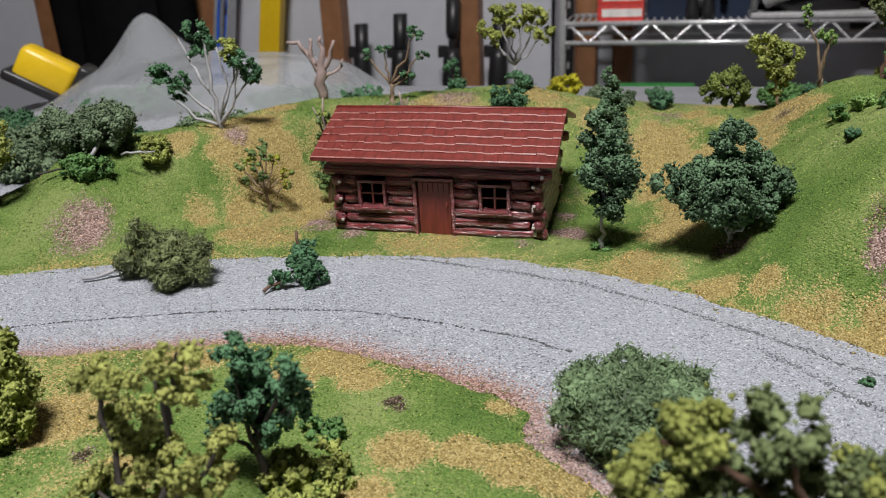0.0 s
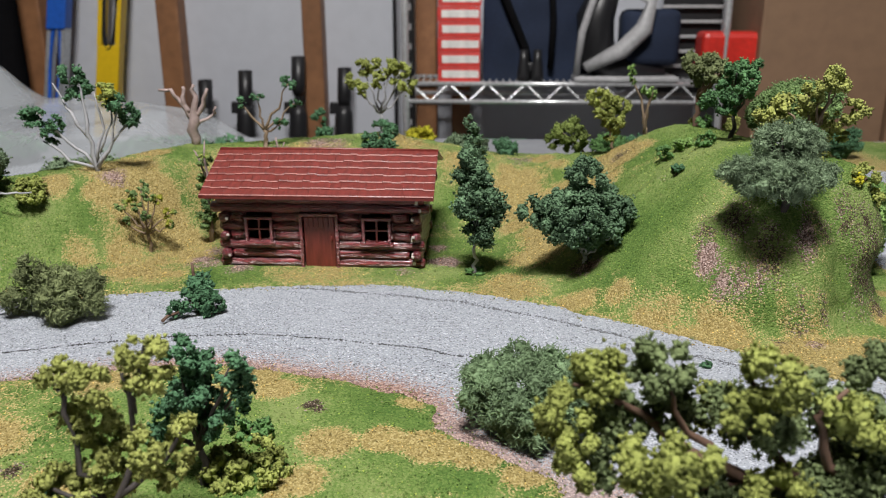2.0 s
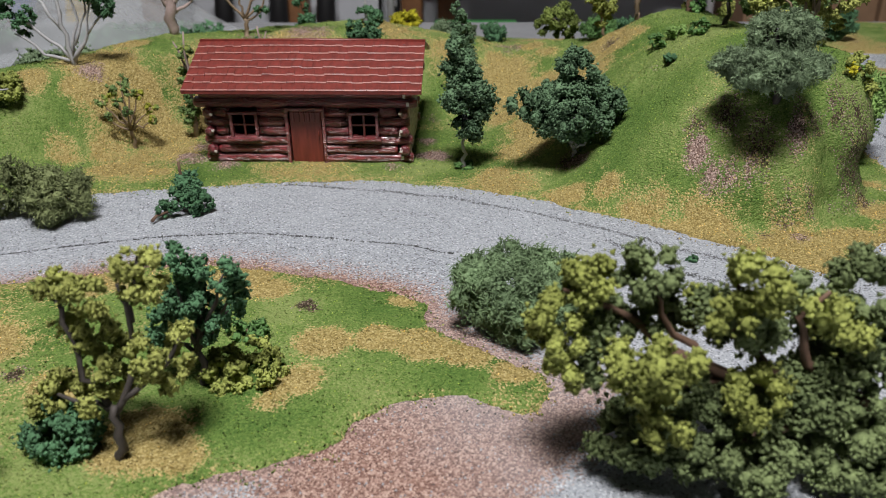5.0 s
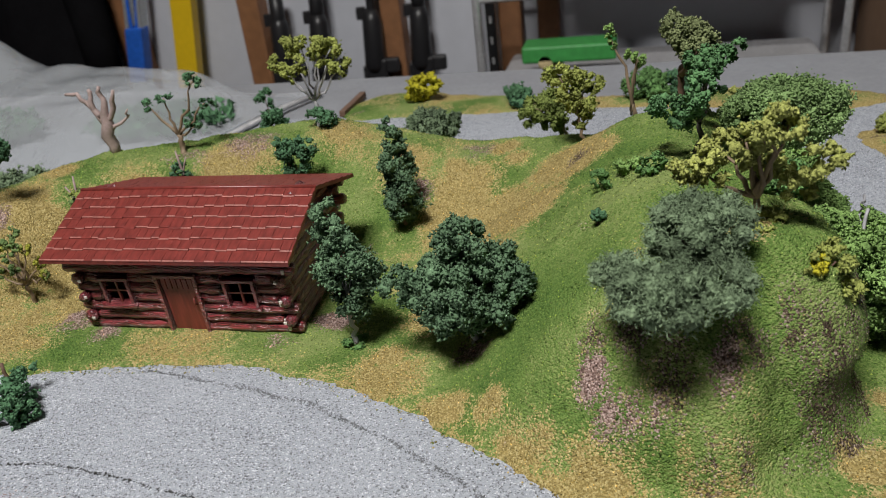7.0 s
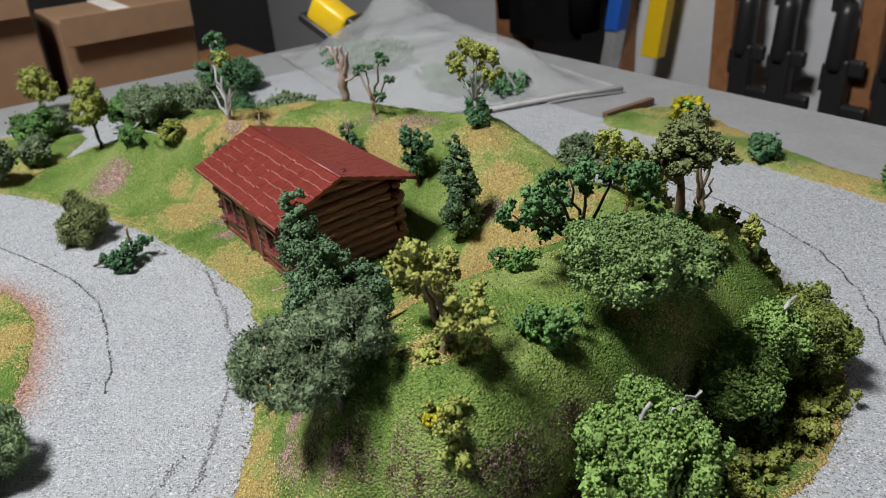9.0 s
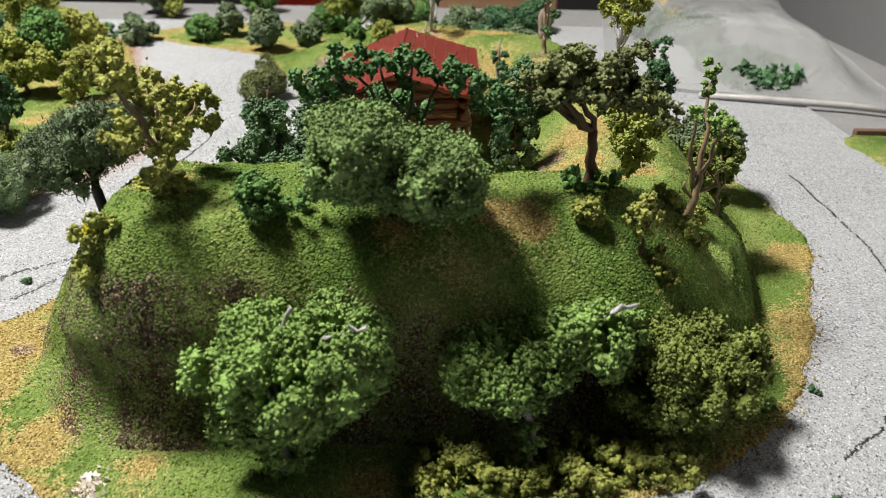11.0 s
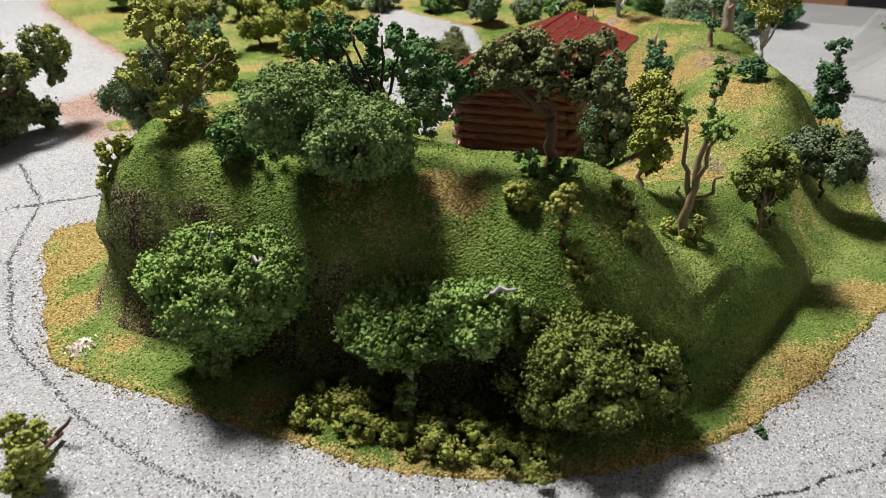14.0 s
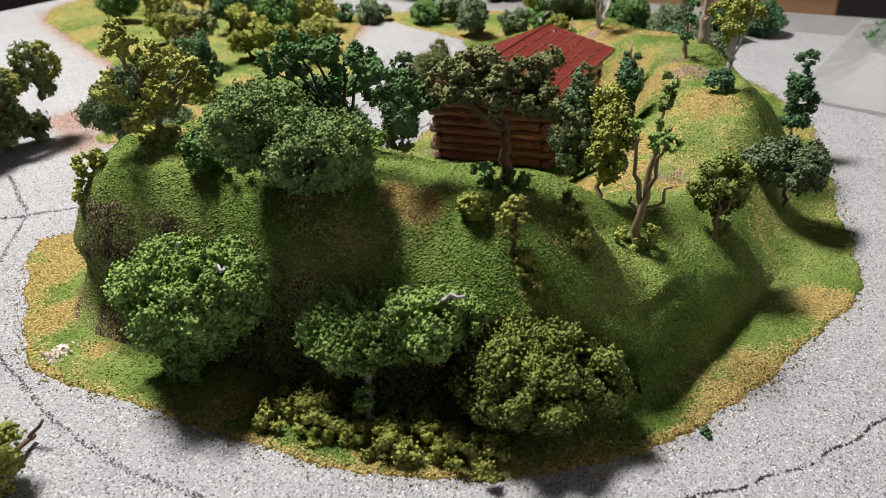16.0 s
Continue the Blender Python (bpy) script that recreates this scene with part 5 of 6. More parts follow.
for k in range(44):
    t = k / 43
    mat.append((mrng.uniform(-0.09, 0.08) - 0.03 * math.sin(3 * t), -0.34 + 0.68 * t, mrng.uniform(0.0, 0.03), mrng.uniform(0.04, 0.06)))
plant("ground_cover", (2.62, 0.778, 0.01), mat, F_OLIVE, [[(0, -0.2, -0.01, 0.006), (0, 0.2, 0.0, 0.006)]], BROWN_TWIG, "low olive ground-cover mat at the foot of the slope", "ground cover", seed=53)
b = [(-0.02, 0.0, 0.10, 0.07), (0.03, 0.03, 0.07, 0.06), (-0.02, -0.04, 0.15, 0.05), (0.0, 0.0, 0.03, 0.06), (0.02, 0.02, 0.15, 0.05)]
plant("bush", (3.155, -0.041, 0.0), b, F_OLIVE, [[(-0.16, -0.08, 0.02, 0.012), (-0.05, -0.04, 0.04, 0.012), (0.02, 0, 0.06, 0.006)], [(-0.14, -0.08, 0.02, 0.01), (-0.17, -0.04, 0.08, 0.006)]], BROWN_TWIG, "loose olive foam bush with a twig on the road", "bush", seed=54)
# things by the road
b = many((0, 0, 0.11), (0.27, 0.18, 0.115), 15, 0.085, 55) + [(-0.05, 0, 0.2, 0.07)]
plant("bush", (-1.02, -0.689, 0.0), b, F_DARKOLIVE, [[(-0.32, -0.07, 0.02, 0.012), (-0.18, 0.02, 0.05, 0.012), (-0.05, 0, 0.08, 0.006)], [(-0.3, 0.0, 0.015, 0.009), (-0.22, 0.0, 0.03, 0.009), (-0.12, 0, 0.05, 0.005)]], GREY_TWIG, "wiry dark olive bush with grey twigs on the road", "bush", seed=55, size=0.008, style="fibre", density=1.2)
b = [(-0.02, 0.14, 0.10, 0.045), (-0.06, 0.08, 0.075, 0.045), (0.0, 0.04, 0.095, 0.05), (0.06, 0.0, 0.06, 0.045), (0.09, -0.02, 0.035, 0.035), (-0.05, -0.10, 0.045, 0.04), (-0.01, -0.05, 0.06, 0.045), (0.03, 0.07, 0.06, 0.04)]
plant("bush", (-0.425, -0.60, 0.0), b + [(0.07, -0.04, 0.065, 0.062), (0.05, 0.0, 0.09, 0.05)], F_DEEP, [[(0.0, -0.02, 0.02, 0.016), (-0.02, 0.04, 0.08, 0.012), (-0.02, 0.05, 0.2, 0.008)], [(-0.09, -0.15, 0.015, 0.011), (-0.04, -0.08, 0.04, 0.009), (0.02, 0.05, 0.07, 0.006)]], BROWN_TWIG, "small dark green loose bush lying on the road", "bush", seed=56)
b = many((0, 0, 0.12), (0.22, 0.20, 0.125), 22, 0.10, 57) + [(-0.04, 0.14, 0.17, 0.07), (-0.15, 0.1, 0.12, 0.075), (-0.14, -0.05, 0.1, 0.08), (0.12, 0.12, 0.14, 0.07), (0.0, -0.12, 0.09, 0.08)]
plant("hedge", (0.935, -1.515, 0.0), b, F_HEDGE, [[(-0.225, 0.165, 0.02, 0.016), (-0.1, 0.12, 0.04, 0.015), (0, 0.05, 0.06, 0.012)]], BROWN_TWIG, "fibrous green hedge clump beside the road", "hedge", seed=57, size=0.0075, style="fibre", density=1.3)
b = [(-0.1, 0.07, 0.44, 0.048), (-0.03, 0.04, 0.42, 0.052), (-0.06, 0.1, 0.31, 0.062), (0.07, 0.07, 0.49, 0.044), (0.11, 0.11, 0.46, 0.054), (0.09, 0.07, 0.43, 0.05), (-0.05, 0.05, 0.24, 0.058), (-0.14, 0.07, 0.14, 0.058), (-0.19, 0.04, 0.12, 0.036), (-0.03, 0.12, 0.23, 0.048), (0.09, 0.03, 0.26, 0.055), (0.15, 0.09, 0.26, 0.051), (0.13, 0.07, 0.2, 0.051), (-0.03, 0.12, 0.13, 0.05), (-0.04, 0.03, 0.15, 0.045)]
plant("model_tree", (-0.07, -2.19), b, F_YELLOW, [[(0.0, 0, -0.02, 0.02), (0.0, 0.0, 0.06, 0.016), (0.0, 0.02, 0.14, 0.014)], [(0, 0.02, 0.1, 0.013), (-0.05, 0.04, 0.18, 0.012), (-0.08, 0.06, 0.3, 0.010), (-0.12, 0.07, 0.42, 0.007)], [(0, 0.02, 0.12, 0.013), (0.05, 0.05, 0.22, 0.011), (0.06, 0.07, 0.38, 0.010), (0.09, 0.09, 0.5, 0.005)],
      [(0.02, 0.03, 0.15, 0.013), (0.1, 0.05, 0.2, 0.01), (0.16, 0.07, 0.3, 0.006)], [(-0.02, 0.03, 0.12, 0.012), (-0.1, 0.05, 0.14, 0.009), (-0.2, 0.06, 0.14, 0.005)], [(0.06, 0.07, 0.34, 0.009), (0.04, 0.07, 0.44, 0.006)]], DARK_TWIG, "open yellow-green model tree with dark forked branches", "model tree", "trees on the front lawn", seed=58, density=1.25, size=0.0068)
b = [(-0.02, -0.01, 0.37, 0.052), (0.03, 0.02, 0.32, 0.056), (0.11, -0.03, 0.35, 0.052), (0.13, -0.01, 0.3, 0.037), (-0.03, -0.04, 0.28, 0.058), (0.03, -0.01, 0.23, 0.057), (0.09, 0.03, 0.21, 0.044), (-0.09, 0.02, 0.16, 0.051), (0.01, -0.01, 0.16, 0.047), (0.06, -0.01, 0.18, 0.039), (-0.03, 0.04, 0.27, 0.047)]
plant("model_tree", (0.03, -1.87), b, F_DEEP, forks(b, (0, 0, 0.1), 0.016, 8), DARK_TWIG, "dense dark green model tree on the front lawn", "model tree", "trees on the front lawn", seed=59, size=0.0068, density=1.2)
plant("bush", (0.14, -1.83), many((0, 0, 0.025), (0.14, 0.13, 0.045), 12, 0.045, 60), F_OLIVE, [[(0, 0, -0.02, 0.006), (0, 0, 0.03, 0.004)]], BROWN_TWIG, "low olive bush on the front lawn", "bush", seed=60)
plant("bush", (0.10, -1.64), many((0, 0, 0.02), (0.09, 0.05, 0.04), 6, 0.035, 61), F_BRIGHT, [[(0, 0, -0.02, 0.006), (0, 0, 0.03, 0.004)]], BROWN_TWIG, "low bright green tuft on the front lawn", "bush", seed=61)
plant("bush", (-0.23, -2.15), many((0, 0, 0.04), (0.12, 0.1, 0.08), 9, 0.06, 62), F_DEEP, [[(0, 0, -0.02, 0.006), (0, 0, 0.04, 0.004)]], BROWN_TWIG, "dark green round bush on the front lawn", "bush", seed=62)
b = [(0, 0, 0.24, 0.09), (0.04, 0, 0.16, 0.09), (-0.06, 0.02, 0.17, 0.09), (0.0, -0.03, 0.09, 0.08), (0.06, -0.02, 0.08, 0.07)]
plant("model_tree", (-0.8, -1.819), b, F_OLIVE, forks(b, (0, 0, 0.08), 0.014, 3), DARK_TWIG, "olive-green bushy model tree on the front lawn", "model tree", "trees on the front lawn", seed=63)
# the large fallen tree beside the road
b = [(-0.15, 0.03, 0.51, 0.078), (-0.13, 0.05, 0.4, 0.062), (-0.21, 0.06, 0.44, 0.053), (-0.24, 0.03, 0.37, 0.068), (-0.27, 0.03, 0.28, 0.064), (-0.01, 0.06, 0.38, 0.074), (0.07, 0.03, 0.39, 0.084), (0.17, 0.06, 0.38, 0.067), (0.23, 0.06, 0.44, 0.066), (0.32, 0.04, 0.47, 0.080), (0.3, 0.02, 0.32, 0.085), (0.24, 0, 0.21, 0.094), (-0.07, -0.02, 0.23, 0.074), (0, -0.04, 0.15, 0.094), (0.08, -0.06, 0.1, 0.102), (0.19, -0.06, 0.13, 0.092), (0.3, -0.08, 0.12, 0.097), (0.36, 0, 0.29, 0.070), (0.31, -0.1, 0.2, 0.067), (0.16, 0.02, 0.21, 0.076)]
b += many((0.12, -0.02, 0.12), (0.42, 0.18, 0.13), 18, 0.07, 164)
c = [(-0.3, 0.02, 0.49, 0.071), (-0.37, 0, 0.41, 0.062), (-0.35, -0.04, 0.36, 0.056), (-0.31, -0.06, 0.29, 0.048), (0.05, -0.03, 0.52, 0.073), (-0.19, -0.1, 0.36, 0.085), (-0.13, -0.12, 0.37, 0.061), (-0.04, 0.08, 0.39, 0.057), (0.07, -0.08, 0.27, 0.070), (0.23, -0.02, 0.42, 0.074), (0.34, 0.02, 0.38, 0.066), (-0.13, -0.12, 0.23, 0.060), (-0.01, -0.08, 0.46, 0.055)]
plant("model_tree", (1.32, -2.17, 0.0), b, F_UNDER, [[(0.5, 0, 0.12, 0.042), (0.35, 0, 0.2, 0.034), (0.17, 0, 0.25, 0.028), (0.03, 0, 0.27, 0.024), (-0.09, 0, 0.33, 0.018), (-0.25, 0, 0.44, 0.011), (-0.35, 0, 0.48, 0.006)], [(0.3, 0, 0.22, 0.022), (0.21, 0, 0.3, 0.018), (0.16, 0, 0.42, 0.012), (0.22, 0, 0.48, 0.006)], [(0.17, 0, 0.25, 0.02), (0.04, 0, 0.36, 0.014), (0.02, 0, 0.5, 0.006)], [(0.03, 0, 0.27, 0.016), (-0.1, 0, 0.21, 0.011), (-0.13, -0.05, 0.16, 0.006)], [(-0.02, 0, 0.29, 0.016), (-0.14, 0, 0.42, 0.01), (-0.16, 0, 0.53, 0.006)], [(0.35, -0.02, 0.19, 0.02), (0.19, -0.05, 0.17, 0.014), (0.04, -0.08, 0.12, 0.007)], [(0.34, -0.02, 0.21, 0.03), (0.28, -0.04, 0.19, 0.02), (0.22, -0.06, 0.17, 0.01)]],
      BROWN_TWIG, "large fallen model tree with yellow-green and dark foliage", "model tree", seed=64, size=0.0072, density=1.1, more=[("bright_crown", c, F_FALLEN)])
# trees and bushes on the west side and the far boards
W = "bushes on the west side"
b = [(0, 0, 0.36, 0.11), (0.06, -0.04, 0.28, 0.10), (-0.07, 0.03, 0.28, 0.1), (0.02, 0.0, 0.44, 0.08)]
plant("model_tree", (-2.17, -0.269), b, F_OLIVE, forks(b, (0, 0, 0.14), 0.018, 4), DARK_TWIG, "olive-green model tree with a dark trunk", "model tree", G1, seed=70)
b = many((-0.05, 0, 0.11), (0.32, 0.2, 0.13), 18, 0.085, 71)
plant("bush", (-1.754, 0.081), b, F_GREY, [[(0.05, -0.2, 0.0, 0.015), (0.08, -0.1, 0.1, 0.01), (0.06, 0, 0.2, 0.006)], [(0.2, -0.16, 0.01, 0.008), (0.3, -0.15, 0.03, 0.008), (0.36, -0.12, 0.02, 0.005)]], GREY_TWIG, "dark domed bush with pale twigs", "bush", seed=71)
plant("bush", (-1.72, -0.15), many((0, 0, 0.06), (0.16, 0.1, 0.08), 9, 0.055, 72), F_BRIGHT, [[(-0.25, -0.05, 0.01, 0.008), (-0.1, 0, 0.04, 0.008), (0, 0, 0.06, 0.004)]], DARK_TWIG, "small green bush with a dark twig on the slope", "bush", seed=72)
plant("bush", (-1.465, 0.063), many((0, 0, 0.06), (0.12, 0.1, 0.08), 6, 0.06, 73), F_OLIVE, [[(0, 0, -0.02, 0.006), (0, 0, 0.04, 0.004)]], BROWN_TWIG, "olive bush on the west hill", "bush", seed=73)
for k, (x, y, rx, rz, mm) in enumerate(((-2.40, -0.92, 0.24, 0.2, F_GREY), (-2.56, -0.62, 0.2, 0.15, F_GREY), (-2.9, -1.36, 0.2, 0.17, F_GREY), (-2.72, -1.55, 0.2, 0.12, F_BRIGHT), (-2.62, -2.05, 0.22, 0.14, F_GREY), (-3.2, -0.55, 0.26, 0.16, F_BRIGHT),
                                        (-3.3, -0.3, 0.16, 0.14, F_GREY), (-4.1, -2.4, 0.34, 0.28, F_GREY), (-4.35, -1.45, 0.32, 0.22, F_BRIGHT), (-3.9, -2.2, 0.2, 0.14, F_OLIVE), (-3.05, 0.25, 0.3, 0.18, F_BRIGHT), (-3.1, 1.0, 0.3, 0.14, F_DEEP), (-3.5, 1.3, 0.28, 0.16, F_DEEP), (-1.62, 1.0, 0.36, 0.16, F_GREY),
                                        (-2.1, 0.75, 0.3, 0.14, F_DEEP), (-2.8, 0.7, 0.32, 0.16, F_GREY), (-2.5, -2.3, 0.14, 0.1, F_DEEP))):
    b = many((0, 0, rz * 0.8), (rx, rx * 0.8, rz), 8, rx * 0.42, 80 + k)
    plant("bush", (x, y), b, mm, [[(0, 0, -0.02, 0.012), (0, 0, rz, 0.008)]], BROWN_TWIG, "rounded foam bush beside the grey board road", "bush", W, seed=80 + k, size=0.013)
b = [(0, 0, 0.3, 0.12), (0.08, 0.05, 0.2, 0.1), (-0.1, 0, 0.2, 0.1)]
plant("model_tree", (-4.207, -0.317, 0.0), b, F_OLIVE, forks(b, (0, 0, 0.1), 0.02, 3), BROWN_TWIG, "olive-green model tree on the far board", "model tree", seed=97, size=0.016)
for k, (x, y, r, rz, mm, lab) in enumerate(((0.24, 3.13, 0.15, 0.14, F_LEMON, "bright lemon-yellow foam bush on the turf strip"), (0.95, 2.95, 0.14, 0.09, F_DEEP, "dark green foam bush on the turf strip"),
                                            (1.85, 3.05, 0.18, 0.12, F_BRIGHT, "green foam bush on the turf strip"), (2.1, 3.1, 0.15, 0.1, F_DEEP, "low green foam bush on the turf strip"))):
    plant("bush", (x, y), many((0, 0, rz * 0.75), (r, r, rz), 8, r * 0.5, 100 + k), mm, [[(0, 0, -0.02, 0.012), (0, 0, rz * 0.5, 0.008)]], BROWN_TWIG, lab, "bush", "bushes on the turf strip", seed=100 + k, size=0.014)
plant("bush", (3.2, 2.16), many((0, 0, 0.05), (0.1, 0.08, 0.06), 7, 0.05, 130), F_OLIVE, [[(0, 0, -0.02, 0.008), (0, 0, 0.04, 0.005)]], BROWN_TWIG, "low olive foam bush on a turf island", "bush", seed=130, size=0.012)
plant("bush", (3.76, 2.95), many((0, 0, 0.13), (0.17, 0.14, 0.13), 12, 0.08, 131), F_DEEP, [[(0, 0, -0.02, 0.012), (0, 0, 0.1, 0.008)]], BROWN_TWIG, "dark green foam bush at the corner of the board", "bush", seed=131, size=0.014)
# trees and bushes on the front lawn's west part
for k, (x, y, h, r, mm) in enumerate(((-0.9, -2.2, 0.42, 0.2, F_OLIVE), (-1.3, -1.9, 0.3, 0.18, F_YELLOW), (-1.5, -2.3, 0.45, 0.22, F_BRIGHT), (-1.0, -1.65, 0.16, 0.12, F_BRIGHT), (-2.0, -2.3, 0.4, 0.2, F_YELLOW), (-0.5, -2.4, 0.5, 0.18, F_DARKOLIVE), (-1.0, -3.1, 0.6, 0.2, F_OLIVE), (-1.7, -3.0, 0.5, 0.25, F_DEEP), (-2.2, -3.7, 0.5, 0.25, F_YELLOW), (-1.6, -4.2, 0.4, 0.2, F_BRIGHT), (-2.7, -3.0, 0.5, 0.26, F_OLIVE))):
    b = many((0, 0, h * 0.55), (r * 1.15, r * 1.15, h * 0.5), 13, r * 0.45, 110 + k)
    plant("model_tree", (x, y), b, mm, forks(b, (0, 0, h * 0.35), 0.018, 4), BROWN_TWIG, "model tree among others on the front lawn", "model tree", "trees on the front lawn", seed=110 + k, size=0.0125)

# ---- loose scatter ----
grng = np.random.RandomState(200)


def seam(name, pts, width, size, mat, label, count):
    P = np.asarray(pts, float)
    t = grng.uniform(0, 1, count)
    L = np.concatenate([[0], np.cumsum(np.hypot(*np.diff(P, axis=0).T))])
    x, y = np.interp(t * L[-1], L, P[:, 0]), np.interp(t * L[-1], L, P[:, 1])
    wob = 0.02 * (value_noise(np.stack([x * 9, y * 9, 0 * x], -1)) - 0.5)
    at = np.stack([x + grng.normal(size=count) * width + wob, y + grng.normal(size=count) * width + wob, 0 * x + 0.001], -1)
    V, F = crumbs(at, size, grng)
    return tagged(build(name, V, F, mat, smooth=False), label, "scatter", kind="stuff")


SEAM_DARK = plain("seam_scatter", (0.05, 0.05, 0.05), 0.9, grain=900)
SEAM_GREY = plain("track_scatter", (0.15, 0.155, 0.165), 0.9, grain=900)
seam("board_seam", [(-1.327, -1.174), (-1.006, -1.046), (-0.524, -0.89), (-0.113, -0.83), (0.156, -0.857), (0.474, -0.924), (0.722, -1.0)], 0.003, 0.0036, SEAM_DARK, "dark crack where two boards of the road meet", 620)
seam("road_groove", [(-0.074, -0.298), (0.424, -0.383), (0.752, -0.468), (1.029, -0.602), (1.424, -0.852), (1.719, -1.063)], 0.006, 0.0036, SEAM_GREY, "faint dark groove along the road edge", 900)
seam("road_groove", [(1.554, -1.934), (1.862, -1.449), (2.318, -1.109), (2.705, -0.652), (2.914, -0.149), (2.99, 0.238), (2.986, 0.586)], 0.006, 0.0036, SEAM_GREY, "faint dark groove along the road bend", 1100)
seam("board_seam", [(2.515, 1.57), (2.398, 1.724), (2.171, 1.917), (1.915, 2.089), (1.528, 2.223), (1.12, 2.279), (0.331, 2.276)], 0.003, 0.0042, SEAM_DARK, "dark crack where two boards of the road meet", 700)
seam("board_seam", [(1.293, -0.872), (1.528, -1.131), (1.716, -1.266), (1.981, -1.526)], 0.008, 0.0045, SEAM_GREY, "dark crack where two boards of the road meet", 350)
n = 30000
X, Y = grng.uniform(-1.6, 3.4, n), grng.uniform(-2.4, 2.4, n)
ok = (inside(X, Y, HILLSIDE) < -0.01) & (inside(X, Y, FRONT_LAWN) < -0.01)
X, Y = X[ok], Y[ok]
G = np.einsum("nij,kj->nki", spins(len(X), grng), TETRA) * (0.0024 * grng.uniform(0.5, 1.5, (len(X), 1, 1))) + np.stack([X, Y, 0 * X + 0.001], -1)[:, None]
V, F = G.reshape(-1, 3), (TETRA_F[None] + 4 * np.arange(len(X))[:, None, None]).reshape(-1, 3)
STONE, nt, b = material("loose_stone", 0.7)
geo = nt.nodes.new("ShaderNodeNewGeometry")
r = ramp(nt, [(0.0, (0.035, 0.036, 0.04)), (0.15, (0.10, 0.105, 0.115)), (0.26, (0.29, 0.313, 0.35)), (0.86, (0.37, 0.395, 0.44)), (1.0, (0.66, 0.68, 0.73))])
wire(nt, geo, "Random Per Island", r, 0), wire(nt, r, 0, b, "Base Color")
tagged(build("loose_stones", V, F, STONE, smooth=False), "loose grey and dark stones scattered over the road", "gravel", kind="stuff")
for k, (x, y) in enumerate(((2.206, 1.617), (2.729, 1.243), (2.673, 1.474), (2.856, 1.117), (1.59, -1.054))):
    plant("tuft", (x, y, 0.0), [(0, 0, 0.008, (0.02, 0.016, 0.012)), (0.012, 0.006, 0.006, 0.01)], F_DEEP, [[(0, 0, -0.01, 0.003), (0, 0, 0.006, 0.002)]], BROWN_TWIG, "tiny green crumb of foam on the road", "tuft", "crumbs on the road", seed=210 + k, size=0.006)
V, F = crumbs(np.stack([2.66 + grng.normal(size=60) * 0.03, -0.40 + grng.normal(size=60) * 0.02, 0.012 + 0 * np.arange(60)], -1), 0.009, grng)
tagged(build("pale_scatter", V, F, CHALK, smooth=False), "pale chippings in a small patch on the turf", "gravel", kind="stuff")

# ---- bag, tape and board bits behind the hills ----
X, Y, F = grid(-1.0, 1.0, -1.0, 1.0, 0.04)
body = 0.40 * np.exp(-((X / 0.8) ** 6 + (Y / 0.72) ** 6)) * (0.35 + 1.0 * fbm(X, Y, 1.5, 3, 31.0))
peak = 0.50 * np.exp(-(((X + 0.56) / 0.22) ** 2 + ((Y - 0.1) / 0.3) ** 2)) + 0.12 * np.exp(-(((X + 0.8) / 0.15) ** 2 + (Y / 0.5) ** 2))
crease = 0.05 * np.abs(fbm(X * 1.0 + Y * 0.6, Y, 5.0, 3, 33.0) - 0.5)
r = np.stack([-2.65 + 1.5 * X + 0.3 * Y, 2.85 + 0.95 * Y - 0.25 * X, body + peak + crease + 0.015], -1).reshape(-1, 3)
bag = base_of("plastic_bag", (-2.65, 2.85, 0.0), "clear zip plastic bag holding loose green foliage", "bag")
build("film", r - np.array([-2.65, 2.85, 0.0]), F, FILM, bag)
v, f = tube([(1.5, -0.62, 0.02), (1.62, -0.2, 0.03), (1.75, 0.3, 0.03), (1.9, 0.68, 0.02)], [0.022] * 4, 6)
build("zip_strip", v, f, GREY_PLASTIC, bag)
V, F = crumbs(np.concatenate([clump((-1.75, 2.75, 0.1), (0.5, 0.35, 0.09), 0.03, grng), clump((-3.3, 2.6, 0.1), (0.45, 0.4, 0.1), 0.03, grng)]), 0.03, grng)
tagged(build("loose_foliage", V, F, F_DEEP, smooth=False), "dark green loose foam foliage inside a clear bag", "foliage", kind="stuff")
tape = base_of("tape_measure", (-4.42, 2.75, -0.02), "yellow and black tape measure lying tilted on the board", "tape measure", rz=25)


def leaning(c, s, bevel):
    """A rounded block tipped sideways about its lower edge."""
    v, f = box(c, s, bevel)
    v = np.asarray(v, float)
    a = math.radians(-32)
    return np.stack([v[:, 0] * math.cos(a) - v[:, 2] * math.sin(a), v[:, 1], v[:, 0] * math.sin(a) + v[:, 2] * math.cos(a) + 0.18], -1), f


build("case", *leaning((0, 0, 0.19), (0.5, 0.3, 0.32), 0.06), YELLOW_PAINT, tape, smooth=True)
build("grip", *leaning((0.0, -0.01, 0.04), (0.62, 0.34, 0.1), 0.03), GUN, tape, "black rubber grip")
build("side_grip", *leaning((0.3, -0.01, 0.2), (0.12, 0.34, 0.4), 0.03), GUN, tape, "black rubber grip")
tagged(build("wood_stick", *box((-0.35, 3.18, 0.02), (0.05, 0.52, 0.045), 0.006), BROWN_TWIG, smooth=False), "thin dark wooden stick at the end of the turf strip", "stick")

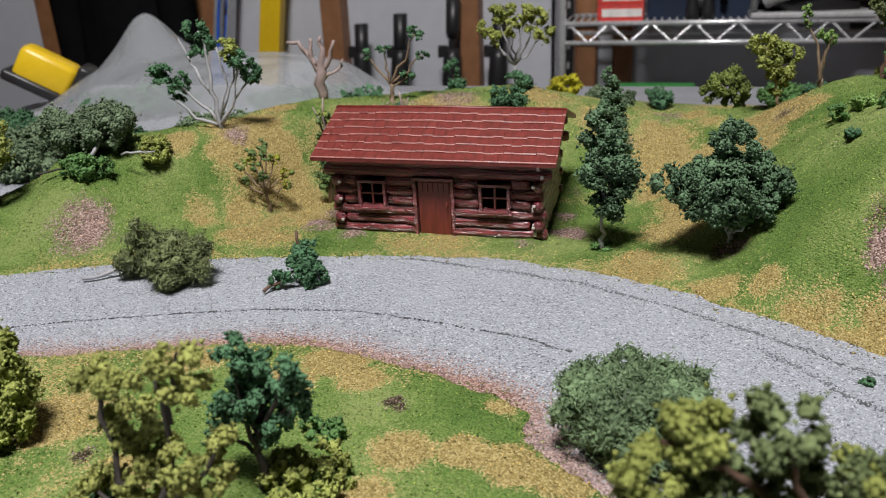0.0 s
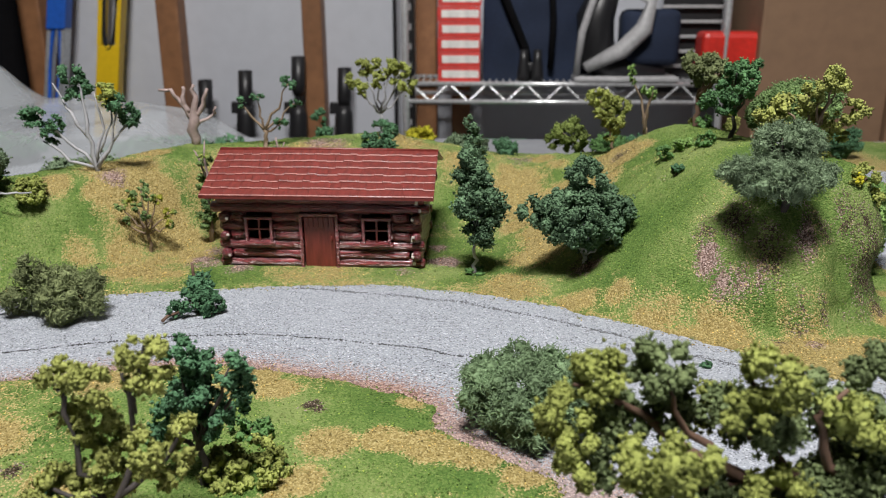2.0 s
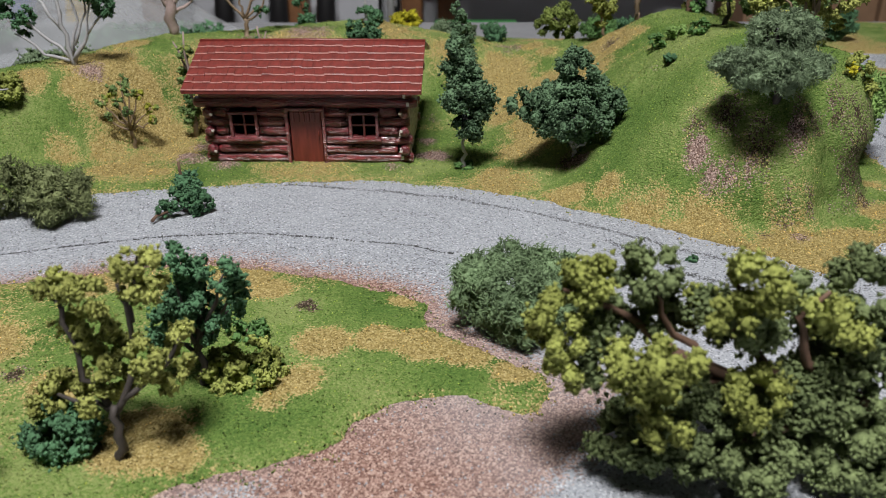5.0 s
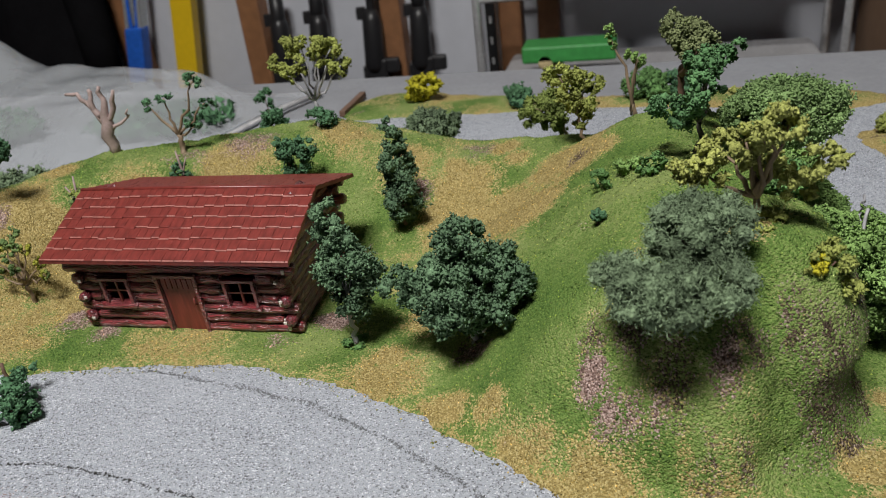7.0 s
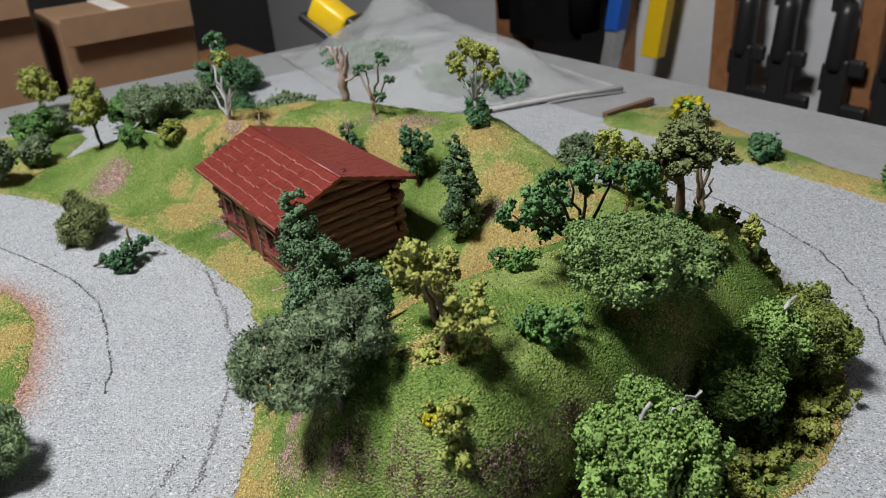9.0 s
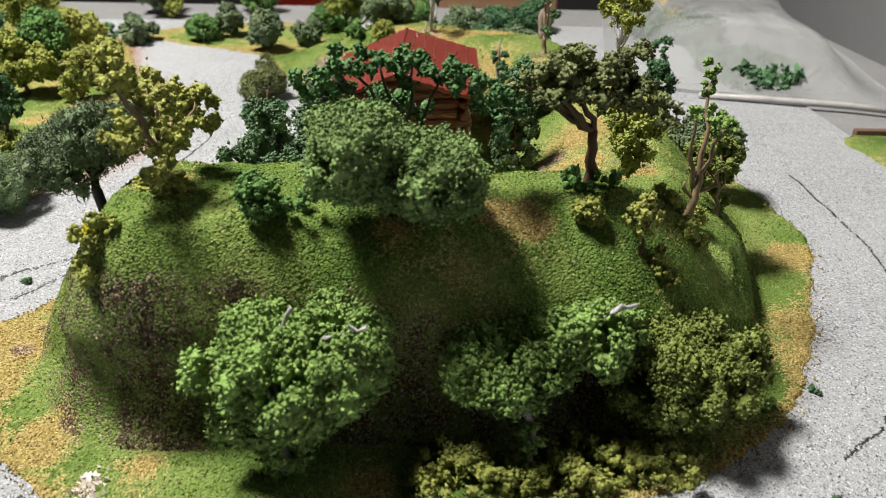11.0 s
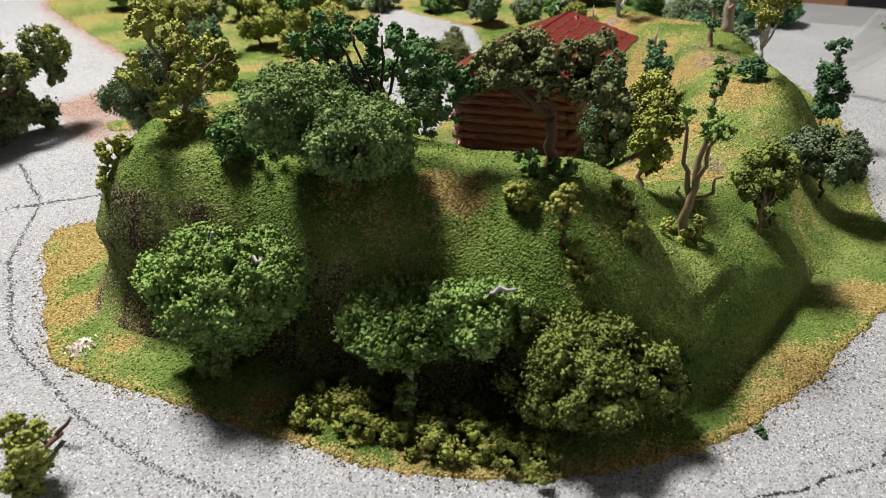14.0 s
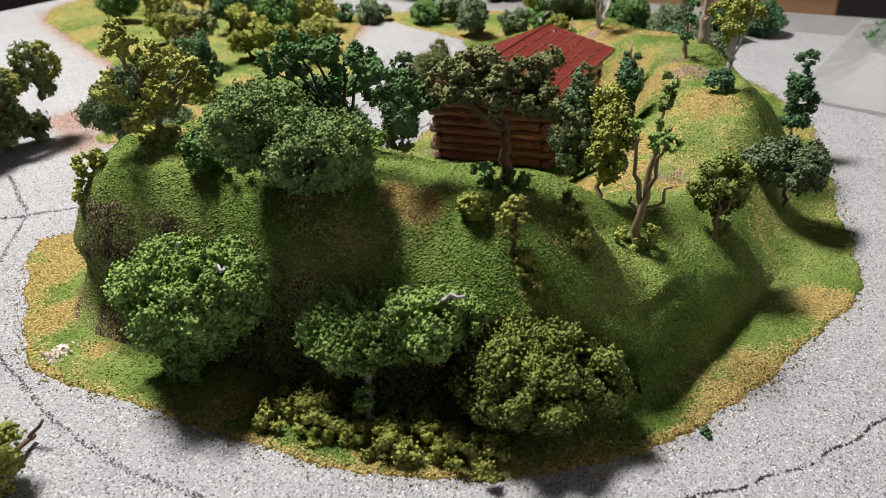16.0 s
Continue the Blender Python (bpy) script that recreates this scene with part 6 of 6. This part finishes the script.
# ---- the room ----
tagged(build("floor", *box((-2, 0, -8.1), (44, 40, 0.2)), FLOOR, smooth=False), "grey concrete garage floor", "floor", kind="structure")
tagged(build("ceiling", *box((-2, 0, 20.6), (44, 40, 0.2)), CEILING, smooth=False), "dark brown wooden garage ceiling", "ceiling", kind="structure")
tagged(build("wall_north", *box((-2, 10.2, 6.3), (44, 0.4, 28.6)), WALL, smooth=False), "pale grey panelled garage wall", "wall", kind="structure")
tagged(build("wall_south", *box((-2, -19.6, 6.3), (44, 0.4, 28.6)), DARK, smooth=False), "dark wall behind the viewer", "wall", kind="structure")
tagged(build("wall_west", *box((-23.6, 0, 6.3), (0.4, 40, 28.6)), DARK, smooth=False), "dark far garage wall", "wall", kind="structure")
tagged(build("wall_east", *box((19.6, 0, 6.3), (0.4, 40, 28.6)), DARK, smooth=False), "dark side garage wall", "wall", kind="structure")
lampbox = base_of("hanging_lamp", (0.2, -5.5, 13.8), "long white strip lamp hanging over the table", "lamp")
# housing invented to go with the added fill light, out of view
lampbox2 = base_of("fill_lamp", (-6.0, 2.0, 20.4), "unseen strip housing added above the fill lamp", "lamp")
build("housing", *box((0, 0, -0.1), (8.6, 3.0, 0.3), 0.05), WHITE_CARD, lampbox2, smooth=False)
build("housing", *box((0, 0, -0.3), (5.0, 2.8, 0.3), 0.05), WHITE_CARD, lampbox, smooth=False)
for sx in (-2.0, 2.0):
    build("suspension_wire", *tube([(sx, 0, -0.2), (sx, 0, 8.2)], [0.02, 0.02], 6), GUN, lampbox)

for k, (x, w, lean) in enumerate(((-9.75, 0.8, 0.0), (-6.68, 0.42, 0.0), (-4.35, 0.37, 0.0), (-1.98, 0.32, 0.0), (-0.12, 0.34, 0.0), (0.45, 0.3, 0.0))):
    v, f = box((0, 0, 3.0), (w, 0.38, 21.0), 0.03)
    v = [(x + a - lean * np.clip(c, -2.5, 3.0), 9.80 + b_, c) for a, b_, c in v]
    tagged(build("wall_stud", v, f, STUD, smooth=False), "brown stained wooden wall stud", "stud", "wall studs", "structure")
for x, wdt in ((-0.62, 0.06), (-0.42, 0.05)):
    v, f = tube([(x, 9.55, -8), (x, 9.55, 14)], [wdt / 2] * 2, 8)
    tagged(build("conduit", v, f, GUN if x < 0 else CHROME), "thin vertical pipe against the wall", "pipe", kind="structure")


def level(x, lean, w, mat, label, z0, rim_mat, block_mat=None):
    root = base_of("spirit_level", (x, 9.5, z0), label, "spirit level")
    hgt, gap = 12.0, (2.2, 3.5)
    parts = [box((0, 0, gap[0] / 2), (w, 0.22, gap[0]), 0.02), box((0, 0, (gap[1] + hgt) / 2), (w, 0.22, hgt - gap[1]), 0.02)]
    parts += [box((sx * w * 0.40, 0, sum(gap) / 2), (w * 0.2, 0.22, gap[1] - gap[0]), 0.0) for sx in (-1, 1)]

    def leant(vf):
        return [(a - lean * c, b_, c) for a, b_, c in vf[0]], vf[1]

    build("beam", *leant(joined(parts)), mat, root, smooth=False)
    ring = [(0.30 * w * math.cos(t) , -0.08, sum(gap) / 2 + 0.56 * (gap[1] - gap[0]) * math.sin(t)) for t in np.linspace(0, 2 * math.pi, 19)]
    build("slot_rim", *leant(tube(ring, [0.035] * 19, 6)), rim_mat, root)
    if block_mat:
        build("end_block", *leant(box((0, -0.02, gap[0] - 0.4), (w * 1.06, 0.26, 0.9), 0.03)), block_mat, root, smooth=False)
        build("middle_block", *leant(box((0, -0.02, gap[1] + 0.2), (w * 1.06, 0.26, 0.5), 0.03)), block_mat, root, smooth=False)
    build("vial", *leant(tube([(-w * 0.3, -0.05, gap[0] - 0.7), (w * 0.3, -0.05, gap[0] - 0.7)], [0.06, 0.06], 8)), F_LEMON, root)


level(-6.79, -0.195, 0.30, ALU, "aluminium spirit level with blue blocks leaning on the wall", -2.6, BLUE_PLASTIC, BLUE_PLASTIC)
level(-5.65, -0.165, 0.38, YELLOW_PAINT, "yellow spirit level leaning on the wall", -1.6, GUN)


def rifle(x, top, lean, scale=1.0):
    """A black long gun standing muzzle up against the wall."""
    root = base_of("rifle", (x, 9.45, -4.6), "black rifle standing muzzle-up against the wall", "rifle", "rifles along the wall")
    L = top + 4.6

    def sheared(vf):
        return [(a - lean * c, b_, c) for a, b_, c in vf[0]], vf[1]

    build("barrel", *sheared(tube([(0, 0, 2.6), (0, 0, L - 0.7), (0, 0, L)], [0.075, 0.065, 0.065], 8)), GUN, root)
    build("muzzle", *sheared(tube([(0, 0, L - 0.62), (0, 0, L - 0.5), (0, 0, L)], [0.09, 0.115, 0.115], 10)), GUN, root)
    build("handguard", *sheared(tube([(0, 0, 3.3), (0, 0, 3.4), (0, 0, 4.1), (0, 0, 4.25)], [0.13, 0.17, 0.15, 0.1], 8)), GUN, root)
    build("receiver", *sheared(box((0.03, 0, 2.9), (0.34, 0.2, 1.2), 0.05)), GUN, root, smooth=False)
    build("magazine", *sheared(box((0.24, 0, 3.38), (0.30, 0.12, 0.24), 0.04)), GUN, root, smooth=False)
    build("grip", *sheared(box((0.30, 0, 2.75), (0.5, 0.14, 0.24), 0.05)), GUN, root, smooth=False)
    build("stock", *sheared(joined([box((0.0, 0, 1.4), (0.14, 0.14, 1.9), 0.03), box((0.12, 0, 0.3), (0.42, 0.18, 0.62), 0.05)])), GUN, root, smooth=False)
    build("rear_sight", *sheared(box((-0.16, 0, 3.2), (0.10, 0.12, 0.4), 0.03)), GUN, root, smooth=False)
    build("front_sight", *sheared(box((-0.16, 0, 4.2), (0.16, 0.06, 0.2), 0.02)), GUN, root, smooth=False)


for x, top, lean in ((-3.99, 0.05, -0.05), (-3.32, 0.2, -0.05), (-2.44, 0.43, -0.05), (-1.68, 0.25, -0.05)):
    rifle(x, top, lean)
tagged(build("gun_rack", *boxes(((-2.2, 9.35, -4.75), (4.0, 0.9, 0.3), 0.04)), STUD, smooth=False), "wooden rack shelf on which rifles stand", "rack")

# a black jacket hanging by the wall
X, Y, F = grid(-1, 1, -1, 1, 0.08)
jacket = base_of("jacket", (-7.85, 9.3, -1.4), "black jacket hanging on the wall", "jacket")
cx, cz = 0.95 * X * (1 - 0.3 * np.clip(Y, 0, 1)), 3.6 + 3.6 * Y
depth = -0.1 - 0.5 * np.sqrt(np.clip(1 - X**2, 0, 1)) - 0.25 * fbm(X, Y, 2.0, 3, 41.0)
build("body", np.stack([cx, depth, cz], -1).reshape(-1, 3), F, BLACK_CLOTH, jacket)
for sx in (-1, 1):
    v, f = tube([(0.55 * sx, -0.25, 6.6), (0.9 * sx, -0.35, 5.2), (1.0 * sx, -0.35, 3.2), (1.05 * sx, -0.3, 1.0), (1.02 * sx, -0.28, 0.2)], [0.3, 0.38, 0.34, 0.3, 0.27], 12)
    build("sleeve", v, f, BLACK_CLOTH, jacket)
v, f = tube([(-0.4, -0.3, 7.0), (0, -0.5, 6.8), (0.4, -0.3, 7.0)], [0.16] * 3, 8)
build("collar", v, f, BLACK_CLOTH, jacket)

# wire shelf with boxes
shelf = base_of("wire_shelf", (-0.35, 8.2, 0.12), "chrome wire shelf standing by the wall", "shelf")
build("rim", *joined([tube([(0, y, z), (4.6, y, z)], [0.035, 0.035], 6) for y in (0.0, 1.2) for z in (0.0, -0.26)]), CHROME, shelf)
zig = [(0.1 + 0.28 * k, 0.0, -0.26 if k % 2 else 0.0) for k in range(17)]
build("truss", *tube(zig, [0.022] * len(zig), 5), CHROME, shelf)
build("wire", *joined([tube([(0.06 + 0.1 * k, 0, 0.02), (0.06 + 0.1 * k, 1.2, 0.02)], [0.014, 0.014], 5) for k in range(46)]), CHROME, shelf)
for x in (0.02, 4.6):
    for y in (0.0, 1.2):
        build("post", *tube([(x, y, -8.3), (x, y, 12)], [0.055, 0.055], 8), CHROME, shelf)
for k in range(7):
    bx = base_of("carton", (0.45 + 0.012 * math.sin(3 * k), 8.5, 0.145 + 0.213 * k), "red and white carton stacked on the wire shelf", "carton", "stacked cartons")
    build("body", *box((0, 0, 0.105), (0.62, 0.5, 0.208), 0.008), RED_CARD, bx, smooth=False)
    build("label_panel", *box((0.02, -0.252, 0.11), (0.54, 0.008, 0.105), 0.002), WHITE_CARD, bx, "white printed panel", smooth=False)
# navy bag, child seat and small tin on the shelf
X, Y, F = grid(-1, 1, -1, 1, 0.1)
sack = np.stack([1.70 + 0.9 * X, 8.95 - 0.3 * np.sqrt(np.clip(1.2 - X**2 * 0.9, 0, 2)) - 0.12 * fbm(X, Y, 2, 2, 51), 1.07 + 1.0 * Y], -1)
sackroot = base_of("bag", (1.70, 8.9, 0.12), "navy blue cloth bag on the wire shelf", "bag")
build("body", sack.reshape(-1, 3) - np.array([1.70, 8.9, 0.12]), F, BLUE_CLOTH, sackroot)
v, f = tube([(-0.75, -0.42, 1.6), (-0.5, -0.47, 1.0), (-0.28, -0.47, 0.5), (-0.2, -0.42, 0.1)], [0.07] * 4, 6, flat=0.4)
build("strap", v, f, BLACK_CLOTH, sackroot, "black webbing strap")
v, f = tube([(0.1, -0.46, 0.2), (0.12, -0.47, 0.9), (0.05, -0.44, 1.8)], [0.05] * 3, 6, flat=0.4)
build("strap", v, f, BLACK_CLOTH, sackroot)
tin = base_of("binoculars", (1.50, 8.35, 0.15), "small black binoculars standing on the shelf", "binoculars")
for sx in (-0.1, 0.1):
    build("barrel", *tube([(sx, 0, 0), (sx, 0, 0.1), (sx, 0, 0.3), (sx, 0, 0.45)], [0.1, 0.1, 0.07, 0.06], 10), GUN, tin)
build("bridge", *box((0, 0, 0.2), (0.16, 0.08, 0.14), 0.02), GUN, tin)
seat = base_of("child_seat", (2.58, 8.5, 0.15), "grey and navy child car seat on the wire shelf", "child seat")
build("shell", *tube([(0.9, 0, 0.1), (0.3, 0, 0.1), (-0.1, 0, 0.35), (-0.15, 0, 0.9), (0.05, 0, 1.5)], [0.1, 0.26, 0.3, 0.28, 0.18], 10, flat=1.0), GUN, seat)
build("rim", *tube([(-0.42, -0.25, 0.1), (-0.36, -0.28, 0.7), (-0.2, -0.25, 1.2), (0.1, -0.2, 1.45)], [0.05, 0.06, 0.06, 0.05], 8), GREY_PLASTIC, seat)
build("bar", *tube([(-0.3, -0.3, 0.2), (0.2, -0.34, 0.45), (0.5, -0.34, 0.75), (0.6, -0.3, 1.15), (0.1, -0.3, 1.3), (0.95, -0.3, 1.32)], [0.08, 0.13, 0.13, 0.1, 0.08, 0.07], 8), GREY_PLASTIC, seat)
build("cushion", *box((0.65, 0.05, 0.62), (0.85, 0.5, 0.8), 0.12), BLUE_CLOTH, seat)
build("buckle", *box((0.1, -0.3, 1.42), (0.16, 0.1, 0.12), 0.03), RED_PLASTIC, seat)
build("base_tray", *box((0.3, 0, 0.04), (1.5, 0.7, 0.08), 0.02), GREY_PLASTIC, seat)
crate = base_of("crate", (4.0, 9.2, -0.1), "dark slatted wire crate behind the shelf", "crate")
build("back_panel", *box((0, 0, 1.3), (0.9, 0.05, 2.6), 0.01), GUN, crate, smooth=False)
for k in range(12):
    build("slat", *box((0, -0.1, 0.2 + 0.22 * k), (0.95, 0.06, 0.05), 0.01), GREY_PLASTIC, crate, smooth=False)
big = base_of("carton", (5.95, 8.8, -4.2), "large brown cardboard box by the wall", "carton")
build("side", *box((-0.35, 0, 3.3), (1.85, 1.6, 6.6), 0.03), BROWN_CARD, big, smooth=False)
build("front_flap", *box((1.0, -0.05, 3.3), (0.8, 1.62, 6.6), 0.03), BROWN_CARD, big, smooth=False)
build("tape_strip", *box((0.86, -0.872, 5.3), (0.1, 0.01, 0.9), 0.004), WHITE_CARD, big, "white paper tape strip", smooth=False)
tagged(build("red_container", *box((4.35, 8.4, 0.55), (0.85, 0.5, 0.62), 0.08), RED_PLASTIC, smooth=False), "red plastic container beside the shelf", "container")
cab = base_of("low_cabinet", (2.0, 9.0, -8.0), "grey plastic drawer cabinet under the wire shelf", "cabinet")
build("body", *box((0, 0, 3.4), (4.2, 1.2, 6.8), 0.05), GREY_PLASTIC, cab, smooth=False)
for k in range(4):
    dr = build("drawer", *box((0, -0.62, 0.9 + 1.65 * k), (3.9, 0.06, 1.5), 0.04), GREY_PLASTIC, cab, smooth=False)
    build("handle", *box((0, -0.68, 1.35 + 1.65 * k), (1.2, 0.08, 0.12), 0.02), CHROME, dr, smooth=False)
tagged(build("green_carton", *box((0.9, 8.0, -0.8), (1.2, 0.5, 0.22), 0.03), GREEN_CARD, smooth=False), "flat green and clear package below the shelf", "carton")
for k, (x, z) in enumerate(((0.60, -0.90), (0.64, -1.09))):
    v, f = tube([(x, 7.75, z), (x, 7.76, z), (x, 8.75, z)], [0.085, 0.095, 0.095], 14)
    tagged(build("paper_roll", v, f, ROLL, smooth=True), "tan rolled paper lying below the green package", "roll", "rolls below the package")
post = base_of("metal_upright", (-0.35, 9.3, -8.0), "perforated metal upright rail", "rail")
build("rail", *box((0, 0, 9.0), (0.14, 0.1, 18.0), 0.01), GUN, post, smooth=False)
for k in range(30):
    build("slot", *box((0, -0.055, 5.0 + 0.3 * k), (0.04, 0.01, 0.1), 0.0), CHROME, post, smooth=False)
# beyond the west end of the table
for x, y, z, sx, sy, sz, mm, lab in ((-7.6, -0.9, 0.0, 1.6, 2.2, 1.6, BROWN_CARD, "open brown cardboard box beyond the table"), (-7.4, 1.2, -0.3, 1.4, 1.6, 1.4, BROWN_CARD, "brown cardboard box beyond the table"), (-6.9, -1.6, -0.1, 0.7, 1.0, 0.6, RED_CARD, "dark red carton beyond the table")):
    bx = base_of("carton", (x, y, z - sz / 2), lab, "carton")
    build("body", *box((0, 0, sz / 2), (sx, sy, sz), 0.03), mm, bx, smooth=False)
    build("flap", *box((sx / 2 + 0.12, 0, sz - 0.12), (0.04, sy * 0.96, 0.34), 0.01), mm, bx, smooth=False)
    build("tape_strip", *box((0, 0, sz + 0.004), (sx * 0.98, 0.25, 0.01), 0.002), WHITE_CARD, bx, smooth=False)
tagged(build("side_table", *boxes(((-8.2, -0.5, -1.2), (5.0, 9.0, 0.3), 0.03)), STUD, smooth=False), "low brown side table beyond the board", "table")
